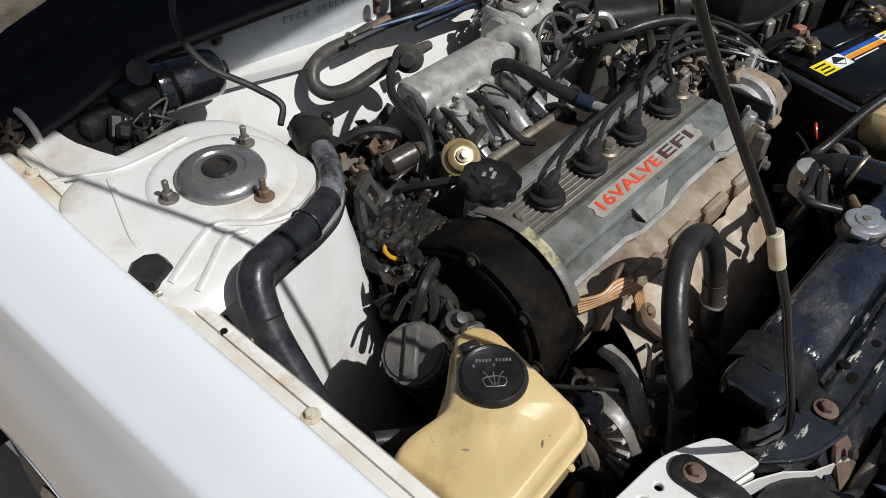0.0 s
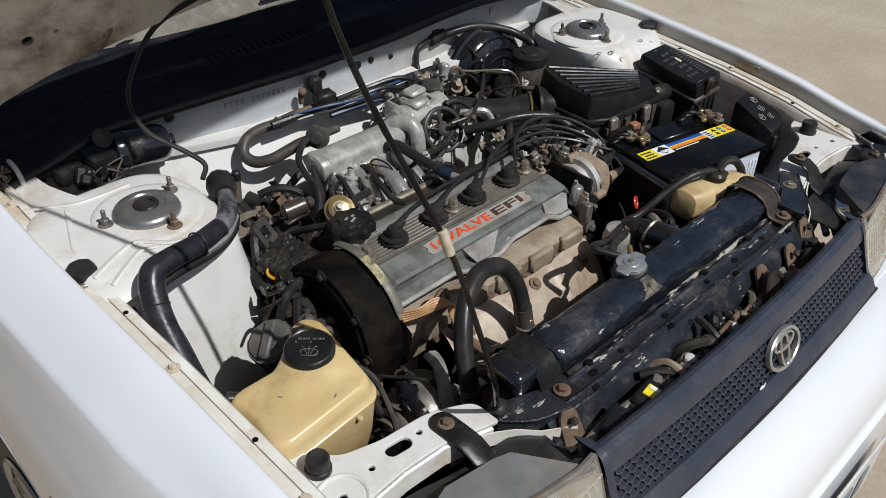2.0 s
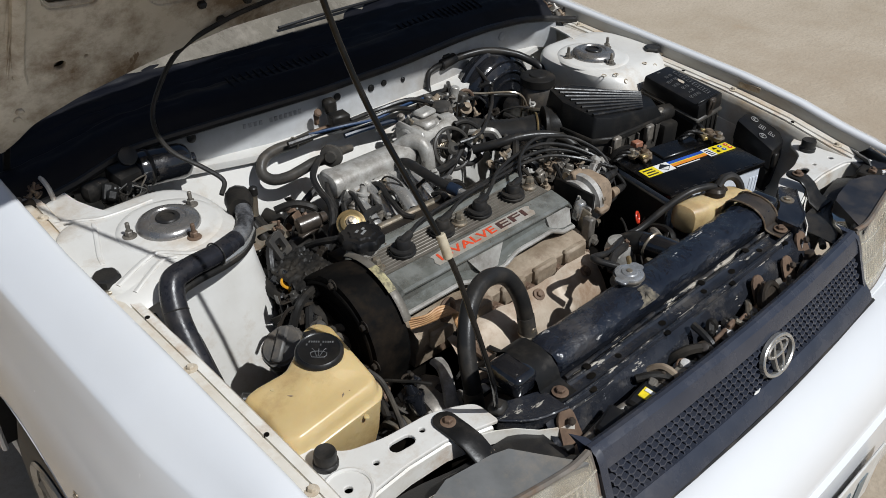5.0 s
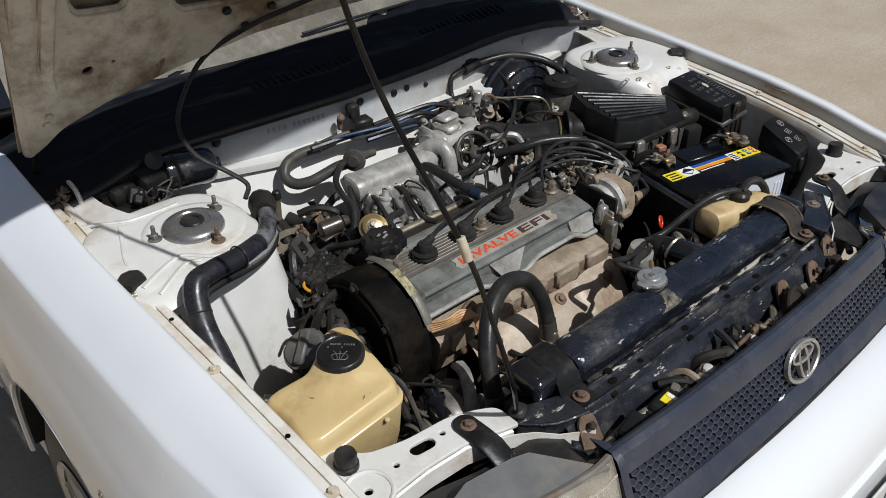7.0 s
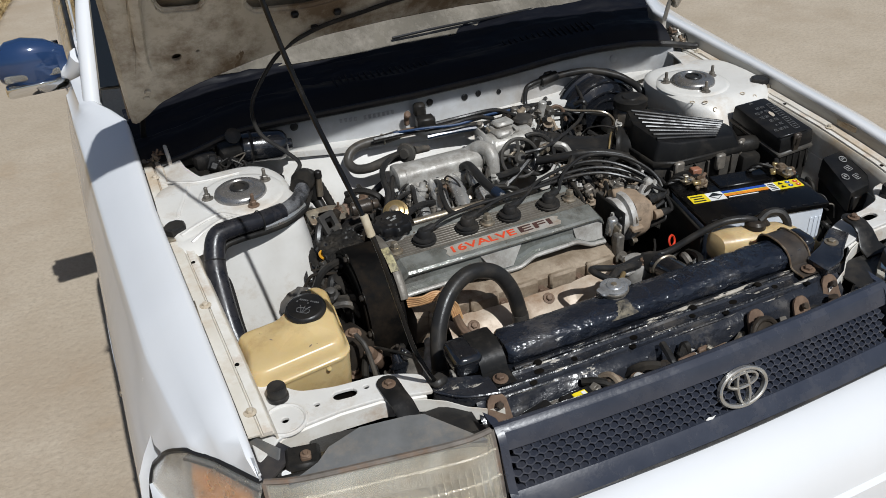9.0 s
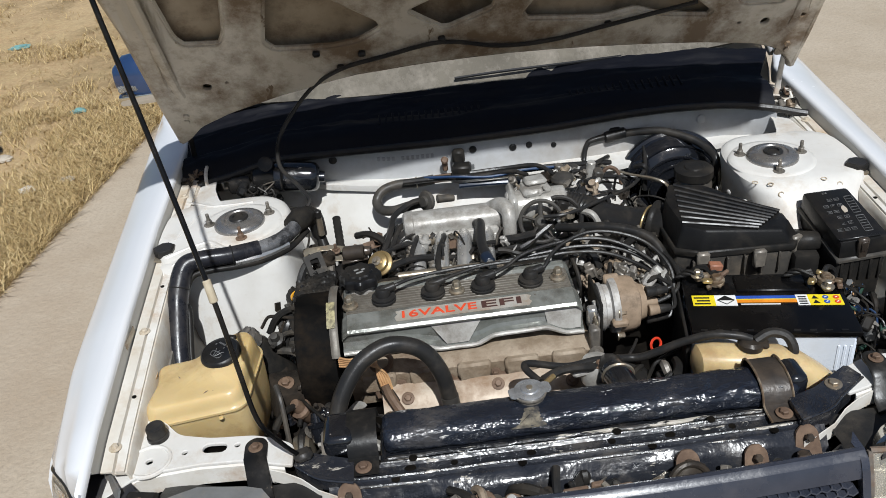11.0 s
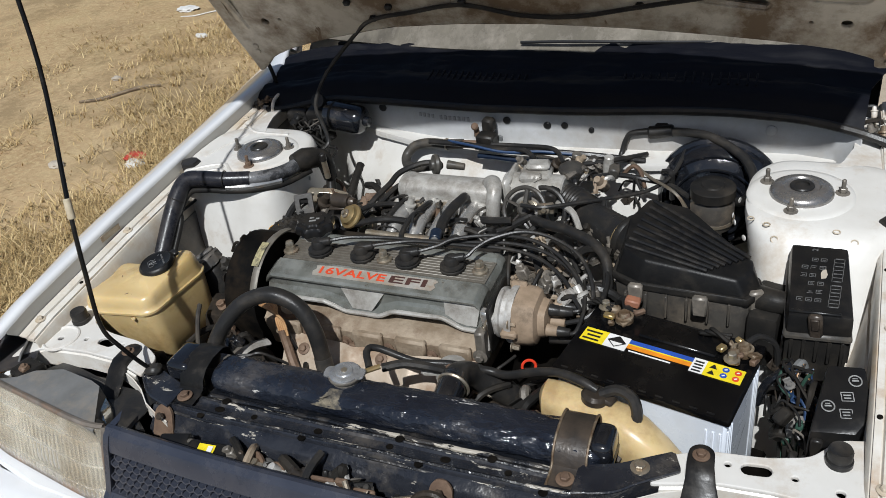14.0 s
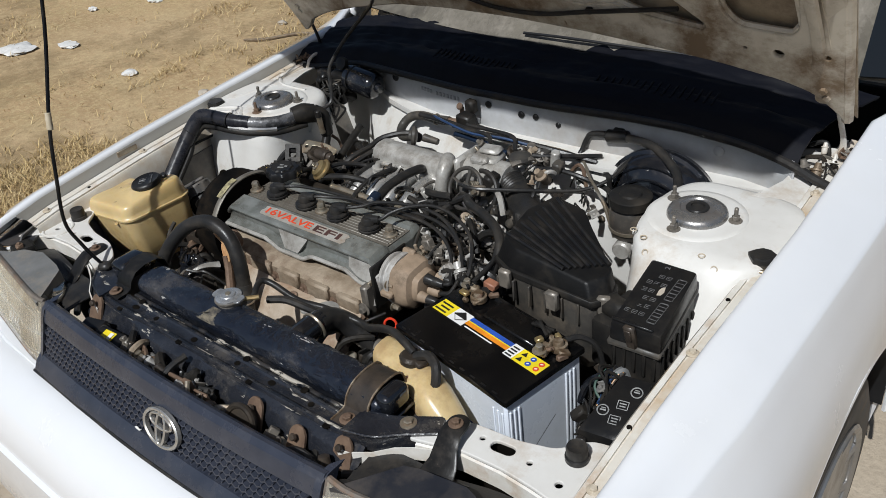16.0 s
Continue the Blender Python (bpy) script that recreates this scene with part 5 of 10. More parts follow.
        return Vector((x, y - 0.004 * w * k, z + 0.0065 * w * k + 0.0015 * noise.noise((x * 18, v * 4, 1.0))))
    sheet(bm, apron, 90, 16, 0.003)
    part("nose_apron", bm, dusty_paint, f, "smooth pressed black apron", 60)
    for x, y, z, m2 in ((-0.308, -0.627, 0.758, rust), (0.306, -0.628, 0.757, rust), (-0.132, -0.659, 0.744, rust), (-0.095, -0.664, 0.738, rust), (0.140, -0.643, 0.755, rust), (0.231, -0.645, 0.750, rust)):
        bm = B()
        prism(bm, rounded([(-0.019, -0.036), (0.019, -0.036), (0.015, 0.004), (0.007, 0.014), (-0.007, 0.014), (-0.015, 0.004)], 0.005), -0.004, 0.0, Matrix.Translation((x, y + 0.003, z)) @ pose(0, 0, 0, 62, 0, 0), 0.001)
        part("bracket", bm, rust, f, "rusty bolted bracket")
        bm = B()
        hexbolt(bm, (x, y - 0.002, z + 0.001), (0, -0.88, 0.47), 0.0056, 0.006, False)
        part("bolt", bm, greasy_strap, f)
    random.seed(3)
    for i, x in enumerate((-0.27, -0.245, -0.22, -0.075, 0.06, 0.10, 0.19, 0.265)):
        bm = B()
        lathe(bm, [(0.006, 0), (0.006, 0.001), (0.003, 0.0012), (0, 0.0012)], at(x, -0.585 - 0.03 * (i % 2), 0.7672 - 0.004 * (i % 2)), 12)
        part("plug", bm, shade_void, f)
    return f


build_front_panel()


def rubber_stop(s):
    t = thing("rubber_stop", (s * 0.585, -0.488, 0.775), "black rubber hood stop on the white front plate", "rubber stop", "front rubber stops")
    bm = B()
    lathe(bm, [(0.0155, 0), (0.0155, 0.006), (0.0135, 0.007), (0.0140, 0.019), (0.0125, 0.0225), (0.0105, 0.0215), (0, 0.0205)], Matrix.Translation((s * 0.585, -0.488, 0.775)), 24)
    part("pad", bm, rubber, t)
    bm = B()
    lathe(bm, [(0.006, -0.010), (0.006, 0.001)], Matrix.Translation((s * 0.585, -0.488, 0.775)), 10)
    part("thread", bm, steel, t)


rubber_stop(-1)
rubber_stop(1)


def build_radiator():
    r = thing("radiator", (0.02, -0.55, 0.40), "black painted radiator with a glossy brushed top tank", "radiator")
    bm = B()
    rings = []
    for i in range(181):
        u = i / 180
        x = lerp(-0.258, 0.322, u)
        e = {0: 0.80, 180: 0.80, 1: 0.90, 179: 0.90, 2: 0.96, 178: 0.96}.get(i, 1.0)
        ring = []
        for k in range(60):
            a = 2 * math.pi * k / 60
            ca, sa = math.cos(a), math.sin(a)
            wear = 1 + 1.6 * min(1, max(0, (x - 0.02) / 0.15))
            lump = 1 + 0.045 * noise.noise((x * 22, ca * 1.6, sa * 1.6)) + wear * (0.030 * noise.noise((x * 60, ca * 4, sa * 4 + 7)) + 0.012 * noise.noise((x * 130, ca * 9, sa * 9)))
            ring.append(Vector((x, -0.5385 + 0.0315 * e * lump * math.copysign(abs(ca) ** 0.82, ca), 0.7750 + 0.0200 * e * lump * math.copysign(abs(sa) ** 0.72, sa))))
        rings.append(ring)
    loft(bm, rings)
    part("top_tank", bm, tank_paint, r, "glossy thickly brushed black tank")
    bm = B()
    box(bm, (0.035, -0.5395, 0.7565), (0.60, 0.079, 0.006), (0, 0, 0), 0.002)
    part("tank_seam", bm, black_paint, r)
    bm = B()                                               # solder seam along the tank's front foot
    tube(bm, [(-0.255 + 0.02 * i, -0.5765 + 0.0008 * math.sin(i * 2.1), 0.7625) for i in range(30)], 0.0036, 8, 2)
    part("solder_seam", bm, bead_paint, r, "flaking solder seam")
    # core and tubes are near-black, with the shade below the tank painted in
    bm = B()
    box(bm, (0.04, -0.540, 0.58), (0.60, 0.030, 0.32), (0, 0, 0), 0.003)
    part("core", bm, shade_void, r, "finned core blackened for shade")
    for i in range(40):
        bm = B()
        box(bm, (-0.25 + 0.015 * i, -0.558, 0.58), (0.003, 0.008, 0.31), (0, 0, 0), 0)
        part("core_tube", bm, shade_void, r)
    # filler neck and cap
    c = Vector((-0.048, -0.522, 0.8035))
    bm = B()
    lathe(bm, [(0.027, -0.016), (0.021, -0.012), (0.020, -0.004), (0.024, -0.002), (0.024, 0.0)], Matrix.Translation(c), 24)
    part("filler_neck", bm, dull_seam, r)
    crust = mat("coolant crust", (0.22, 0.185, 0.125), 0.85, 0, (0.035, 0.032, 0.03), 70, (0.012, 0.013, 0.016), 0.9, 45, 0.6, 120)
    bm = B()                                               # tan crust run down the tank below the neck

    def run(u, v):
        a = lerp(1.75, 2.95, v)
        w = 0.010 + 0.016 * v ** 2 + 0.004 * noise.noise((v * 9, 3.0, u))
        x = c.x - 0.002 - 0.006 * v + (u - 0.5) * 2 * w + 0.004 * noise.noise((u * 6, v * 11, 8.0))
        e = 0.0012 * max(0.0, 1 - (2 * u - 1) ** 2) * (0.7 + noise.noise((u * 14, v * 22, 2.0))) - 0.0004
        return Vector((x, -0.5385 + (0.0322 + e) * math.copysign(abs(math.cos(a)) ** 0.82, math.cos(a)), 0.7750 + (0.0207 + e) * math.sin(a) ** 0.72))
    sheet(bm, run, 16, 20, 0.0008)
    part("crust", bm, crust, r, "tan coolant crust")
    bm = B()
    lathe(bm, [(0.0215, -0.002), (0.0220, 0.003), (0.0190, 0.0045), (0.013, 0.0045), (0.0115, 0.0062), (0.006, 0.0066), (0, 0.0066)], Matrix.Translation(c), 28)
    prism(bm, rounded([(-0.030, -0.010), (0.030, -0.010), (0.030, 0.010), (-0.030, 0.010)], 0.005), -0.0005, 0.0030, Matrix.Translation(c) @ pose(0, 0, 0, 0, 0, 8), 0.001)
    cap = part("cap", bm, cap_metal, r, "dull pressed aluminium pressure cap")
    bm = B()
    lathe(bm, [(0.0045, 0.0060), (0.0045, 0.0080), (0, 0.0082)], Matrix.Translation(c), 12)
    part("rivet", bm, steel, cap)
    bm = B()                                               # overflow spout
    tube(bm, [c + Vector((0.02, 0.012, -0.004)), c + Vector((0.04, 0.03, -0.004))], 0.004, 8)
    part("overflow_spout", bm, brass, r)
    # upper outlet with its clamp
    bm = B()
    tube(bm, [(0.095, -0.515, 0.770), (0.092, -0.480, 0.768), (0.088, -0.458, 0.764)], 0.021, 14, 4)
    part("outlet", bm, black_paint, r)
    bm = B()
    for s in (-1, 1):
        x = s * 0.287
        bm = B()
        pts = [(-0.494, 0.768), (-0.499, 0.790), (-0.512, 0.7995), (-0.538, 0.8010), (-0.558, 0.796), (-0.571, 0.785), (-0.577, 0.772), (-0.586, 0.7685), (-0.606, 0.768)]
        rows = [[Vector((x + d - 0.02 * s * (0 if k < 5 else 0), y, z)) for d in (-0.021, 0.021)] for k, (y, z) in enumerate(pts)]
        loft(bm, rows, closed=False)
        bmesh.ops.solidify(bm, geom=list(bm.faces), thickness=0.0035)
        st = part("mount_strap", bm, matt_black if s < 0 else greasy_strap, r, "black steel strap over the tank" if s < 0 else "black steel strap with rusty edges")
        for d in (-0.021, 0.021) if s > 0 else ():          # rust along the strap's edges
            bm = B()
            tube(bm, [(x + d, y, z + 0.0005) for y, z in pts], 0.0017, 6, 2)
            part("strap_edge", bm, corroded, st, "rusty edge")
        bm = B()
        hexbolt(bm, (x, -0.594, 0.7705), (0, 0, 1), 0.0066, 0.006)
        part("bolt", bm, rust, st)
        bm = B()
        box(bm, (x + (0.032 if s < 0 else 0.034) * s, -0.537, 0.782), (0.044 if s < 0 else 0.030, 0.060 if s < 0 else 0.050, 0.036), (0, 0, 0), 0.011, 3)
        part("rubber_cushion", bm, black_paint, r, "dusty rubber cushion")
    return r


build_radiator()


def build_grille():
    g = thing("grille", (0, -0.72, 0.68), "black plastic grille with diamond mesh and a dull chrome badge", "grille")
    X = [-0.347, -0.30, -0.2, -0.1, 0, 0.1, 0.2, 0.30, 0.345]
    bow = lambda x: -0.012 * (1 - (x / 0.345) ** 2)

    def bar(name, prof, label=""):
        bm = B()
        loft(bm, [[Vector((x, y + bow(x), z)) for y, z in prof] for x in X])
        part(name, bm, grille_black, g, label, 25)
    bar("top_bar", [(-0.678, 0.782), (-0.684, 0.787), (-0.690, 0.7875), (-0.694, 0.783), (-0.698, 0.7805), (-0.705, 0.769), (-0.7085, 0.7575), (-0.700, 0.756), (-0.684, 0.770)], "black stepped top bar")
    bar("bottom_bar", [(-0.727, 0.703), (-0.733, 0.704), (-0.744, 0.694), (-0.754, 0.677), (-0.745, 0.674), (-0.730, 0.690)])
    for s in (-1, 1):
        bm = B()
        loft(bm, [[Vector((s * x, y + dy, z)) for x, dy in ((0.347, 0.03), (0.347, 0), (0.336, -0.002), (0.336, 0.012))] for y, z in ((-0.686, 0.786), (-0.699, 0.780), (-0.707, 0.766), (-0.712, 0.752), (-0.730, 0.708), (-0.752, 0.677))])
        part("end_frame", bm, grille_black, g)
    # diamond mesh: two sets of slanting strips
    bm = B()
    x0, x1, lo, hi = -0.335, 0.335, 0.701, 0.758
    H = hi - lo
    def face(x, z, d):
        t = (hi - z) / H
        return Vector((x, -0.7075 - 0.0245 * t + bow(x) + d, z))
    pitch, rise = 0.0136, 0.0102
    rowsn = int(H / rise) + 1
    n = int((x1 - x0) / pitch)
    for j in range(rowsn):
        za = lo + j * rise * 0.92
        if za + 0.009 > hi + 0.004:
            break
        for i in range(n):
            xa = x0 + (i + 0.5 * (j % 2)) * pitch
            if xa + pitch > x1:
                continue
            # a flat hexagonal eye as a frame of four strips
            c = [(xa, za + 0.0030), (xa + pitch / 2, za), (xa + pitch, za + 0.0030), (xa + pitch, za + 0.0064), (xa + pitch / 2, za + 0.0094), (xa, za + 0.0064)]
            for k in (0, 1, 5):
                p, q = c[k], c[(k + 1) % 6]
                w = 0.0010
                v = [bm.verts.new(face(p[0], p[1] + w, 0)), bm.verts.new(face(q[0], q[1] + w, 0)), bm.verts.new(face(q[0], q[1] - w, 0)), bm.verts.new(face(p[0], p[1] - w, 0))]
                if k == 5:
                    v = [bm.verts.new(face(p[0] - w, p[1], 0)), bm.verts.new(face(q[0] - w, q[1], 0)), bm.verts.new(face(q[0] + w, q[1], 0)), bm.verts.new(face(p[0] + w, p[1], 0))]
                u = [bm.verts.new(a.co + Vector((0, 0.015, 0))) for a in v]
                bm.faces.new(v)
                for a in range(4):
                    bm.faces.new((v[a], v[(a + 1) % 4], u[(a + 1) % 4], u[a]))
    me = bpy.data.meshes.new("mesh_screen")
    bmesh.ops.recalc_face_normals(bm, faces=bm.faces)
    bm.to_mesh(me)
    bm.free()
    me.materials.append(grille_black)
    ms = part("mesh_screen", me, grille_black, g, "black diamond mesh")
    tagged(ms, kind="stuff")
    # badge of three plain rings
    c = Vector((0.034, -0.7345, 0.733))
    M = Matrix.Translation(c) @ pose(0, 0, 0, 68, 0, 0)
    badge = B()

    def oval(bm, cx, cy, rx, ry, w):
        n2 = 40
        a = [(2 * math.pi * i / n2) for i in range(n2)]
        loops = [[bm.verts.new(M @ Vector((cx + (rx + d) * math.cos(t), cy + (ry + d) * math.sin(t), h))) for t in a] for d, h in ((-w, -0.003), (-w, 0.0035), (-w * 0.4, 0.005), (w * 0.4, 0.005), (w, 0.0035), (w, -0.003))]
        for p, q in zip(loops, loops[1:] + loops[:1]):
            for i in range(n2):
                j = (i + 1) % n2
                bm.faces.new((p[i], p[j], q[j], q[i]))
    oval(badge, 0, 0, 0.041, 0.0275, 0.0028)
    b = part("badge", badge, emblem_metal, g, "dull chrome badge of interlaced rings")
    bm = B()
    oval(bm, 0, 0.0110, 0.026, 0.0105, 0.0022)
    part("badge_ring", bm, emblem_metal, b)
    bm = B()
    oval(bm, 0, 0, 0.0105, 0.0265, 0.0022)
    part("badge_ring", bm, emblem_metal, b)
    bm = B()                                               # chip of pale paint on the mesh
    prism(bm, [(-0.008, 0), (-0.002, 0.003), (0.004, 0.001), (0.010, 0.002), (0.004, -0.002), (-0.004, -0.0015)], 0, 0.001, Matrix.Translation((-0.028, -0.7440, 0.706)) @ pose(0, 0, 0, 68, 0, 0))
    part("chip", bm, lab_white, g, "chip of pale paint")


build_grille()


def build_headlamp(s):
    h = thing("headlamp", (s * 0.49, -0.68, 0.66), "hazed rectangular headlamp with fluted glass", "headlamp", "headlamps")
    xi, xo = 0.352, 0.642
    yt = lambda x: lerp(-0.692, -0.642, (x - xi) / (xo - xi))          # top edge line
    bm = B()

    def lens(u, v):
        x = lerp(xi, xo, u)
        z = lerp(0.784, 0.672, v)
        return Vector((s * x, yt(x) - 0.012 - 0.040 * v ** 0.8 + 0.010 * abs(2 * u - 1) ** 6, z))
    n = 58

    def fluted(u, v):
        p = lens(u, v)
        if 0.04 < u < 0.96 and 0.12 < v < 0.94:
            p.y += 0.0012 * math.sin(u * n * math.pi) * (1 if v < 0.45 or u < 0.33 or u > 0.55 else 0.35)
        return p
    sheet(bm, fluted, 116, 10, 0.004)
    L = part("lens", bm, grimy_lens, h, "yellowed fluted glass lens")
    L.visible_shadow = False
    for v in (0.16, 0.48, 0.80):
        bm = B()
        tube(bm, [lens(u / 12, v) + Vector((0, -0.002, 0)) for u in range(13)], 0.0016, 6, 2)
        o = part("lens_rib", bm, grimy_lens, h)
        o.visible_shadow = False
    bm = B()                                               # bright bowl behind the lens
    def bowl(u, v):
        p = lens(u, v)
        d = 0.09 * (1 - (2 * u - 1) ** 4) * (1 - (2 * v - 1) ** 4) + 0.006
        return Vector((p.x, p.y + d, min(p.z, 0.770)))
    sheet(bm, bowl, 18, 10, 0.003)
    part("reflector", bm, reflector, h, "tarnished bright reflector")
    bm = B()
    lathe(bm, [(0.012, 0), (0.012, 0.03), (0, 0.034)], at(s * 0.49, -0.60, 0.725, 90), 14)
    part("bulb", bm, grimy_lens, h)
    bm = B()                                               # rim and top of the casing
    for ring, r in (([lens(u / 10, 0) for u in range(11)], 0.0045), ([lens(1, v / 5) for v in range(6)], 0.0045), ([lens(0, v / 5) for v in range(6)], 0.0045), ([lens(u / 10, 1) for u in range(11)], 0.0045)):
        tube(bm, [p + Vector((0, 0.004, 0.001)) for p in ring], r, 6, 2)
    part("rim", bm, lamp_seal, h, "weathered brown-grey sealing rim")
    bm = B()
    prism(bm, [(s * xi, -0.690), (s * xo, -0.640), (s * 0.632, -0.632), (s * 0.365, -0.676)][::(1 if s > 0 else -1)], 0.768, 0.782, Z0, 0.003)
    part("casing", bm, dusty_black, h, "dusty black casing")
    # grey cover panel behind the lamp, sloping up to the rear
    bm = B()
    top = [(0.572, -0.640, 0.787), (0.552, -0.622, 0.788), (0.505, -0.608, 0.789), (0.440, -0.617, 0.7885), (0.418, -0.624, 0.788), (0.362, -0.701, 0.7845), (0.46, -0.683, 0.7855), (0.56, -0.666, 0.786), (0.615, -0.657, 0.7865)]
    v1 = [bm.verts.new((s * x, y, z - 0.001)) for x, y, z in top]
    v2 = [bm.verts.new((s * x, y + 0.006, z - 0.07)) for x, y, z in top]
    bm.faces.new(v1)
    for a in range(len(top)):
        b2 = (a + 1) % len(top)
        bm.faces.new((v1[a], v1[b2], v2[b2], v2[a]))
    bmesh.ops.recalc_face_normals(bm, faces=bm.faces)
    part("back_cover", bm, lamp_grey if s < 0 else lamp_back, h, "dusty grey plastic back cover" if s < 0 else "dark plastic back cover")
    bm = B()                                               # black rubber flap behind the cover
    sheet(bm, lambda u, v: Vector((s * lerp(0.565, 0.345, u), lerp(-0.566, -0.606 - 0.03 * u, v) - 0.03 * u, lerp(0.752, 0.770 - 0.022 * u, v) + 0.004 * math.sin(9 * u))), 12, 3, 0.003)
    part("flap", bm, rubber, h, "black rubber flap")
    # adjuster bracket at the outer end
    bm = B()
    box(bm, (s * 0.585, -0.612, 0.770), (0.045, 0.040, 0.020), (0, 0, s * 12), 0.004)
    part("bracket", bm, dusty_black, h)
    bm = B()
    box(bm, (s * 0.582, -0.618, 0.782), (0.014, 0.014, 0.008), (0, 0, s * 12), 0.002)
    hexbolt(bm, (s * 0.582, -0.618, 0.785), (0, 0, 1), 0.004, 0.004)
    part("adjuster", bm, rust, h, "rusty adjuster screw")
    bm = B()
    tube(bm, [(s * 0.60, -0.592, 0.762), (s * 0.618, -0.604, 0.766), (s * 0.628, -0.612, 0.758)], 0.006, 8, 4)
    part("boot", bm, rubber, h)
    bm = B()
    cyl(bm, (s * 0.612, -0.628, 0.752), (s * 0.612, -0.628, 0.774), 0.006)
    part("white_bush", bm, lab_white, h)
    return h


build_headlamp(-1)
build_headlamp(1)


def build_corner_lamp(s):
    c = thing("corner_lamp", (s * 0.71, -0.60, 0.66), "clear corner lamp with an amber bulb cover", "indicator lamp", "corner lamps")

    def lens(u, v):
        a = u
        x = table(a, [(0, 0.646), (0.35, 0.691), (0.6, 0.722), (0.8, 0.746), (1.0, 0.770)])
        y = table(a, [(0, -0.642), (0.35, -0.569), (0.6, -0.532), (0.8, -0.490), (1.0, -0.445)])
        z = lerp(table(a, [(0, 0.788), (0.35, 0.781), (0.6, 0.776), (0.8, 0.745), (1, 0.688)]), 0.63, v)
        k = v ** 0.6
        return Vector((s * (x + 0.034 * k * (1 - 0.45 * a)), y - 0.046 * k * (1 - 0.8 * a), z))
    bm = B()
    sheet(bm, lens, 24, 12, 0.004)
    o = part("lens", bm, clear_lens, c, "hazed clear lens")
    o.visible_shadow = False
    bm = B()                                               # dark top of the lamp body under the fender's end
    sheet(bm, lambda u, v: lens(lerp(0.0, 0.62, u), 0.02) + Vector((-s * 0.060 * v, 0.050 * v, -0.006 - 0.004 * v)), 12, 3, 0.004)
    part("top", bm, lamp_back, c, "dark plastic lamp top")
    bm = B()
    sheet(bm, lambda u, v: lens(0.1 + 0.5 * u, 0.15 + 0.7 * v) + Vector((-s * 0.014, 0.022, 0)), 8, 5, 0.003)
    part("amber_cover", bm, amber, c, "amber inner cover")
    bm = B()
    tube(bm, [lens(i / 12, 0) + Vector((0, 0.002, 0.002)) for i in range(13)] + [lens(1, v / 4) + Vector((0, 0.003, 0)) for v in range(1, 5)], 0.004, 6, 2)
    part("rim", bm, trim_black, c)
    bm = B()
    sheet(bm, lambda u, v: lens(u, v) + Vector((-s * 0.035, 0.045, 0)), 8, 4, 0.003)
    part("housing", bm, lamp_grey, c, "dull grey housing")


build_corner_lamp(-1)
build_corner_lamp(1)


def build_bumper():
    b = thing("front_bumper", (0, -0.85, 0.25), "white painted front bumper below the grille", "bumper")
    prof = [(-0.735, 0.668), (-0.757, 0.674), (-0.775, 0.671), (-0.80, 0.661), (-0.825, 0.640), (-0.842, 0.612), (-0.850, 0.58), (-0.853, 0.566), (-0.861, 0.560), (-0.868, 0.50), (-0.868, 0.40), (-0.85, 0.30), (-0.80, 0.24)]
    bm = B()
    rows = []
    for i in range(49):
        u = i / 48 * 2 - 1
        x = 0.785 * math.sin(u * math.pi / 2) if abs(u) < 1 else 0.785 * u
        k = abs(x) / 0.785
        back = 0.02 * k ** 2 + 0.30 * max(0, (k - 0.72) / 0.28) ** 2.2
        drop = 0.010 * k ** 2 + 0.0 * k
        rows.append([Vector((x, y + back, z - drop)) for y, z in prof])
    loft(bm, rows, closed=False)
    bmesh.ops.recalc_face_normals(bm, faces=bm.faces)
    bmesh.ops.solidify(bm, geom=list(bm.faces), thickness=0.004)
    part("cover", bm, white_paint, b, "glossy white bumper cover")
    bm = B()
    box(bm, (0.0, -0.876, 0.47), (0.43, 0.004, 0.12), (0, 0, 0), 0.003)
    pl = part("licence_plate", bm, plate_white, b, "plain weathered white licence plate")
    for i in range(6):
        bm = B()
        box(bm, (-0.15 + 0.06 * i, -0.8790, 0.468), (0.032, 0.002, 0.06), (0, 0, 0), 0.0005)
        part("plate_bar", bm, plate_ink, pl)
    bm = B()
    tube(bm, [(-0.35, -0.752, 0.6765), (0.0, -0.764, 0.6785), (0.35, -0.752, 0.6765)], 0.0035, 6, 6)
    part("seal", bm, rubber, b)
    for s in (-1, 1):
        bm = B()                                           # valance under the lamps
        loft(bm, [[Vector((s * x, y, 0.672)), Vector((s * x, y - 0.004, 0.664)), Vector((s * x, y + 0.04, 0.655)), Vector((s * x, y + 0.05, 0.668))] for x, y in ((0.345, -0.745), (0.5, -0.735), (0.645, -0.702), (0.715, -0.655), (0.755, -0.56))])
        part("lamp_valance", bm, white_paint, b)
    return b


build_bumper()


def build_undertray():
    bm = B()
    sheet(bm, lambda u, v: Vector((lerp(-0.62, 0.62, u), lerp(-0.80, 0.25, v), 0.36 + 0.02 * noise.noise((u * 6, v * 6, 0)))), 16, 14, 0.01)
    solo("undertray", bm, shade_void, "oily splash shield blackened for shade below the engine", "splash shield")
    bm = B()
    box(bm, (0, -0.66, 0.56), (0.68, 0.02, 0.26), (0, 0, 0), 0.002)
    c = solo("condenser", bm, shade_void, "dark air conditioning condenser behind the grille", "condenser")
    for i in range(14):
        bm = B()
        box(bm, (0, -0.672, 0.45 + 0.017 * i), (0.66, 0.006, 0.005), (0, 0, 0), 0.001)
        part("condenser_fin", bm, greasy, c)


build_undertray()


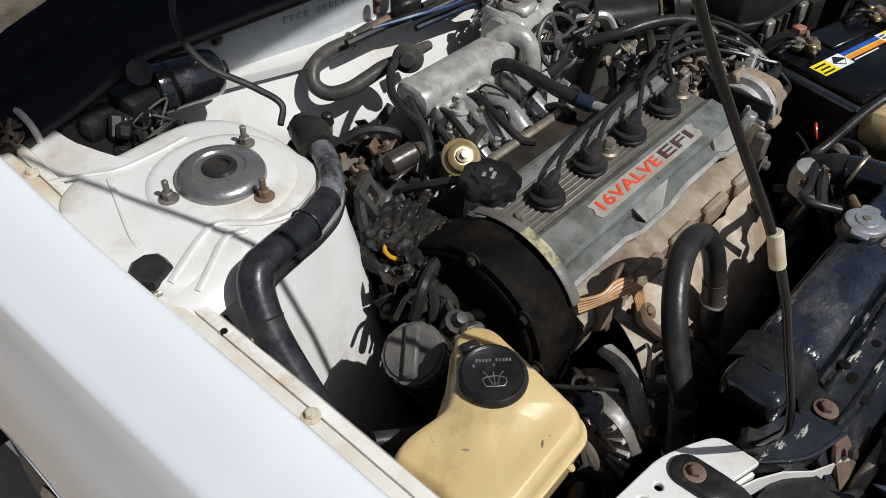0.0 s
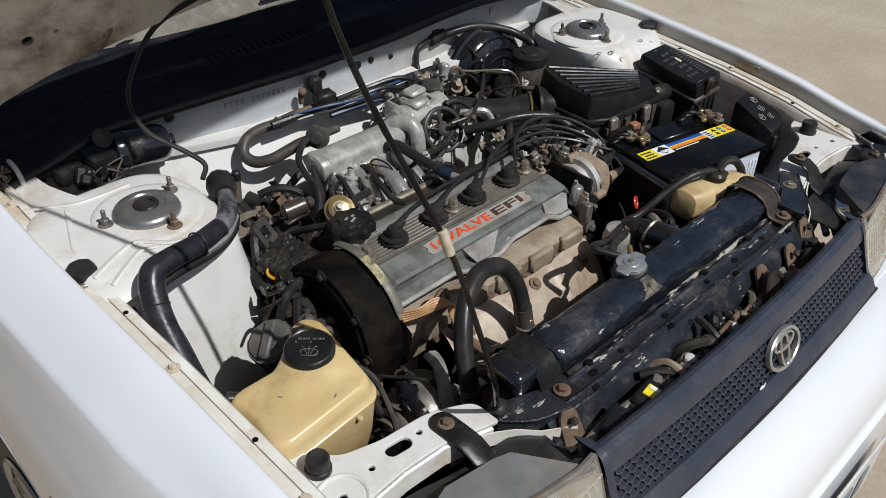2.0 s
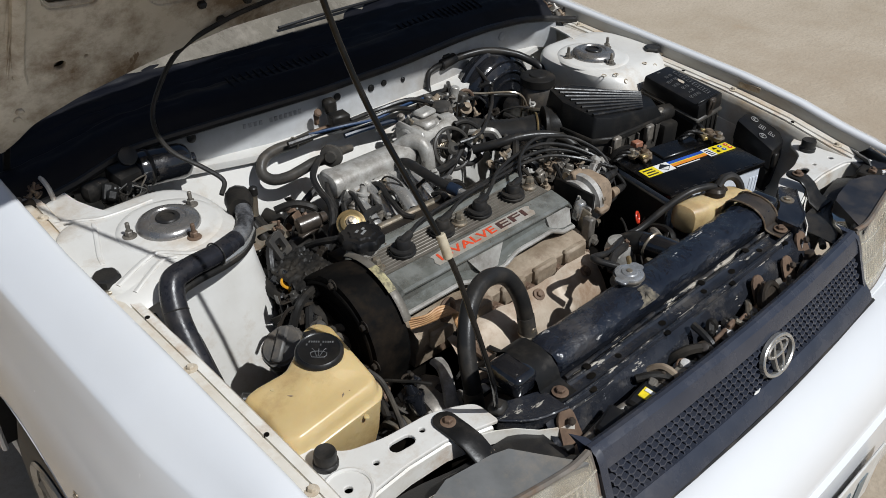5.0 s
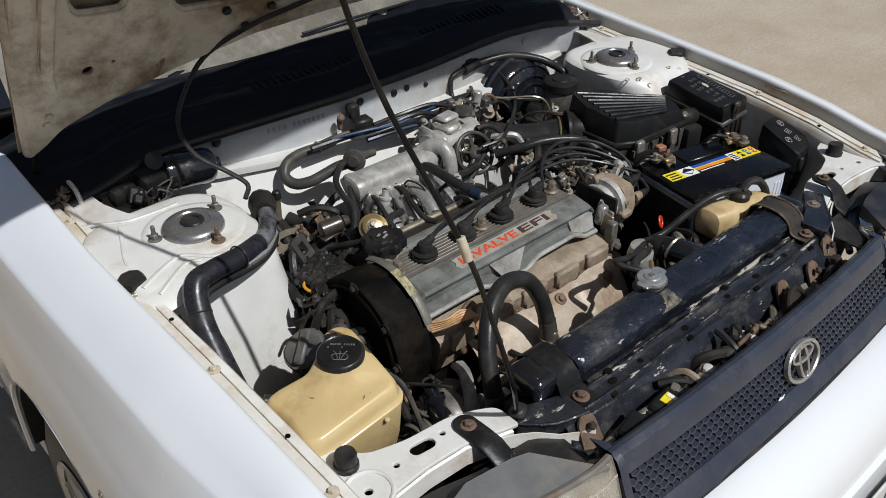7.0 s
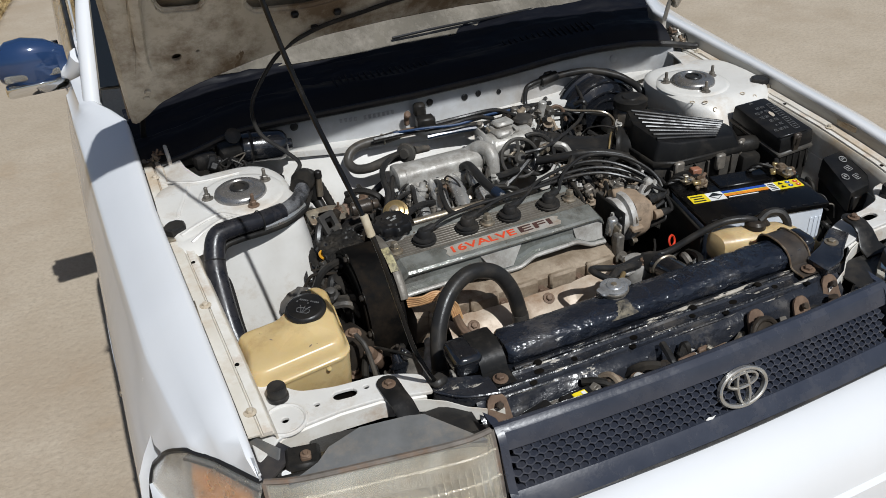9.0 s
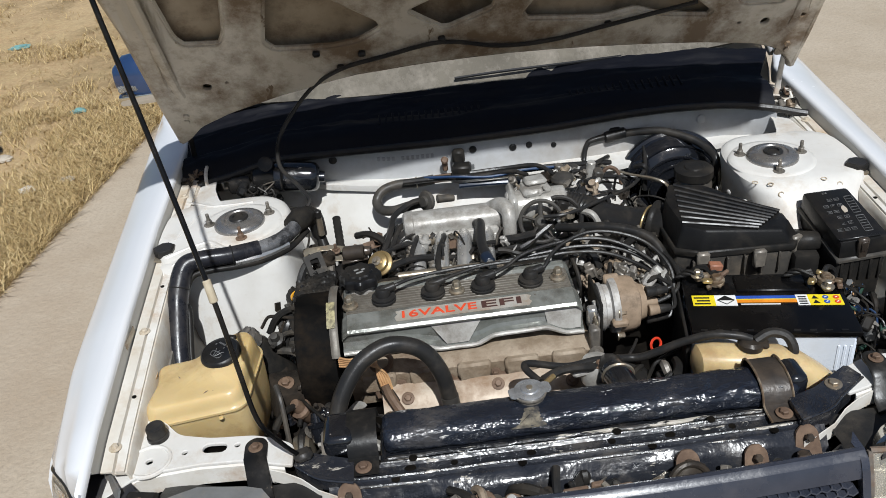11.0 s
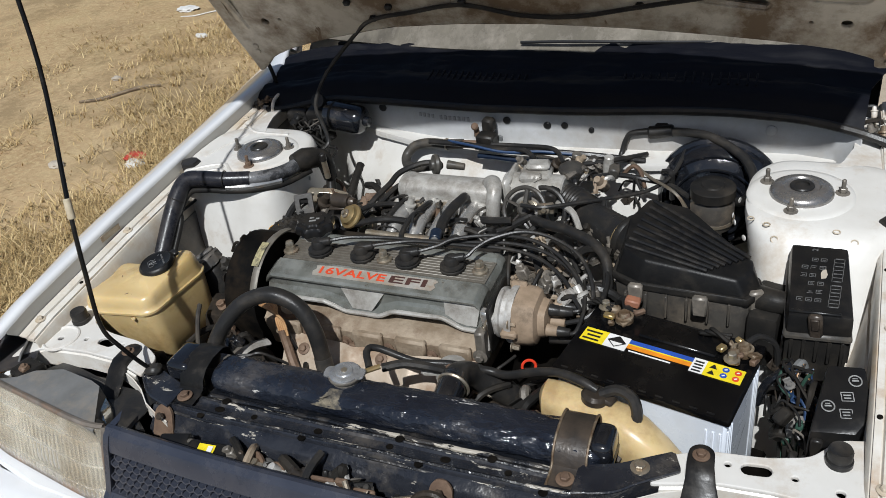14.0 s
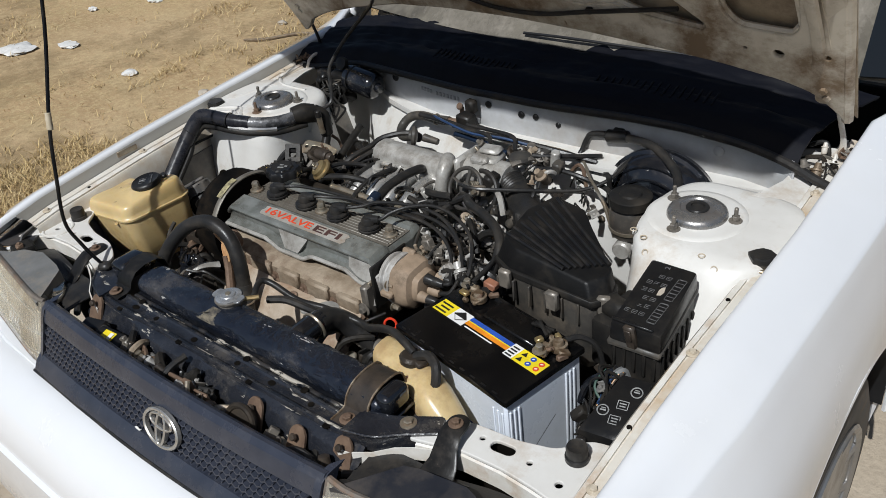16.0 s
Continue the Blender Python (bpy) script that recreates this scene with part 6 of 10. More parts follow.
def latch_clutter():
    """Latch, clips and pipes in the gap between cross member and grille."""
    t = thing("hood_latch", (0.02, -0.665, 0.70), "rusty hood latch with springs on the cross member", "latch")
    bm = B()
    for x, w, z, d in ((-0.015, 0.034, 0.752, 0.006), (0.014, 0.018, 0.757, 0.008), (0.045, 0.030, 0.748, 0.006)):
        box(bm, (x, -0.664, z - 0.012), (w, d, 0.040), (8, 0, 4), 0.002)
    part("plate", bm, rust, t, "rusty latch plate")
    bm = B()
    tube(bm, [(0.05 + 0.004 * math.cos(i), -0.672 + 0.004 * math.sin(i), 0.740 + 0.0016 * i) for i in range(14)], 0.0013, 5, 3)
    part("spring", bm, steel, t)
    bm = B()
    tube(bm, [(0.02, -0.668, 0.765), (0.035, -0.685, 0.752), (0.03, -0.690, 0.735)], 0.004, 8, 4)
    part("hook", bm, steel, t)
    p = thing("coolant_pipe", (-0.2, -0.67, 0.73), "grey refrigerant pipe with fittings behind the grille", "pipe")
    bm = B()
    tube(bm, [(-0.318, -0.648, 0.712), (-0.30, -0.650, 0.730), (-0.26, -0.652, 0.743), (-0.215, -0.660, 0.752), (-0.15, -0.664, 0.742), (-0.09, -0.66, 0.735)], 0.007, 10, 5)
    part("pipe", bm, dull_seam, p)
    for x, y, z in ((-0.132, -0.664, 0.744), (-0.115, -0.666, 0.740)):
        bm = B()
        cyl(bm, (x - 0.008, y, z), (x + 0.010, y, z), 0.012, 0.012, 6, 0.002)
        part("fitting", bm, steel, p)
    bm = B()
    box(bm, (-0.200, -0.668, 0.748), (0.060, 0.034, 0.024), (8, 8, 10), 0.004)
    box(bm, (-0.262, -0.660, 0.746), (0.050, 0.026, 0.020), (8, 0, 14), 0.004)
    sn = solo("connector_box", bm, black_plastic, "black plug box with a small yellow label", "connector")
    bm = B()
    box(bm, (-0.198, -0.6690, 0.7612), (0.024, 0.017, 0.0014), (8, 8, 10), 0)
    part("label", bm, lab_yellow, sn, "small yellow label")
    bm = B()
    box(bm, (-0.192, -0.6690, 0.7618), (0.007, 0.013, 0.001), (8, 8, 10), 0)
    part("label_stripe", bm, lab_white, sn)
    bm = B()
    tube(bm, [(-0.245, -0.662, 0.742), (-0.225, -0.668, 0.748), (-0.205, -0.672, 0.752)], [0.012, 0.014, 0.010], 8, 6, rib=0.002)
    part("cable_boot", bm, rubber, sn)
    h = thing("horn", (0.14, -0.69, 0.70), "dark round horn behind the grille", "horn")
    bm = B()
    torus(bm, (0.135, -0.668, 0.742), 0.026, 0.005, (0.1, -1, 0.5), 24, 8)
    lathe(bm, [(0.024, -0.012), (0.024, 0), (0.010, 0.005), (0, 0.006)], Matrix.Translation((0.135, -0.668, 0.742)) @ Vector((0.1, -1, 0.5)).to_track_quat("Z", "Y").to_matrix().to_4x4(), 22)
    part("body", bm, greasy, h)
    random.seed(11)
    g = ("loose clips in the nose",)
    for i in range(8):
        x = -0.28 + 0.075 * i + random.uniform(-0.01, 0.01)
        bm = B()
        k = i % 4
        y, z = -0.668 + random.uniform(-0.006, 0.006), 0.722 + random.uniform(-0.012, 0.012)
        if k == 0:
            box(bm, (x, y, z), (0.018, 0.012, 0.026), (random.uniform(-30, 30), random.uniform(-30, 30), random.uniform(0, 90)), 0.002)
            solo("bracket_tab", bm, rust, "small rusty metal tab on the cross member", "bracket", g[0])
        elif k == 1:
            tube(bm, [(x, y, z - 0.02), (x + 0.010, y - 0.006, z), (x + 0.025, y - 0.01, z + 0.004), (x + 0.03, y, z - 0.012)], 0.003, 6, 4)
            solo("wire_clip", bm, dusty_black, "black wire clip behind the grille", "clip", g[0])
        elif k == 2:
            hexbolt(bm, (x, y - 0.008, z), (random.uniform(-0.3, 0.3), -0.8, 0.6), 0.006, 0.006)
            box(bm, (x, y, z - 0.004), (0.022, 0.014, 0.018), (20, 0, 10), 0.003)
            solo("bolt_bracket", bm, greasy, "greasy bracket with a bolt", "bracket", g[0])
        else:
            tube(bm, [(x - 0.015, y, z), (x, y - 0.008, z + 0.008), (x + 0.02, y, z - 0.004)], 0.005, 7, 4)
            solo("hose_stub", bm, rubber, "short black hose behind the grille", "hose", g[0])
    for s in (-1, 1):
        bm = B()
        tube(bm, [(s * 0.33, -0.655, 0.745), (s * 0.38, -0.625, 0.745), (s * 0.46, -0.592, 0.748), (s * 0.55, -0.582, 0.748), (s * 0.62, -0.60, 0.748)], 0.006, 8, 6)
        solo("lamp_cable", bm, rubber, "black cable behind the headlamp", "cable", "lamp cables")


latch_clutter()


def prop_rod():
    t = thing("hood_prop_rod", (-0.39, -0.57, 0.78), "thin black hood prop rod with a tan grip sleeve", "prop rod")
    a, c = Vector((-0.411, -0.584, 0.872)), Vector((-0.438, -0.533, 1.039))
    d = (Vector((-0.487, -0.45, 1.297)) - c)
    end = hood_pt(-0.56, 0.76, 0.0)
    bm = B()
    tube(bm, [(-0.368, -0.560, 0.777), (-0.378, -0.565, 0.784), (-0.396, -0.578, 0.828), (-0.411, -0.584, 0.872), (-0.423, -0.563, 0.950), c, Vector((-0.483, -0.450, 1.219)), Vector((-0.52, -0.40, 1.42)), end], 0.0034, 10, 6)
    part("rod", bm, rod_black, t, "black painted steel rod")
    bm = B()
    u = (c - a).normalized()
    cyl(bm, c - u * 0.014, c + u * 0.016, 0.0056, 0.0053, 12, 0.001)
    part("grip_sleeve", bm, paper, t, "tan plastic sleeve")
    bm = B()
    box(bm, (-0.370, -0.561, 0.776), (0.026, 0.022, 0.014), (0, 0, 20), 0.005)
    part("pivot_bush", bm, rubber, t)


prop_rod()

# ---- engine ----
def build_engine():
    e = thing("engine", (-0.12, -0.22, 0.38), "transverse petrol engine with a grey alloy valve cover", "engine")
    # block, near-black for the shade round it, and cylinder head
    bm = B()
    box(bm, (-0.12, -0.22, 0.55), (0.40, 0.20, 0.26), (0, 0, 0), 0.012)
    part("block", bm, shade_void, e, "oily engine block blackened for bay shade")
    bm = B()
    prof = [(-0.13, 0.732), (-0.326, 0.732), (-0.338, 0.729), (-0.350, 0.722), (-0.350, 0.705), (-0.345, 0.690), (-0.34, 0.66), (-0.13, 0.66)]
    loft(bm, [[Vector((x, y, z)) for y, z in prof] for x in (-0.318, -0.2, -0.05, 0.082)])
    hd = part("cylinder_head", bm, head_cast, e, "dusty tan cast cylinder head")
    for i in range(5):                                     # cast bosses along the exhaust side
        bm = B()
        x = -0.27 + 0.078 * i
        box(bm, (x, -0.352, 0.712), (0.055, 0.014, 0.034), (0, 0, 0), 0.004)
        part("boss", bm, head_cast, hd)
        bm = B()
        hexbolt(bm, (x + 0.034, -0.351, 0.700), (0, -1, 0.15), 0.006, 0.006)
        part("bolt", bm, rust, hd)
    # valve cover
    vc = B()
    cross = [(-0.176, 0.745), (-0.177, 0.775), (-0.178, 0.789), (-0.181, 0.7945), (-0.187, 0.7965), (-0.197, 0.795), (-0.203, 0.7905), (-0.262, 0.7895), (-0.266, 0.793), (-0.272, 0.797),
             (-0.281, 0.7957), (-0.300, 0.7926), (-0.3090, 0.7908), (-0.3128, 0.7872), (-0.3120, 0.7835), (-0.3062, 0.7805)]
    lipz = [(-0.323, 0.756), (-0.205, 0.757), (-0.165, 0.743), (-0.105, 0.743), (-0.072, 0.757), (0.012, 0.759), (0.045, 0.744), (0.075, 0.742)]
    xs = [-0.323, -0.321, -0.312, -0.28, -0.235, -0.215, -0.195, -0.155, -0.115, -0.095, -0.075, -0.03, 0.0, 0.018, 0.035, 0.065, 0.073, 0.075]
    rows = []
    for x in xs:
        e0 = min(1, (min(x + 0.323, 0.075 - x)) / 0.010)
        dz = -0.012 * (1 - e0) ** 2
        lz = table(x, lipz)
        r = [Vector((x, y, z + (dz if k > 1 else 0))) for k, (y, z) in enumerate(cross)]
        r += [Vector((x, -0.3065, lz + 0.010)), Vector((x, -0.310, lz + 0.004)), Vector((x, -0.320, lz + 0.002)), Vector((x, -0.323, lz - 0.005)), Vector((x, -0.318, lz - 0.009)), Vector((x, -0.305, lz - 0.009)), Vector((x, -0.18, 0.735))]
        rows.append(r)
    loft(vc, rows)
    cover = part("valve_cover", vc, valve_alloy, e, "grey alloy valve cover with a wavy lower flange", 24)
    bm = B()                                               # rounded bead along the wavy flange, lighter to paint its highlight
    tube(bm, [(x, -0.3215, table(x, lipz) - 0.002) for x in (-0.322, -0.28, -0.24, -0.215, -0.205, -0.185, -0.165, -0.135, -0.105, -0.088, -0.072, -0.03, -0.005, 0.012, 0.028, 0.045, 0.06, 0.074)], 0.0040, 8, 3)
    part("flange_bead", bm, alloy, cover, "flange edge in lighter alloy for its highlight")
    for xa, w1, w2 in ((-0.135, 0.042, 0.018), (0.043, 0.031, 0.026)):
        bm = B()                                           # raised wedge on the recessed face
        q = [(xa - w1, -0.3068, 0.7800), (xa + w1, -0.3068, 0.7800), (xa + w2, -0.3195, 0.7475), (xa - w2, -0.3195, 0.7475), (xa - w2, -0.3068, 0.7475), (xa + w2, -0.3068, 0.7475)]
        v = [bm.verts.new(p) for p in q]
        for f in ((0, 1, 2, 3), (0, 3, 4), (1, 5, 2)):
            bm.faces.new([v[k] for k in f])
        bmesh.ops.recalc_face_normals(bm, faces=bm.faces)
        part("facet", bm, alloy, cover, "bright raised facet", 10)
    for i in range(8):                                     # fine ribs along the top strip
        bm = B()
        y = -0.206 - 0.0072 * i
        box(bm, (-0.124, y, 0.7912), (0.375, 0.0030, 0.0030), (0, 0, 0), 0.0008)
        part("rib", bm, valve_top, cover, "stained rib")
    bm = B()
    box(bm, (-0.124, -0.232, 0.7898), (0.382, 0.060, 0.0016), (0, 0, 0), 0)
    part("rib_bed", bm, valve_top, cover)
    # name plate
    ang = 9.6
    M = Matrix.Translation((-0.119, -0.2900, 0.7947)) @ pose(0, 0, 0, ang, 0, 0)
    bm = B()
    random.seed(9)
    jag = [(-0.113 + 0.003 * random.random(), -0.0125), (0.108, -0.0125), (0.113, -0.005), (0.109, 0.002), (0.114, 0.0085), (0.106, 0.0125), (-0.09, 0.0125), (-0.113, 0.010), (-0.110, 0.003), (-0.115, -0.004)]
    prism(bm, jag, 0, 0.0008, M)
    plate_ob = part("name_plate", bm, plate_pale, cover, "worn pale strip with red lettering")
    part("lettering", words("16VALVE", 0.0215, M @ pose(-0.043, 0, 0.0012), red_paint, 0.0006, 0.124), red_paint, cover, "red lettering 16VALVE")
    part("lettering", words("EFI", 0.0215, M @ pose(0.063, 0, 0.0012), dark_red, 0.0006, 0.066), dark_red, cover, "dark lettering EFI")
    for x, y in ((-0.308, -0.243), (-0.125, -0.236), (0.049, -0.234)):
        bm = B()
        lathe(bm, [(0.0135, 0), (0.0135, 0.004), (0.010, 0.006), (0.0085, 0.010), (0.0085, 0.012)], Matrix.Translation((x, y, 0.791)), 20)
        lathe(bm, [(0.0078, 0.012), (0.0078, 0.019), (0.006, 0.0215), (0, 0.022)], Matrix.Translation((x, y, 0.791)), 6)
        part("cap_nut", bm, steel, cover, "weathered dome nut")
    # ignition boots
    for x in (-0.250, -0.166, -0.080, 0.002):
        bm = B()
        o = Matrix.Translation((x, -0.238, 0.7930))
        lathe(bm, [(0.0200, 0), (0.0212, 0.002), (0.0212, 0.0045), (0.0185, 0.006), (0.0205, 0.008), (0.0200, 0.0105), (0.0130, 0.012), (0.0125, 0.0215), (0.0100, 0.0255), (0, 0.0265)], o, 26)
        cyl(bm, (x - 0.004, -0.238, 0.8115), (x + 0.022, -0.231, 0.8165), 0.0088, 0.0066, 14, 0.0015)
        part("plug_boot", bm, rubber, cover, "black rubber spark plug boot")
    # oil filler
    bm = B()
    lathe(bm, [(0.030, -0.045), (0.027, -0.010), (0.026, 0.008), (0.022, 0.010)], Matrix.Translation((-0.288, -0.183, 0.796)), 24)
    part("filler_neck", bm, alloy, cover)
    bm = B()
    lobe = lambda h, k: [Vector((-0.288 + r * k * math.cos(t), -0.183 + r * k * math.sin(t), 0.797 + h)) for r, t in ((0.0345 + 0.0025 * math.cos(8 * 2 * math.pi * i / 64), 2 * math.pi * i / 64) for i in range(64))]
    loft(bm, [lobe(0.008, 1.0), lobe(0.019, 1.0), lobe(0.0235, 0.90), lobe(0.0235, 0.62), lobe(0.0265, 0.56), lobe(0.0265, 0.1)])
    cap = part("oil_cap", bm, black_plastic, cover, "black ridged oil filler cap")
    for i, (dx, dy, w) in enumerate(((-0.006, 0.004, 0.008), (0.006, 0.004, 0.006), (0, -0.005, 0.013))):
        bm = B()
        box(bm, (-0.288 + dx, -0.183 + dy, 0.8238), (w, 0.004, 0.0008), (0, 0, 25), 0)
        part("mark", bm, print_pale, cap)
    bm = B()                                               # lower casting behind the cover
    box(bm, (-0.135, -0.148, 0.752), (0.36, 0.060, 0.022), (0, 0, 0), 0.006, 2)
    part("rear_casting", bm, greasy, e, "oily casting behind the valve cover")
    # timing cover: a big black drum end in front of the head, with a paper sticker on its rim
    TY, TZ, TR = -0.250, 0.715, 0.105
    arc = lambda r, d: (TY + r * math.cos(radians(d)), TZ + r * math.sin(radians(d)))
    side = Matrix(((0, 0, -1, -0.335), (1, 0, 0, 0), (0, 1, 0, 0), (0, 0, 0, 1)))
    bm = B()
    out = [(-0.115, 0.50), (-0.118, 0.735), (-0.150, 0.765)] + [arc(TR - 0.004, d) for d in range(66, 205, 6)] + [(-0.343, 0.62), (-0.32, 0.50)]
    prism(bm, out, 0, 0.062, side, 0.006, 2)
    tcv = part("timing_cover", bm, cover_black, e, "black plastic timing belt cover")
    for r, w in ((0.088, 0.0045), (0.060, 0.004)):         # pressed rings of the cover's face
        bm = B()
        torus(bm, (-0.396, TY, TZ), r, w, (-1, 0, 0), 44, 8)
        part("pressed_ring", bm, cover_black, tcv)
    bm = B()
    lathe(bm, [(0.030, 0), (0.030, 0.010), (0.022, 0.014), (0.010, 0.014), (0.009, 0.020), (0, 0.020)], at(-0.396, TY, TZ, 0, -90, 0), 26)
    part("hub", bm, greasy, tcv)
    for d in (92, 140, 178):
        bm = B()
        hexbolt(bm, (-0.397, *arc(0.097, d)), (-1, 0, 0), 0.0055, 0.006)
        part("bolt", bm, greasy, tcv)
    bm = B()                                               # alloy rim between cover and head
    sheet(bm, lambda u, v: Vector((lerp(-0.326, -0.340, v), *arc(TR + 0.0035 - 0.002 * abs(2 * v - 1) ** 3, lerp(64, 152, u)))), 40, 6, 0.004)
    part("rim", bm, valve_top, tcv, "stained alloy rim", 60)
    bm = B()
    sheet(bm, lambda u, v: Vector((lerp(-0.329, -0.343, v), *arc(TR + 0.0058, lerp(100, 126, u)))), 10, 1, 0.0012)
    part("sticker", bm, sticker_paper, tcv, "faded paper sticker")
    bm = B()                                               # crumbling foam along the rear of the cover
    sheet(bm, lambda u, v: Vector((lerp(-0.340, -0.415, v), lerp(-0.09, -0.212, u), 0.772 + 0.012 * u + 0.007 * noise.noise((u * 16, v * 9, 0)) + 0.005 * noise.noise((u * 40, v * 22, 3)) - 0.016 * max(0, v - 0.6))), 44, 22, 0.008)
    part("foam_strip", bm, dusty_black, tcv, "crumbling black foam strip", 60)
    # lifting eye and front bracket
    bm = B()
    torus(bm, (-0.262, -0.352, 0.752), 0.016, 0.0045, (0.2, -1, 0.1), 20, 8)
    part("lifting_eye", bm, rust, e)
    # heat shield over the manifold
    bm = B()

    def hs(u, v):
        x = lerp(-0.268, 0.075, u)
        a = v * 1.5
        y = -0.352 - 0.085 * math.sin(a) - 0.012 * math.sin(u * math.pi)
        z = 0.706 - 0.135 * (1 - math.cos(a)) - 0.03 * v - 0.02 * (1 - math.sin(math.pi * min(1, u * 1.15))) * v
        rib = 0.006 * math.exp(-((u - 0.38) / 0.03) ** 2) + 0.006 * math.exp(-((u - 0.70) / 0.03) ** 2)
        dent = 0.003 * noise.noise((u * 9, v * 5, 3))
        return Vector((x, y - rib - dent, z + rib * 0.4))
    sheet(bm, hs, 48, 18, 0.002)
    hsob = part("heat_shield", bm, shield, e, "tan scorched exhaust heat shield", 60)
    for u, v in ((0.12, 0.18), (0.55, 0.12), (0.90, 0.2), (0.30, 0.75), (0.8, 0.8)):
        bm = B()
        p = hs(u, v)
        hexbolt(bm, p + Vector((0, -0.001, 0.001)), (0, -0.6, 0.8), 0.006, 0.005)
        part("bolt", bm, rust, hsob)
    bm = B()                                               # flange between head and shield
    box(bm, (-0.10, -0.352, 0.690), (0.36, 0.012, 0.020), (0, 0, 0), 0.003)
    part("manifold_flange", bm, rust, e, "rusty manifold flange")
    # machinery below, its shade put into the colour
    bm = B()
    box(bm, (-0.05, -0.42, 0.47), (0.34, 0.16, 0.14), (0, 0, 0), 0.03, 2)
    part("lower_manifold", bm, shade_void, e)
    return e


engine = build_engine()


def build_distributor():
    d = thing("distributor", (0.14, -0.31, 0.72), "dusty alloy distributor with a black cap", "distributor")
    ax = lambda x: (x, -0.308, 0.770)
    bm = B()
    box(bm, (0.089, -0.318, 0.766), (0.018, 0.016, 0.040), (10, 0, 0), 0.003)
    part("sensor_block", bm, alloy_light, d, "bright square sensor block")
    M = at(0.100, -0.293, 0.764, 0, 90, 0)
    bm = B()
    lathe(bm, [(0.026, 0), (0.040, 0.004), (0.041, 0.010), (0.037, 0.012), (0.037, 0.020), (0.046, 0.022), (0.0475, 0.028), (0.047, 0.033)], M, 30)
    part("housing", bm, chalky_alloy, d, "whitish corroded housing")
    bm = B()
    n = 36
    squared = lambda q: math.copysign(abs(q) ** 0.72, q)
    capring = lambda h, k: [M @ Vector((0.043 * k * (1 + 0.04 * (1 if (i // 3) % 2 else 0)) * squared(math.cos(2 * math.pi * i / n)), 0.043 * k * (1 + 0.04 * (1 if (i // 3) % 2 else 0)) * squared(math.sin(2 * math.pi * i / n)), h)) for i in range(n)]
    loft(bm, [capring(0.033, 0.99), capring(0.036, 1.0), capring(0.058, 0.96), capring(0.066, 0.88), capring(0.070, 0.66), capring(0.080, 0.60), capring(0.083, 0.3)])
    part("cap", bm, dusty_brown, d, "dusty brown distributor cap")
    for a2 in (35, 155, 275):                              # clips and lugs round the rim
        bm = B()
        ca, sa = math.cos(radians(a2)), math.sin(radians(a2))
        box(bm, (0.045 * ca, 0.045 * sa, 0.030), (0.016, 0.012, 0.026), (0, 0, a2), 0.003)
        bmesh.ops.transform(bm, matrix=M, verts=bm.verts)
        part("lug", bm, dusty_brown, d)
    bm = B()                                               # black plate behind the housing with an alloy stay
    box(bm, (0.099, -0.296, 0.760), (0.005, 0.092, 0.086), (0, 0, 0), 0.010)
    part("mount_plate", bm, dusty_black, d, "black mounting plate")
    for ya, yb in ((-0.340, -0.312), (-0.292, -0.312)):
        bm = B()
        tube(bm, [(0.094, ya, 0.722), (0.094, yb, 0.790)], 0.0040, 6, 2, 0.6)
        part("stay", bm, alloy, d)
    for k in range(3):                                     # stepped backplate with slots
        bm = B()
        box(bm, (0.091 + 0.006 * k, -0.330 + 0.004 * k, 0.742 + 0.012 * k), (0.005, 0.022, 0.060 - 0.012 * k), (8, 0, 0), 0.002)
        part("backplate", bm, chalky_alloy if k else steel, d)
    for i in range(5):
        a = 2 * math.pi * i / 5 + 0.5
        r = 0.026 if i < 4 else 0.0
        bm = B()
        cyl(bm, (0.183, -0.291 + r * math.cos(a), 0.758 + r * math.sin(a)), (0.205, -0.291 + r * math.cos(a), 0.758 + r * math.sin(a)), 0.010, 0.0075, 12, 0.001)
        part("tower", bm, rubber if i % 2 else dusty_brown, d)
    for k, (y, z) in enumerate(((-0.333, 0.776), (-0.253, 0.791), (-0.328, 0.726))):
        bm = B()
        hexbolt(bm, (0.128, y, z), (1, 0, 0), 0.005, 0.012)
        part("screw", bm, steel, d)
    return d


build_distributor()


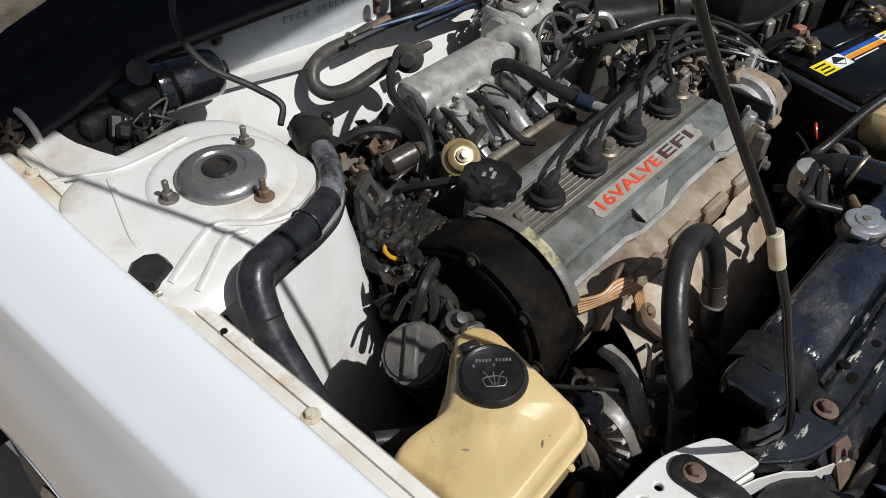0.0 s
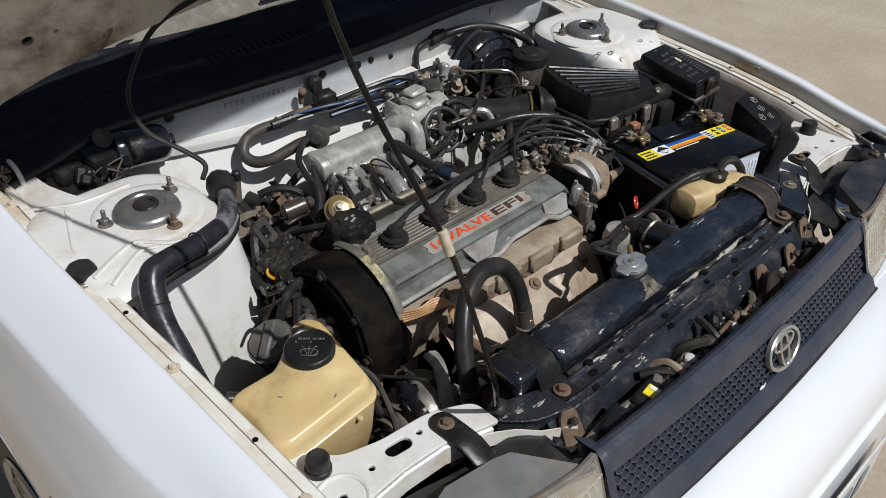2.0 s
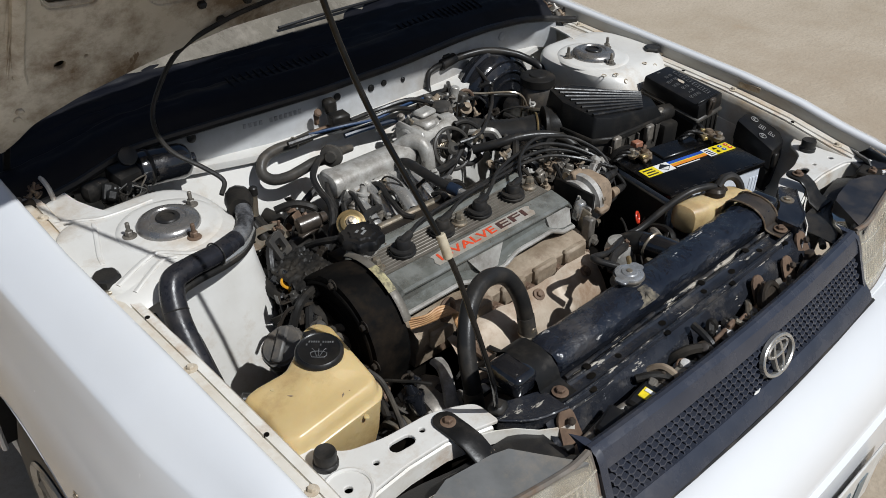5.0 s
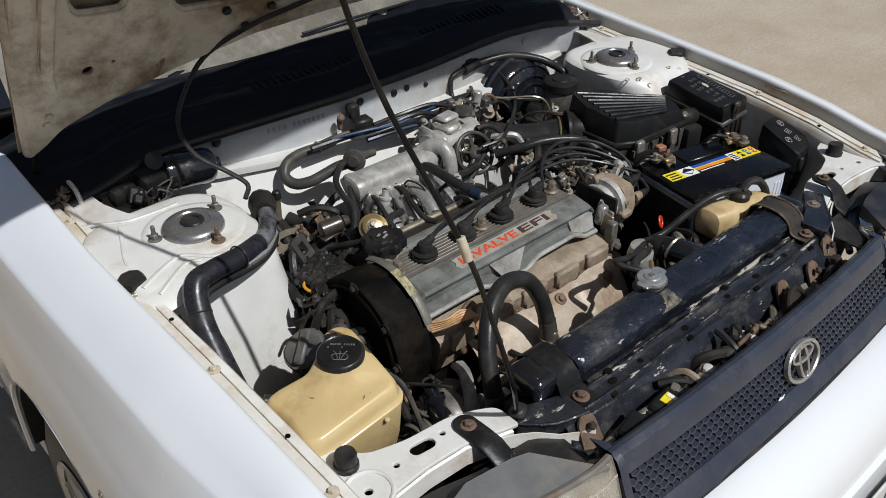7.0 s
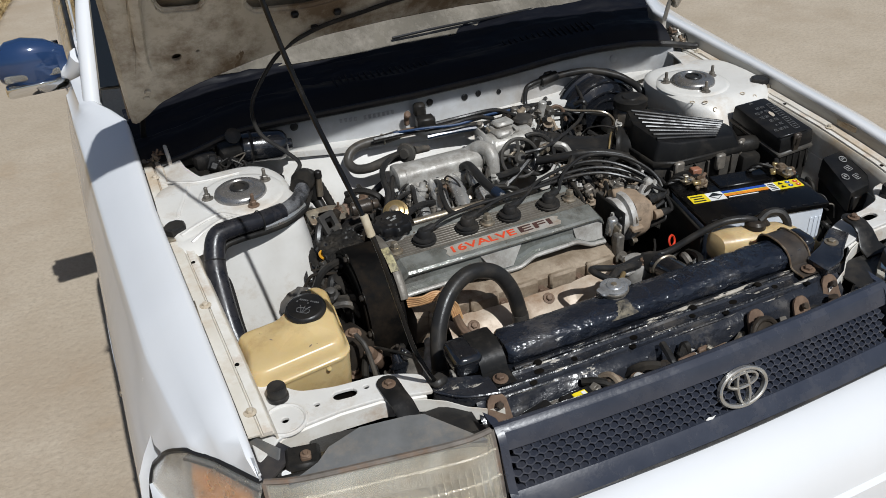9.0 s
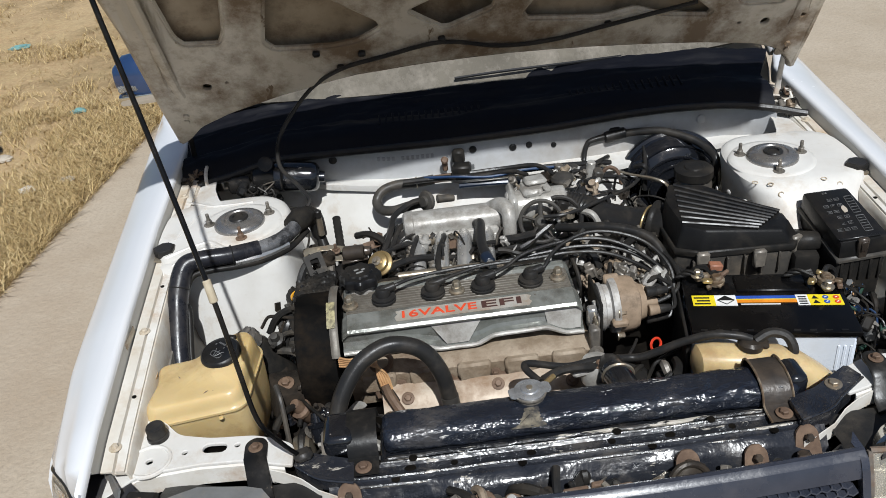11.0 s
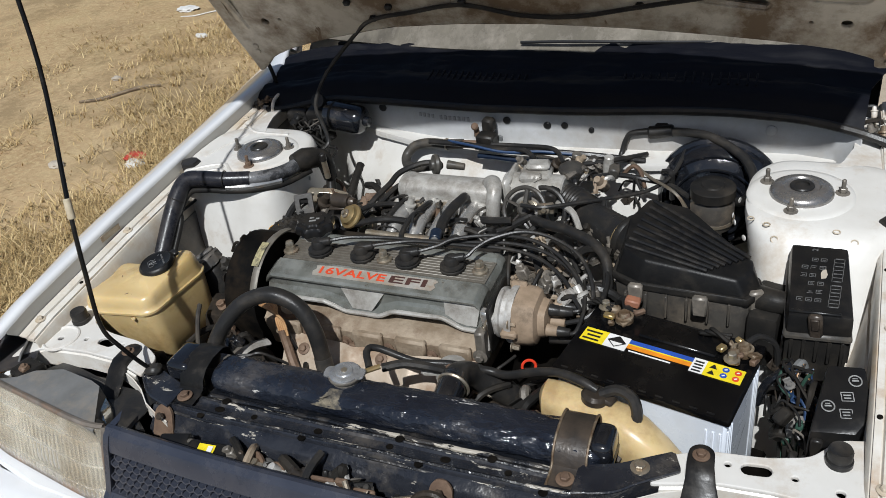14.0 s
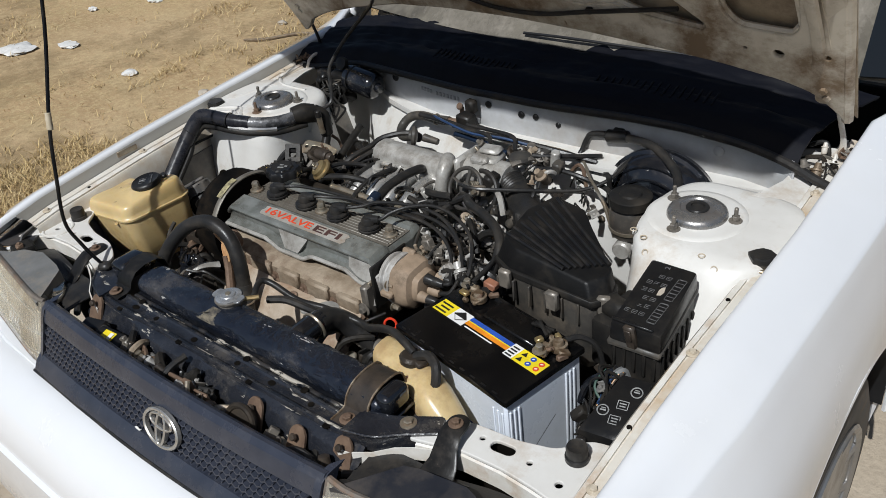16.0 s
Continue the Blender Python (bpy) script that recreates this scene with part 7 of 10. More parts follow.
def build_intake():
    t = thing("intake_manifold", (-0.11, 0.04, 0.70), "cast aluminium intake plenum with curved runners", "intake manifold")
    bm = B()
    rings = []
    for x, k in ((-0.208, 0.72), (-0.205, 0.92), (-0.199, 1.0), (-0.189, 1.0), (-0.187, 0.94), (-0.12, 0.94), (-0.05, 0.94), (-0.026, 0.94), (-0.016, 0.86)):
        rings.append([Vector((x, 0.022 + y * k, 0.789 + z * k)) for y, z in ((-0.026, -0.020), (-0.030, -0.014), (-0.031, 0.004), (-0.027, 0.012), (-0.019, 0.0185), (-0.006, 0.0215), (0.012, 0.0215), (0.024, 0.016), (0.029, 0.004), (0.027, -0.012), (0.020, -0.020))])
    loft(bm, rings)
    part("plenum", bm, alloy, t, "grey cast plenum chamber", 30)
    bm = B()
    box(bm, (-0.098, -0.010, 0.764), (0.150, 0.010, 0.030), (-12, 0, 0), 0.004)
    for x in (-0.165, -0.031):
        box(bm, (x, -0.016, 0.744), (0.014, 0.010, 0.050), (-12, 0, 0), 0.004)
    part("flange", bm, alloy, t)
    for i in range(4):
        x = -0.178 + 0.044 * i
        bm = B()
        tube(bm, [(x, 0.010, 0.764), (x - 0.002, -0.006, 0.766), (x - 0.004, -0.030, 0.764), (x - 0.008, -0.066, 0.756), (x - 0.012, -0.102, 0.732), (x - 0.014, -0.135, 0.700)], [0.0155, 0.015, 0.015, 0.015, 0.0165, 0.019], 14, 6)
        part("runner", bm, alloy_light, t, "bright curved intake runner")
        bm = B()
        cyl(bm, (x + 0.014, -0.118, 0.748), (x - 0.004, -0.135, 0.700), 0.008, 0.0075, 12, 0.001)
        inj = part("injector", bm, black_plastic, t, "black fuel injector")
        bm = B()
        box(bm, (x + 0.016, -0.112, 0.756), (0.014, 0.014, 0.016), (20, 10, 0), 0.002)
        part("plug", bm, dusty_black, inj)
    bm = B()                                               # fuel rail
    cyl(bm, (-0.225, -0.118, 0.760), (-0.03, -0.118, 0.760), 0.008, 0.008, 12)
    part("fuel_rail", bm, steel, t, "zinc fuel rail")
    bm = B()                                               # round elbow from the plenum down to the head
    tube(bm, [(-0.030, 0.030, 0.796), (-0.014, 0.014, 0.811), (-0.004, -0.008, 0.809), (-0.003, -0.022, 0.788), (-0.006, -0.030, 0.740), (-0.012, -0.045, 0.690)], [0.017, 0.0160, 0.0145, 0.0135, 0.0135, 0.0135], 16, 6)
    part("elbow", bm, alloy, t, "smooth grey alloy elbow")
    bm = B()                                               # grimy solenoid behind it
    cyl(bm, (-0.325, -0.055, 0.786), (-0.285, -0.062, 0.790), 0.014, 0.014, 16, 0.003)
    cyl(bm, (-0.283, -0.062, 0.790), (-0.272, -0.064, 0.791), 0.010, 0.008, 14, 0.001)
    box(bm, (-0.305, -0.064, 0.775), (0.05, 0.012, 0.004), (0, 0, 10), 0.001)
    part("solenoid", bm, greasy_strap, t, "grimy dark solenoid")
    for x, z in ((-0.16, 0.772), (-0.105, 0.773), (-0.056, 0.772)):
        bm = B()
        hexbolt(bm, (x, -0.015, z - 0.004), (0, -1, 0.2), 0.006, 0.007)
        part("bolt", bm, steel, t)
    bm = B()                                               # bracket on the face of the plenum
    box(bm, (-0.112, -0.020, 0.758), (0.046, 0.004, 0.022), (-15, 0, 0), 0.002)
    part("face_bracket", bm, rust, t)
    return t


build_intake()


def build_throttle():
    t = thing("throttle_assembly", (0.06, 0.04, 0.76), "dusty cast throttle assembly with cable pulley and spring", "throttle")
    bm = B()
    cyl(bm, (0.0, 0.045, 0.785), (0.118, 0.040, 0.785), 0.033, 0.036, 22, 0.003)
    box(bm, (0.012, 0.044, 0.785), (0.016, 0.080, 0.076), (0, 0, 0), 0.006)
    box(bm, (0.060, 0.050, 0.818), (0.060, 0.050, 0.018), (0, 0, 8), 0.006)
    part("body", bm, alloy, t)
    bm = B()
    box(bm, (0.062, 0.06, 0.832), (0.045, 0.032, 0.012), (0, 0, 8), 0.005)
    part("valve_cap", bm, alloy, t, "dusty alloy valve cap")
    bm = B()                                               # pulley with spokes
    c = Vector((0.058, -0.026, 0.786))
    n = Vector((-0.10, -0.86, 0.50)).normalized()
    torus(bm, c, 0.040, 0.0042, n, 36, 8, 0.0, 1.0)
    m = Matrix.Translation(c) @ n.to_track_quat("Z", "Y").to_matrix().to_4x4()
    for i in range(5):
        a = 2 * math.pi * i / 5 + 0.3
        tube(bm, [m @ Vector((0.008 * math.cos(a), 0.008 * math.sin(a), 0)), m @ Vector((0.040 * math.cos(a), 0.040 * math.sin(a), 0))], 0.0046, 6, 2, 0.6)
    lathe(bm, [(0.013, -0.03), (0.013, 0.004), (0.008, 0.008), (0, 0.008)], m, 16)
    part("pulley", bm, weathered_black, t, "dusty black throttle pulley with spokes")
    bm = B()
    tube(bm, [m @ Vector((0.016 * math.cos(a * 0.9), 0.016 * math.sin(a * 0.9), -0.004 - 0.0011 * a)) for a in range(26)], 0.0017, 5, 3)
    part("spring", bm, steel, t, "coil return spring")
    bm = B()
    torus(bm, c + n * 0.006 + Vector((0.036, 0.004, -0.002)), 0.042, 0.0048, n, 32, 8, 0.55, 0.75)
    part("vacuum_loop", bm, rubber, t, "looped black vacuum hose")
    bm = B()
    box(bm, (0.100, 0.000, 0.795), (0.022, 0.034, 0.044), (0, 20, 0), 0.004)
    part("position_sensor", bm, dusty_black, t)
    bm = B()
    box(bm, (0.105, -0.045, 0.804), (0.030, 0.010, 0.020), (0, 0, 20), 0.002)
    hexbolt(bm, (0.105, -0.052, 0.806), (0, -1, 0.2), 0.005, 0.008)
    part("cable_bracket", bm, steel, t)
    bm = B()
    lathe(bm, [(0.022, 0), (0.024, 0.006), (0.021, 0.012), (0.012, 0.016), (0, 0.017)], at(0.120, 0.075, 0.815, 0, 0, 0), 22)
    part("dashpot", bm, weathered_black, t, "dusty black dome diaphragm")
    # intake bellows to the air cleaner
    d = thing("intake_duct", (0.2, -0.02, 0.74), "black ribbed rubber intake duct with steel clamp", "intake duct")
    bm = B()
    tube(bm, [(0.118, 0.038, 0.778), (0.150, 0.022, 0.772), (0.185, -0.010, 0.766), (0.225, -0.045, 0.768), (0.262, -0.075, 0.775)], [0.032, 0.032, 0.033, 0.034, 0.036], 20, 10, rib=0.0015)
    part("bellows", bm, rubber, d)
    bm = B()
    torus(bm, (0.254, -0.068, 0.774), 0.0368, 0.0022, (0.75, -0.62, 0.02), 32, 6)
    part("clamp", bm, brass, d, "yellow zinc hose clamp")
    return t


build_throttle()


def build_ancillaries():
    a = thing("alternator", (-0.35, -0.41, 0.58), "finned alloy alternator beside the washer tank", "alternator")
    bm = B()
    lathe(bm, [(0.02, 0), (0.056, 0.006), (0.060, 0.02), (0.060, 0.05), (0.055, 0.058), (0.02, 0.062)], at(-0.375, -0.408, 0.625, 0, 90, 0), 30)
    part("housing", bm, dull_seam, a)
    for i in range(18):
        an = 2 * math.pi * i / 18
        bm = B()
        box(bm, (-0.372, -0.408 + 0.042 * math.cos(an), 0.625 + 0.042 * math.sin(an)), (0.006, 0.026, 0.006), (math.degrees(an), 0, 0), 0.001)
        part("fin", bm, chalky_alloy, a)
    bm = B()
    lathe(bm, [(0.032, -0.045), (0.034, -0.040), (0.026, -0.032), (0.034, -0.024), (0.032, -0.018), (0.012, -0.012)], at(-0.375, -0.408, 0.625, 0, 90, 0), 26)
    part("pulley", bm, steel, a)
    bm = B()
    tube(bm, [(-0.405, -0.375, 0.65), (-0.405, -0.30, 0.66), (-0.405, -0.22, 0.60), (-0.405, -0.25, 0.50), (-0.405, -0.38, 0.56), (-0.405, -0.44, 0.61), (-0.405, -0.41, 0.66), (-0.405, -0.375, 0.65)], 0.006, 6, 5, 0.6)
    solo("drive_belt", bm, rubber, "black ribbed drive belt on the engine", "belt")
    b = thing("alternator_bracket", (-0.33, -0.42, 0.66), "curved alloy adjuster bracket by the alternator", "bracket")
    bm = B()
    tube(bm, [(-0.345, -0.455, 0.655), (-0.335, -0.435, 0.690), (-0.318, -0.405, 0.700), (-0.305, -0.375, 0.690)], [0.012, 0.010, 0.010, 0.012], 8, 5, 0.5)
    part("arm", bm, alloy, b)
    bm = B()
    hexbolt(bm, (-0.345, -0.460, 0.660), (0, -0.7, 0.7), 0.007, 0.008)
    part("bolt", bm, steel, b)
    # engine mount and brown brackets below the tank cap
    m = thing("engine_mount", (-0.43, -0.30, 0.62), "rust brown engine mount bracket with bolts", "engine mount")
    bm = B()
    box(bm, (-0.430, -0.325, 0.690), (0.055, 0.070, 0.050), (0, 12, 20), 0.008, 2)
    box(bm, (-0.455, -0.270, 0.700), (0.050, 0.050, 0.012), (0, 0, 10), 0.003)
    box(bm, (-0.425, -0.345, 0.62), (0.050, 0.030, 0.13), (0, 0, 14), 0.004)
    part("bracket", bm, greasy, m)
    for q in ((-0.452, -0.275, 0.706), (-0.425, -0.330, 0.716), (-0.438, -0.36, 0.66)):
        bm = B()
        hexbolt(bm, q, (0, -0.2, 1), 0.008, 0.008)
        part("bolt", bm, rust, m)
    g = thing("gearbox", (0.15, -0.2, 0.45), "oily gearbox blackened for shade beside the battery tray", "gearbox")
    bm = B()
    box(bm, (0.21, -0.20, 0.52), (0.26, 0.26, 0.20), (0, 0, 10), 0.04, 3)
    part("casing", bm, shade_void, g)
    s = thing("starter_wiring", (0.16, -0.40, 0.66), "dirty plugs and pipes behind the radiator", "wiring")
    random.seed(4)
    for i in range(9):
        bm = B()
        x, y, z = 0.10 + 0.02 * i, -0.40 + random.uniform(-0.03, 0.03), 0.69 + random.uniform(-0.03, 0.02)
        if i % 3:
            box(bm, (x, y, z), (0.022, 0.018, 0.024), (random.uniform(0, 60), random.uniform(0, 60), random.uniform(0, 60)), 0.004)
            part("plug", bm, greasy if i % 2 else dusty_black, s)
        else:
            cyl(bm, (x, y, z - 0.03), (x + 0.01, y - 0.01, z + 0.015), 0.010, 0.010, 12, 0.002)
            part("fitting", bm, steel, s)
    th = thing("thermostat_housing", (0.075, -0.44, 0.74), "alloy thermostat housing with a hose clamp", "thermostat housing")
    bm = B()
    lathe(bm, [(0.024, -0.02), (0.026, 0.0), (0.022, 0.016), (0.012, 0.020), (0, 0.020)], at(0.070, -0.425, 0.745), 20)
    box(bm, (0.055, -0.43, 0.752), (0.060, 0.022, 0.012), (0, 8, 20), 0.004)
    part("housing", bm, alloy, th)
    bm = B()
    torus(bm, (0.092, -0.470, 0.766), 0.0225, 0.0025, (0.05, 1, 0.1), 26, 6)
    part("clamp", bm, steel, th)
    bm = B()
    tube(bm, [(0.092, -0.468, 0.766), (0.088, -0.44, 0.758), (0.10, -0.41, 0.73), (0.15, -0.39, 0.68), (0.18, -0.37, 0.60)], 0.020, 14, 6)
    part("lower_hose", bm, rubber, th, "dusty black coolant hose")
    for q in ((0.035, -0.43, 0.758), (0.072, -0.437, 0.762)):
        bm = B()
        hexbolt(bm, q, (0, 0, 1), 0.006, 0.006)
        part("bolt", bm, rust, th)
    bm = B()
    box(bm, (0.086, -0.345, 0.735), (0.016, 0.020, 0.060), (0, 0, 0), 0.003)
    hexbolt(bm, (0.086, -0.357, 0.722), (0, -1, 0), 0.007, 0.008)
    solo("link_bracket", bm, dull_seam, "dusty metal bracket at the cylinder head end", "bracket")


build_ancillaries()

# ---- battery side ----
BAT = pose(0.356, -0.3685, 0.0, 0, 0, -11.5)                # battery axes: long side towards the wing


def bpart(name, bm, material, parent, label="", sharp=38):
    bmesh.ops.transform(bm, matrix=BAT, verts=bm.verts)
    return part(name, bm, material, parent, label, sharp)


def build_battery():
    b = thing("battery", (0.356, -0.3685, 0.58), "pale blue car battery with a black lid and yellow labels", "battery")
    W, D = 0.246, 0.150                                    # the lid's back edge stands 8 mm further back
    bm = B()
    box(bm, (0, 0.004, 0.672), (W - 0.010, D, 0.214), (0, 0, 0), 0.004)
    bpart("case", bm, battery_case, b, "pale blue plastic case")
    for s in (-1, 1):                                      # moulded corner ribs
        for k in (-1, 1):
            for j in range(3):
                bm = B()
                box(bm, (s * (W / 2 - 0.012 - 0.009 * j), k * (D / 2 - 0.004), 0.665), (0.004, 0.004, 0.185), (0, 0, 0), 0.001)
                bpart("case_rib", bm, battery_case, b)
        for j in range(3):
            for k in (-1, 1):
                bm = B()
                box(bm, (s * (W / 2 - 0.005), k * (D / 2 - 0.012 - 0.008 * j), 0.665), (0.004, 0.004, 0.185), (0, 0, 0), 0.001)
                bpart("case_rib", bm, battery_case, b)
    bm = B()
    box(bm, (0, 0.004, 0.7805), (W, D + 0.008, 0.0115), (0, 0, 0), 0.003, 2)
    lid = bpart("lid", bm, battery_black, b, "glossy black lid")
    bm = B()
    box(bm, (0.015, 0.053, 0.7875), (W - 0.135, 0.045, 0.005), (0, 0, 0), 0.003)
    bpart("raised_panel", bm, battery_black, lid)
    top = 0.7868

    def lab(x0, x1, y0, y1, m, z=0.0, name="label_patch", label=""):
        bm = B()
        box(bm, ((x0 + x1) / 2, (y0 + y1) / 2 + 0.024, top + 0.0004 + z), (x1 - x0, y1 - y0, 0.0008), (0, 0, 0), 0)
        return bpart(name, bm, m, lid, label)
    ya, yb = -0.032, -0.004
    # the strip runs along the front of the lid
    lab(-0.113, -0.078, ya, yb, lab_yellow, 0, label="yellow warning label")
    lab(-0.078, -0.045, ya, yb, lab_white, 0, label="white label with a black diamond")
    lab(-0.045, 0.046, -0.014, -0.006, lab_blue, 0, label="blue stripe")
    lab(-0.045, 0.046, -0.024, -0.0165, lab_orange, 0, label="orange stripe")
    lab(-0.045, 0.046, -0.0165, -0.0145, lab_yellow, 0, label="thin yellow stripe")
    lab(-0.040, 0.020, -0.0295, -0.0275, lab_white, 0, label="thin white line of print")
    lab(0.046, 0.064, ya, yb, lab_white, 0, label="white print panel")
    lab(0.064, 0.114, ya, yb, lab_yellow, 0, label="yellow label with round signs")
    bm = B()
    prism(bm, [(-0.0615 - 0.014, 0.006), (-0.0615, -0.006), (-0.0615 + 0.014, 0.006), (-0.0615, 0.018)], top + 0.0012, top + 0.0016)
    dm = bpart("diamond_sign", bm, lab_black, lid, "black diamond sign")
    bm = B()
    prism(bm, [(-0.0615 - 0.010, 0.004), (-0.0615, -0.0045), (-0.0615 + 0.010, 0.004)], top + 0.0017, top + 0.002)
    bpart("diamond_sign", bm, lab_white, lid)
    for i in range(6):
        x, y = 0.074 + 0.016 * (i % 3), 0.012 - 0.012 * (i // 3)
        bm = B()
        if i % 3 == 0:
            prism(bm, [(x - 0.005, y - 0.004), (x + 0.005, y - 0.004), (x, y + 0.0045)], top + 0.0012, top + 0.0016)
            bpart("triangle_sign", bm, lab_black, lid)
        else:
            lathe(bm, [(0.0046, top + 0.001), (0.0046, top + 0.0016)], at(x, y, 0), 16)
            bpart("round_sign", bm, lab_blue if i % 3 == 1 else red_paint, lid)
            bm = B()
            box(bm, (x, y, top + 0.0017), (0.004, 0.0018, 0.0004), (0, 0, 35), 0)
            bpart("sign_bar", bm, lab_white, lid)
    for i in range(4):
        lab(0.049, 0.061, -0.030 + 0.006 * i, -0.0275 + 0.006 * i, lab_black, 0.0008, "print_bar")
    for i in range(3):
        lab(-0.110 + 0.004 * (i % 2), -0.086, -0.029 + 0.008 * i, -0.026 + 0.008 * i, lab_black, 0.0008, "print_bar")
    for i in range(10):                                    # moulded dots on the front rim
        bm = B()
        box(bm, (-0.105 + 0.0225 * i, -D / 2 + 0.0045, 0.7865), (0.010, 0.0025, 0.0012), (0, 0, 0), 0)
        bpart("rim_dash", bm, black_plastic, lid)
    # front label on the case
    bm = B()
    box(bm, (0.018, -D / 2 + 0.0048, 0.690), (0.076, 0.001, 0.045), (0, 0, 0), 0)
    fl = bpart("front_label", bm, lab_black, b, "black front label with a pale brand bar")
    bm = B()
    box(bm, (0.004, -D / 2 + 0.0040, 0.703), (0.046, 0.001, 0.013), (0, 0, 0), 0)
    bpart("brand_bar", bm, lab_white, fl)
    bm = B()
    box(bm, (0.030, -D / 2 + 0.0040, 0.686), (0.050, 0.001, 0.010), (0, 0, 0), 0)
    bpart("blue_bar", bm, lab_blue, fl)
    for i, t in enumerate(("UPPER LEVEL", "LOWER LEVEL")):
        me = words(t, 0.0062, BAT @ pose(0.050, -D / 2 + 0.0045, 0.735 - 0.0165 * i, 90, 0, 0), grey_plastic, 0.0004)
        part("level_text", me, grey_plastic, b, "small grey print " + t)
    bm = B()
    box(bm, (W / 2 - 0.0055, 0.0, 0.675), (0.001, 0.060, 0.002), (38, 0, 0), 0)
    bpart("side_scratch", bm, grey_plastic, b)
    # terminals
    for x, mm in ((-0.070, corroded), (0.100, corroded)):
        t = thing("terminal_clamp", BAT @ Vector((x, 0.052, 0.787)), "corroded brass battery clamp with cables", "battery clamp", "battery clamps")
        bm = B()
        lathe(bm, [(0.0092, 0.784), (0.0082, 0.803), (0.007, 0.805), (0, 0.805)], at(x, 0.052, 0), 16)
        bpart("post", bm, corroded, t)
        bm = B()
        lathe(bm, [(0.0135, 0.790), (0.0135, 0.799), (0.0098, 0.800), (0.0095, 0.790)], at(x, 0.052, 0), 18)
        box(bm, (x - 0.022 if x < 0 else x - 0.006, 0.058 if x < 0 else 0.030, 0.798), (0.026, 0.014, 0.012) if x < 0 else (0.016, 0.026, 0.012), (0, 0, 15), 0.003)
        bpart("clamp", bm, mm, t)
        bm = B()
        hexbolt(bm, (x - 0.030 if x < 0 else x - 0.006, 0.056 if x < 0 else 0.020, 0.802), (0, 0, 1), 0.006, 0.010)
        bpart("bolt", bm, steel, t)
        random.seed(int(x * 1000) + 500)
        for j in range(8):                                 # corroded bolts, plates and crumbs
            bm = B()
            q = Vector((x + random.uniform(-0.026, 0.020), 0.050 + random.uniform(-0.020, 0.024), 0.793 + random.uniform(-0.003, 0.012)))
            box(bm, q, (random.uniform(0.006, 0.018), random.uniform(0.005, 0.012), random.uniform(0.004, 0.010)), (random.uniform(-25, 25), random.uniform(-25, 25), random.uniform(0, 90)), 0.0015)
            bpart("crumb", bm, (corroded, rust, brass)[j % 3], t)
        if x < 0:
            bm = B()
            box(bm, (x + 0.002, 0.078, 0.806), (0.022, 0.016, 0.012), (0, 8, 10), 0.002)
            bpart("terminal_cover", bm, mat("faded red plastic", (0.32, 0.13, 0.07), 0.6, 0, (0.20, 0.09, 0.055), 40), t, "faded red terminal cover")
        bm = B()
        k = -1 if x < 0 else 1
        tube(bm, [(x, 0.066, 0.797), (x + 0.012 * k, 0.088, 0.795), (x + 0.03 * k, 0.105, 0.77), (x + 0.035 * k, 0.11, 0.70)], 0.008 if x < 0 else 0.0045, 8, 6)
        bpart("cable", bm, rubber, t)
        for j in range(3):
            bm = B()
            tube(bm, [(x - 0.02, 0.050 + 0.008 * j, 0.803), (x - 0.045 - 0.008 * j, 0.062, 0.808 - 0.006 * j), (x - 0.055, 0.08, 0.785)], 0.003, 6, 5)
            bpart("small_cable", bm, dusty_black, t)
    bm = B()
    box(bm, (0.356, -0.3685, 0.566), (0.27, 0.20, 0.012), (0, 0, -11.5), 0.004)
    solo("battery_tray", bm, shade_void, "dark metal battery tray", "battery tray")
    bm = B()                                               # dark box wall beside the battery
    box(bm, (-0.128, 0.0, 0.675), (0.006, 0.155, 0.19), (0, 0, 0), 0.002)
    bmesh.ops.transform(bm, matrix=BAT, verts=bm.verts)
    solo("battery_shield", bm, dusty_black, "black heat shield beside the battery", "heat shield")


build_battery()


def rough_box(bm, pts_top, z_top, z_bot, shrink=0.0, bev=0.006, seg=2):
    """A box on a four-cornered plan with its own height at each corner."""
    cx = sum(p[0] for p in pts_top) / len(pts_top)
    cy = sum(p[1] for p in pts_top) / len(pts_top)
    hi = [bm.verts.new((x, y, z)) for (x, y), z in zip(pts_top, z_top)]
    lo = [bm.verts.new((x + (cx - x) * shrink, y + (cy - y) * shrink, z)) for (x, y), z in zip(pts_top, z_bot)]
    n = len(hi)
    fs = [bm.faces.new(hi), bm.faces.new(lo[::-1])]
    for i in range(n):
        fs.append(bm.faces.new((hi[i], lo[i], lo[(i + 1) % n], hi[(i + 1) % n])))
    es = list({e for f in fs for e in f.edges})
    if bev:
        bmesh.ops.bevel(bm, geom=es, offset=bev, segments=seg, affect='EDGES', profile=0.6)
    return bm


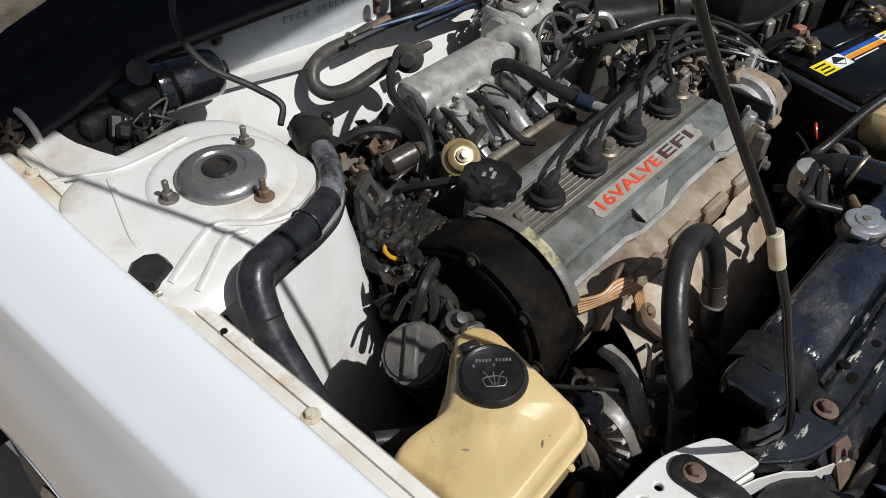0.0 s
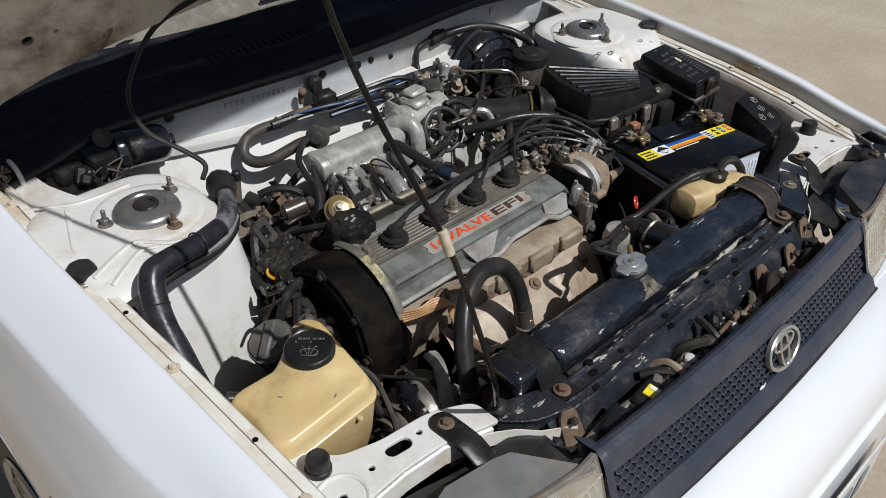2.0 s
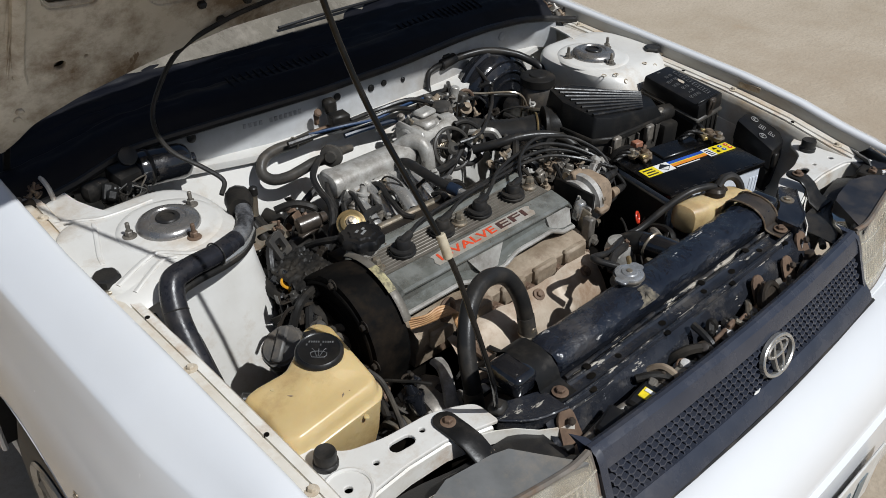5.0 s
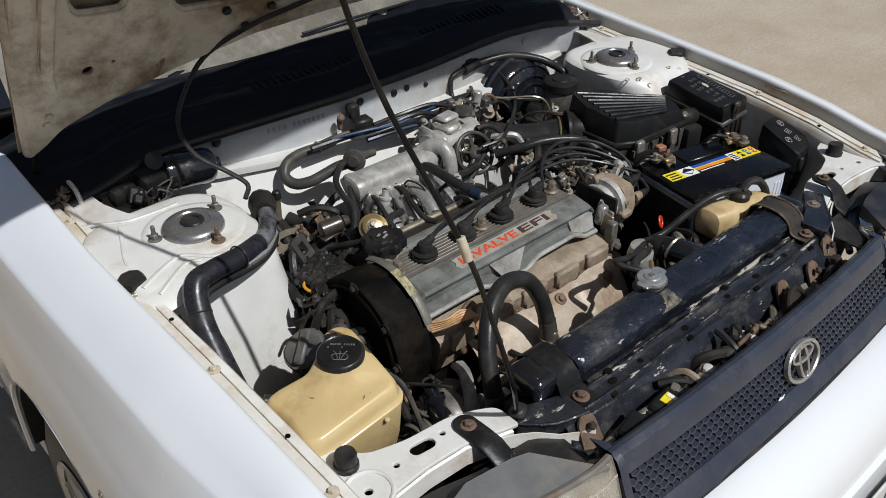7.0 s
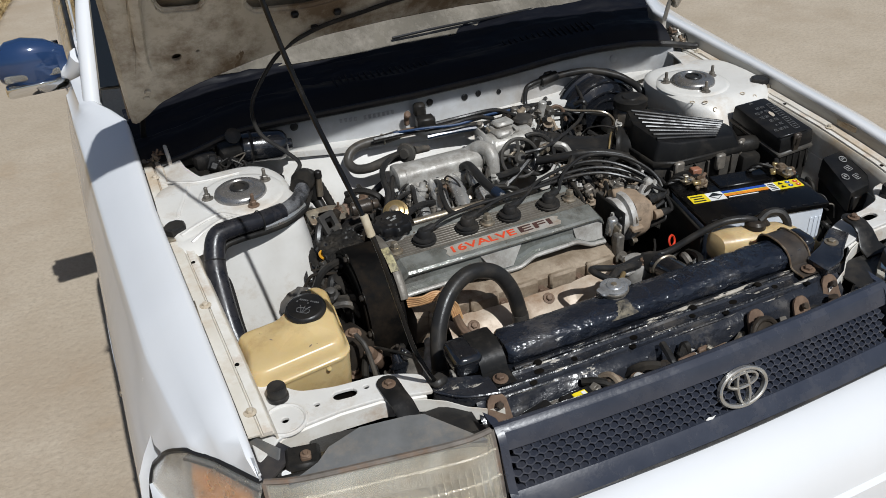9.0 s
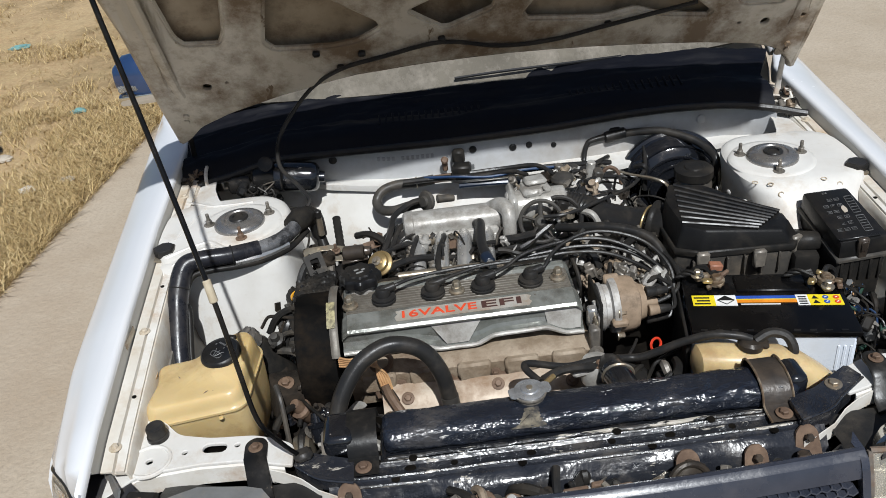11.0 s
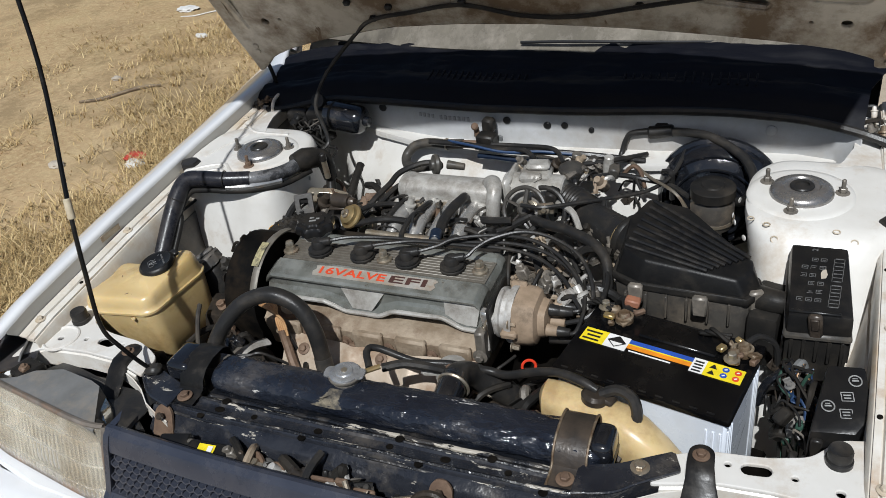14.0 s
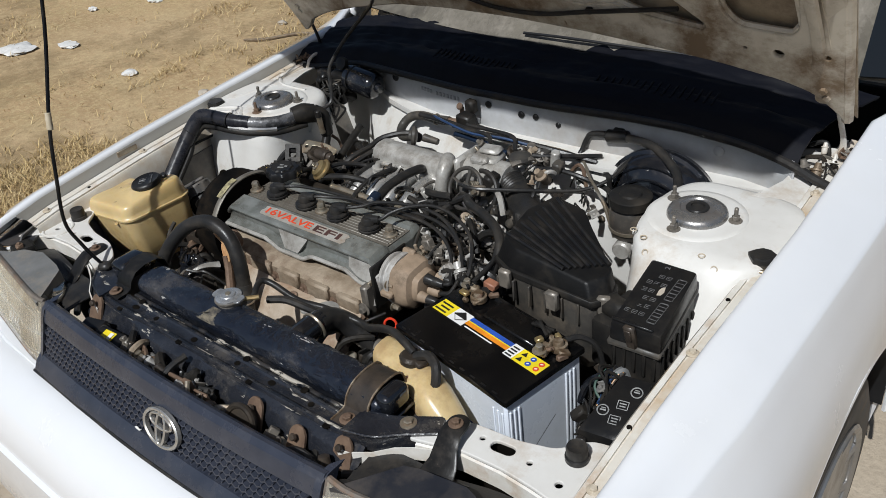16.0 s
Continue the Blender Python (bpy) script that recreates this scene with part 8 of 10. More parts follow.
def build_fuse_box():
    f = thing("fuse_box", (0.555, -0.21, 0.70), "black fuse box with printed lid and side clip", "fuse box")
    P = [(0.509, -0.143), (0.584, -0.150), (0.594, -0.284), (0.514, -0.280)]
    Z = [0.846, 0.851, 0.828, 0.820]
    bm = B()
    rough_box(bm, P, Z, [z - 0.032 for z in Z], -0.03, 0.006, 2)
    lid = part("lid", bm, black_plastic, f, "glossy black lid with pale print")
    bm = B()
    rough_box(bm, [(x + (0.56 - x) * -0.07, y + (-0.213 + 0 - y) * -0.07) for x, y in P], [z - 0.030 for z in Z], [z - 0.040 for z in Z], 0.0, 0.003, 1)
    part("lid_rim", bm, weathered_black, lid, "scuffed lid rim")
    bm = B()
    rough_box(bm, P, [z - 0.038 for z in Z], [z - 0.190 for z in Z], 0.06, 0.005, 1)
    part("base", bm, dusty_black, f, "dusty black base")
    for k in range(7):                                     # upright ribs round the base
        for a2, b2 in (((0.594, -0.284), (0.584, -0.150)), ((0.514, -0.280), (0.594, -0.284))):
            if k > 4 and a2[0] < 0.55:
                continue
            q = Vector(a2).lerp(Vector(b2), (k + 0.5) / (7 if a2[0] > 0.55 else 5))
            bm = B()
            box(bm, (q.x, q.y, 0.766), (0.005, 0.005, 0.040), (0, 0, 0), 0.0012)
            part("base_rib", bm, dusty_black, f)
    bm = B()
    box(bm, (0.545, -0.130, 0.805), (0.020, 0.010, 0.030), (0, 0, 8), 0.003)
    part("clip", bm, black_plastic, f)
    q = [Vector((x, y, z)) for (x, y), z in zip(P, Z)]
    ux, uy = (q[1] + q[2] - q[0] - q[3]).normalized(), (q[0] + q[1] - q[2] - q[3]).normalized()
    un = ux.cross(uy).normalized()
    uy = un.cross(ux)
    c0 = (q[0] + q[1] + q[2] + q[3]) / 4 + un * 0.0006
    M = Matrix(((ux.x, uy.x, un.x, c0.x), (ux.y, uy.y, un.y, c0.y), (ux.z, uy.z, un.z, c0.z), (0, 0, 0, 1)))
    part("lid_number", words("2", 0.011, M @ pose(-0.012, 0.058, 0.0004, 0, 0, 90), print_faint, 0.0004), print_faint, lid, "pale moulded figure 2")
    random.seed(21)
    for r in range(6):                                     # outlined cells of the printed diagram
        for c in range(3):
            if random.random() < 0.2:
                continue
            w = 0.0075
            x, y = -0.022 + 0.0115 * c, 0.038 - 0.0155 * r
            bm = B()
            for dx, dy, sx, sy in ((0, 0.003, w, 0.0009), (0, -0.003, w, 0.0009), (-w / 2, 0, 0.0009, 0.006), (w / 2, 0, 0.0009, 0.006)):
                if random.random() < 0.8:
                    box(bm, (x + dx, y + dy, 0.0006), (sx, sy, 0.0005), (0, 0, 0), 0)
            box(bm, (x, y, 0.0006), (w * 0.5, 0.0014, 0.0005), (0, 0, 0), 0)
            bmesh.ops.transform(bm, matrix=M, verts=bm.verts)
            part("print_cell", bm, print_faint, lid)
    for y0, hh in ((0.020, 0.044), (-0.030, 0.040)):       # ruled columns of small print
        bm = B()
        for dx in (-0.0065, 0.0065):
            box(bm, (0.021 + dx, y0, 0.0006), (0.0008, hh, 0.0005), (0, 0, 0), 0)
        for k in range(7):
            box(bm, (0.021, y0 - hh / 2 + hh * k / 6, 0.0006), (0.011, 0.0011 if k % 2 else 0.0018, 0.0005), (0, 0, 0), 0)
        bmesh.ops.transform(bm, matrix=M, verts=bm.verts)
        part("print_lines", bm, print_faint, lid)
    bm = B()                                               # raised step across the lower end
    box(bm, (0.0, -0.063, 0.001), (0.066, 0.005, 0.004), (0, 0, 0), 0.0015)
    bmesh.ops.transform(bm, matrix=M, verts=bm.verts)
    part("lid_step", bm, black_plastic, lid)
    bm = B()
    box(bm, (0.002, -0.074, -0.014), (0.018, 0.010, 0.044), (0, 0, 0), 0.003)
    box(bm, (0.002, -0.079, -0.006), (0.010, 0.004, 0.020), (0, 0, 0), 0.001)
    bmesh.ops.transform(bm, matrix=M, verts=bm.verts)
    part("front_clip", bm, greasy_strap, f, "worn brown-grey clip")
    bm = B()
    prism(bm, [(-0.003, -0.009), (0.003, -0.007), (0.0045, 0.0), (0.0015, 0.010), (-0.003, 0.007), (-0.0045, 0.0015)], 0, 0.0006, M @ pose(0.004, 0.010, 0.0004))
    part("lid_scuff", bm, stone, lid, "pale scuff")


build_fuse_box()


def build_relay_box():
    f = thing("relay_box", (0.585, -0.385, 0.66), "small black relay box with printed lid near the wing", "relay box")
    P = [(0.567, -0.340), (0.612, -0.338), (0.622, -0.405), (0.604, -0.432), (0.552, -0.436)]
    Z = [0.795, 0.798, 0.783, 0.768, 0.764]
    bm = B()
    rough_box(bm, P, Z, [z - 0.045 for z in Z], -0.04, 0.007, 2)
    lid = part("lid", bm, black_plastic, f)
    bm = B()
    rough_box(bm, P, [z - 0.043 for z in Z], [z - 0.10 for z in Z], 0.10, 0.004, 1)
    part("base", bm, dusty_black, f)
    for i, q in enumerate(((0.600, -0.362), (0.592, -0.385), (0.571, -0.400), (0.592, -0.408))):
        z = 0.797 + (q[1] + 0.34) * 0.3125 + (q[0] - 0.567) * 0.067
        bm = B()
        m = pose(q[0], q[1], z, 18.5, 0, 12)
        if i % 2 == 0:
            torus(bm, (0, 0, 0), 0.0075, 0.0009, (0, 0, 1), 20, 4)
            box(bm, (0, 0.0, 0), (0.008, 0.002, 0.0006), (0, 0, 0), 0)
            box(bm, (0, 0.003, 0), (0.006, 0.0014, 0.0006), (0, 0, 0), 0)
        else:
            for dx, dy, sx, sy in ((0, 0.006, 0.014, 0.001), (0, -0.006, 0.014, 0.001), (-0.007, 0, 0.001, 0.012), (0.007, 0, 0.001, 0.012), (0, 0.002, 0.009, 0.0016), (0, -0.002, 0.008, 0.0016)):
                box(bm, (dx, dy, 0), (sx, sy, 0.0006), (0, 0, 0), 0)
        bmesh.ops.transform(bm, matrix=m, verts=bm.verts)
        part("print_sign", bm, print_pale, lid)
    bm = B()
    box(bm, (0.562, -0.440, 0.742), (0.014, 0.008, 0.030), (0, 0, -4), 0.002)
    part("clip", bm, black_plastic, f)
    bm = B()
    box(bm, (0.628, -0.372, 0.765), (0.010, 0.030, 0.016), (0, 0, 5), 0.003)
    part("clip", bm, black_plastic, f)
    # tangle of thin leads between the boxes
    w = thing("wiring_tangle", (0.53, -0.33, 0.66), "tangle of thin coloured leads below the fuse box", "wiring")
    random.seed(8)
    for i in range(22):
        m = (dusty_black, wire_green, rubber, wire_blue, dusty_black, greasy, wire_tan)[i % 7]
        bm = B()
        a = Vector((0.535 + random.uniform(-0.02, 0.02), -0.295 + random.uniform(-0.01, 0.01), 0.745))
        b = Vector((0.545 + random.uniform(-0.025, 0.02), -0.335 + random.uniform(-0.03, 0.02), 0.73 + random.uniform(-0.12, 0.01)))
        tube(bm, [a, (a + b) / 2 + Vector((random.uniform(-0.03, 0.01), random.uniform(-0.02, 0.02), random.uniform(-0.02, 0.03))), b, b + Vector((0, random.uniform(-0.04, 0.02), -0.05))], random.choice((0.0012, 0.0016, 0.0022)), 5, 5)
        part("lead", bm, m, w)
    for i in range(6):
        bm = B()
        box(bm, (0.525 + random.uniform(-0.015, 0.04), -0.34 + random.uniform(-0.04, 0.03), 0.71 + random.uniform(-0.04, 0.03)), (0.020, 0.016, 0.024), (random.uniform(0, 60), random.uniform(0, 60), random.uniform(0, 60)), 0.003)
        part("plug", bm, dusty_black if i % 3 else grey_plastic, w)


build_relay_box()


def build_air_cleaner():
    a = thing("air_cleaner", (0.37, -0.15, 0.68), "black air cleaner box with a ribbed sloping lid", "air cleaner")
    P = [(0.262, -0.118), (0.285, -0.060), (0.352, -0.068), (0.372, -0.090), (0.468, -0.178), (0.478, -0.205), (0.455, -0.235), (0.300, -0.225), (0.262, -0.205)]
    bm = B()
    hi = [bm.verts.new((x, y, 0.800)) for x, y in P]
    cx, cy = 0.36, -0.150
    tops = []
    for x, y in P:
        k = 0.93 if y > -0.19 else 0.86
        tops.append(bm.verts.new((cx + (x - cx) * k, cy + (y - cy) * k, 0.841 + 0.012 * (-(x - cx) / 0.1) * 0.6 + 0.010 * ((y - cy) / 0.1))))
    bm.faces.new(tops)
    n = len(P)
    for i in range(n):
        bm.faces.new((hi[i], hi[(i + 1) % n], tops[(i + 1) % n], tops[i]))
    bm.faces.new(hi[::-1])
    bmesh.ops.bevel(bm, geom=list(bm.edges), offset=0.005, segments=2, affect='EDGES', profile=0.6)
    lid = part("lid", bm, lid_black, a, "black plastic lid")
    for i in range(8):                                     # long ribs running down the lid
        t = i / 7
        p = Vector((lerp(0.298, 0.276, t), lerp(-0.072, -0.190, t), 0.0))
        q = Vector((lerp(0.455, 0.400, t), lerp(-0.174, -0.218, t), 0.0))
        zf = lambda v: 0.841 + 0.012 * (-(v.x - cx) / 0.1) * 0.6 + 0.010 * ((v.y - cy) / 0.1)
        bm = B()
        tube(bm, [Vector((v.x, v.y, zf(v) + 0.0016)) for v in (p.lerp(q, k / 4) for k in range(5))], 0.0034, 8, 2)
        part("rib", bm, rib_plastic, lid)
    bm = B()                                               # rim and lower case
    rough_box(bm, [(cx + (x - cx) * 1.04, cy + (y - cy) * 1.04) for x, y in P], [0.803] * n, [0.790] * n, 0, 0.002, 1)
    part("rim", bm, dusty_black, a)
    bm = B()
    rough_box(bm, P, [0.792] * n, [0.66] * n, 0.08, 0.004, 1)
    part("case", bm, weathered_black, a, "dusty lower case")
    for q, r in (((0.470, -0.218, 0.79), 25), ((0.300, -0.236, 0.79), 0), ((0.395, -0.245, 0.788), 0)):
        bm = B()
        box(bm, q, (0.022, 0.012, 0.034), (0, 0, r), 0.003)
        part("clip", bm, dull_seam, a, "grimy spring clip")
    for i in range(6):
        bm = B()
        box(bm, (0.285 + 0.03 * i, -0.2335, 0.770), (0.004, 0.008, 0.040), (0, 0, 0), 0.001)
        part("stiffener", bm, weathered_black, a)
    bm = B()
    lathe(bm, [(0.040, 0), (0.042, 0.006), (0.040, 0.03), (0.043, 0.034), (0.043, 0.04)], Matrix.Translation((0.292, -0.105, 0.785)) @ pose(0, 0, 0, 0, -90, -38), 24)
    part("outlet", bm, dusty_black, a)
    bm = B()                                               # snorkel towards the wing
    tube(bm, [(0.46, -0.20, 0.785), (0.495, -0.215, 0.790), (0.520, -0.21, 0.785)], [0.020, 0.018, 0.016], 10, 4)
    part("snorkel", bm, dusty_black, a)
    bm = B()                                               # black inlet box between case and wing
    box(bm, (0.488, -0.196, 0.735), (0.044, 0.100, 0.090), (0, 0, -8), 0.008, 2)
    part("inlet_box", bm, dusty_black, a, "dusty black inlet box")


build_air_cleaner()


def build_brakes():
    b = thing("brake_booster", (0.37, 0.17, 0.68), "round black brake booster on the firewall", "brake booster")
    bm = B()
    lathe(bm, [(0.085, -0.05), (0.108, -0.035), (0.112, -0.02), (0.116, -0.016), (0.116, -0.008), (0.110, -0.004), (0.106, 0.010), (0.085, 0.030), (0.050, 0.040), (0.022, 0.044), (0, 0.044)], at(0.372, 0.160, 0.735, 90, 0, 0), 44)
    part("shell", bm, black_paint, b, "glossy black pressed shell")
    for r, h in ((0.095, 0.022), (0.075, 0.035), (0.058, 0.040)):
        bm = B()
        torus(bm, (0.372, 0.160 - h, 0.735), r, 0.003, (0, -1, 0), 44, 6)
        part("pressed_ring", bm, black_paint, b)
    m = thing("brake_reservoir", (0.375, 0.054, 0.74), "cloudy grey brake fluid reservoir with a black cap", "reservoir")
    bm = B()
    lathe(bm, [(0.028, -0.05), (0.034, -0.045), (0.037, -0.03), (0.037, 0.0), (0.032, 0.010), (0.030, 0.014)], at(0.377, 0.040, 0.795), 28)
    part("bottle", bm, mat("cloudy bottle plastic", (0.075, 0.068, 0.060), 0.4, 0, (0.05, 0.045, 0.04), 20, DUST, 0.4, 14, 0.05, 90, trans=0.15), m)
    bm = B()
    lathe(bm, [(0.036, 0.012), (0.038, 0.014), (0.038, 0.030), (0.034, 0.033), (0.020, 0.033), (0.018, 0.036), (0, 0.036)], at(0.377, 0.040, 0.795), 30)
    part("cap", bm, dusty_black, m, "black screw cap")
    bm = B()
    lathe(bm, [(0.0385, -0.034), (0.0385, -0.028)], at(0.377, 0.040, 0.795), 28)
    part("band", bm, steel, m)
    bm = B()
    cyl(bm, (0.372, 0.13, 0.735), (0.380, 0.00, 0.730), 0.020, 0.018, 18, 0.003)
    part("master_cylinder", bm, alloy, m)
    for i, (z, x) in enumerate(((0.735, 0.350), (0.722, 0.352))):
        bm = B()
        tube(bm, [(x, 0.03 + 0.03 * i, z), (0.32, 0.04, 0.80), (0.26, 0.10, 0.80), (0.19, 0.165, 0.802), (0.05, 0.165, 0.803), (-0.03, 0.165, 0.800 + 0.004 * i)], 0.0028, 6, 6)
        solo("brake_line", bm, steel, "thin steel brake line along the firewall ledge", "brake line", "brake lines")
    bm = B()
    tube(bm, [(0.185, 0.165, 0.785), (0.190, 0.188, 0.800), (0.197, 0.198, 0.825), (0.212, 0.200, 0.838), (0.275, 0.203, 0.843), (0.348, 0.178, 0.851), (0.400, 0.145, 0.842), (0.426, 0.120, 0.830), (0.440, 0.085, 0.812), (0.428, 0.09, 0.775), (0.40, 0.11, 0.755)], [0.005, 0.0055, 0.0055, 0.006, 0.008, 0.0085, 0.0085, 0.0085, 0.0085, 0.0085, 0.0085], 10, 6)
    solo("vacuum_hose", bm, rubber, "black brake servo hose looping over the booster", "hose")
    v = thing("check_valve", (0.24, 0.2, 0.83), "black check valve in the servo hose", "valve")
    bm = B()
    cyl(bm, (0.238, 0.203, 0.838), (0.285, 0.205, 0.845), 0.013, 0.012, 14, 0.003)
    box(bm, (0.262, 0.212, 0.846), (0.026, 0.016, 0.022), (0, 0, 0), 0.004)
    part("valve_body", bm, black_plastic, v)


build_brakes()


def build_overflow():
    o = thing("overflow_bottle", (0.30, -0.46, 0.62), "yellowed coolant overflow bottle beside the battery", "coolant bottle")
    bm = B()
    rings = []
    for x, y, z, ry, rz in ((0.213, -0.446, 0.752, 0.012, 0.016), (0.220, -0.449, 0.752, 0.024, 0.026), (0.245, -0.455, 0.751, 0.029, 0.030), (0.275, -0.462, 0.750, 0.029, 0.031), (0.305, -0.470, 0.747, 0.030, 0.033), (0.335, -0.479, 0.740, 0.032, 0.042), (0.362, -0.487, 0.728, 0.032, 0.046), (0.390, -0.494, 0.712, 0.028, 0.042), (0.415, -0.500, 0.698, 0.022, 0.034), (0.428, -0.502, 0.690, 0.010, 0.016)):
        rings.append([Vector((x, y + ry * math.copysign(abs(math.cos(a)) ** 0.7, math.cos(a)), z + rz * math.copysign(abs(math.sin(a)) ** 0.7, math.sin(a)))) for a in (2 * math.pi * k / 20 for k in range(20))])
    loft(bm, rings)
    part("bottle", bm, tan_tank2, o, "yellowed cloudy plastic")
    bm = B()
    rings = [[Vector((x, -0.470 + 0.024 * math.cos(a), z + 0.02 * math.sin(a))) for a in (2 * math.pi * k / 14 for k in range(14))] for x, z in ((0.26, 0.70), (0.34, 0.68), (0.38, 0.66))]
    loft(bm, rings)
    part("lower_bottle", bm, tan_tank2, o)
    bm = B()
    lathe(bm, [(0.018, 0), (0.019, 0.008), (0.015, 0.013), (0, 0.014)], at(0.292, -0.462, 0.779, -8, 6, 0), 20)
    box(bm, (0.300, -0.460, 0.787), (0.040, 0.018, 0.008), (0, 8, -20), 0.003)
    part("cap", bm, greasy, o, "grimy dark cap")
    bm = B()
    tube(bm, [(0.300, -0.460, 0.790), (0.322, -0.458, 0.800), (0.342, -0.466, 0.798), (0.350, -0.476, 0.785), (0.350, -0.482, 0.770)], 0.0075, 8, 6)
    part("vent_hose", bm, rubber, o, "short black vent hose")
    for q in ((0.272, -0.486, 0.752), (0.33, -0.505, 0.728)):
        bm = B()
        hexbolt(bm, q, (0.1, -0.7, 0.7), 0.008, 0.008)
        part("bolt", bm, greasy, o)
    # hose from radiator neck to the bottle
    bm = B()
    tube(bm, [(-0.028, -0.490, 0.790), (-0.045, -0.462, 0.795), (-0.035, -0.447, 0.790), (0.02, -0.440, 0.770), (0.070, -0.425, 0.762), (0.12, -0.405, 0.742), (0.150, -0.410, 0.745), (0.20, -0.425, 0.775), (0.24, -0.440, 0.795), (0.275, -0.452, 0.797), (0.295, -0.458, 0.792)], [0.0055, 0.0055, 0.0055, 0.0055, 0.006, 0.0065, 0.0065, 0.0065, 0.0065, 0.0065, 0.006], 10, 7)
    solo("overflow_hose", bm, rubber, "thin black hose from radiator neck to bottle", "hose")
    bm = B()
    tube(bm, [(-0.02, -0.470, 0.775), (0.01, -0.455, 0.776), (0.045, -0.445, 0.768), (0.065, -0.438, 0.760)], 0.007, 8, 6)
    solo("bypass_hose", bm, rubber, "short black hose at the thermostat", "hose")
    bm = B()
    torus(bm, (0.175, -0.385, 0.745), 0.010, 0.0022, (0.4, -0.8, 0.3), 20, 6)
    solo("dipstick_ring", bm, red_plastic, "red ring handle of a dipstick", "dipstick")


build_overflow()


# ---- washer tank side ----
def build_washer_tank():
    t = thing("washer_tank", (-0.53, -0.40, 0.58), "yellowed plastic washer tank with a black cap", "washer tank")
    # plan at the seam, clockwise from the wing side
    low = [(-0.619, -0.344), (-0.613, -0.388), (-0.619, -0.446), (-0.604, -0.460), (-0.474, -0.456), (-0.460, -0.442), (-0.449, -0.322), (-0.462, -0.302), (-0.482, -0.300), (-0.520, -0.328), (-0.556, -0.346), (-0.596, -0.338)]
    cx, cy = -0.527, -0.384
    seam_z = lambda x, y: 0.7785 + 0.02 * (x + 0.53) - 0.012 * max(0.0, (-0.56 - x) / 0.05)

    def top_z(x, y):
        """Front shelf, and the higher shoulder behind the fold that carries the cap."""
        shelf = 0.8005 + 0.085 * (x + 0.573)
        fold = min(1.0, max(0.0, (y + 0.428 + 0.10 * (x + 0.50)) / 0.030)) * min(1.0, max(0.0, (x + 0.585) / 0.06))
        fold = fold * fold * (3 - 2 * fold)
        sag = 0.012 * min(1.0, max(0.0, (-0.345 - y) / -0.05)) if x < -0.53 else 0.0
        return shelf + 0.0115 * fold - sag

    def ring(grow, zf, rnd=0.010, drift=(0, 0)):
        """The plan drawn in by a width, at a height."""
        out = []
        for x, y in rounded(low, rnd, 3):
            d = Vector((x - cx, y - cy))
            q = d * max(0.02, 1 - grow / d.length)
            X, Y = cx + q.x + drift[0], cy + q.y + drift[1]
            out.append(Vector((X, Y, zf(X, Y))))
        return out
    bm = B()
    rings = [ring(0.040, lambda x, y: 0.662, 0.012, (0.014, 0.004)), ring(0.030, lambda x, y: 0.664, 0.012, (0.014, 0.003)), ring(0.022, lambda x, y: 0.674, 0.012, (0.012, 0.003)), ring(0.011, lambda x, y: 0.715, 0.011, (0.007, 0.002)),
             ring(0.004, lambda x, y: seam_z(x, y) - 0.012, 0.010, (0.002, 0)), ring(0.0035, lambda x, y: seam_z(x, y) - 0.0035), ring(0.0, lambda x, y: seam_z(x, y) - 0.0020), ring(0.0, lambda x, y: seam_z(x, y) + 0.0020), ring(0.0035, lambda x, y: seam_z(x, y) + 0.0035)]
    for k in range(1, 8):                                  # rounded shoulders up to the top
        a = k / 7 * math.pi / 2
        rings.append(ring(0.0055 + 0.0115 * (1 - math.cos(a)), lambda x, y, h=math.sin(a): lerp(seam_z(x, y) + 0.005, top_z(x, y) - 0.0012, h)))
    for g in (0.027, 0.036, 0.046, 0.057, 0.069, 0.083, 0.10):
        rings.append(ring(g, top_z))
    loft(bm, rings)
    body = part("tank", bm, tan_plastic, t, "yellowed translucent tank", 50)
    CAP = at(-0.502, -0.366, 0.8165, 7, -4, 0)
    bm = B()
    lathe(bm, [(0.036, -0.014), (0.032, -0.006), (0.0295, -0.002), (0.0290, 0.002), (0.027, 0.003)], CAP, 30)
    part("neck", bm, tan_plastic, t)
    bm = B()
    lathe(bm, [(0.0295, 0.0), (0.0315, 0.0025), (0.0318, 0.006), (0.0300, 0.0095), (0.0275, 0.0112), (0.0262, 0.0104), (0.0252, 0.0098), (0, 0.0100)], CAP, 40)
    cap = part("cap", bm, black_plastic, t, "black flip cap with pale washer sign")
    M = CAP @ pose(0, 0, 0.0103, 0, 0, -42)
    bm = B()                                               # fan-shaped screen with a spray over it
    tube(bm, [M @ Vector(p) for p in ((-0.008, -0.013, 0), (0.008, -0.013, 0), (0.0105, -0.006, 0), (0.004, -0.0035, 0), (-0.004, -0.0035, 0), (-0.0105, -0.006, 0), (-0.008, -0.013, 0))], 0.0006, 5, 2)
    part("sign", bm, print_faint, cap)
    for q in (-0.006, 0.0, 0.006):
        bm = B()
        tube(bm, [M @ Vector((q * 0.3, -0.012, 0)), M @ Vector((q, -0.002, 0)), M @ Vector((q * 1.5, 0.001, 0))], 0.0006, 5, 3)
        part("sign", bm, print_faint, cap)
    for i in range(12):                                    # unreadable small print in two lines
        bm = B()
        box(bm, (-0.0165 + 0.0030 * i, 0.0125 if i % 6 else 0.0075, 0.0001), (0.0021, 0.0030, 0.0005), (0, 0, 0), 0)
        bmesh.ops.transform(bm, matrix=M, verts=bm.verts)
        part("print_bar", bm, print_faint, cap)
    bm = B()
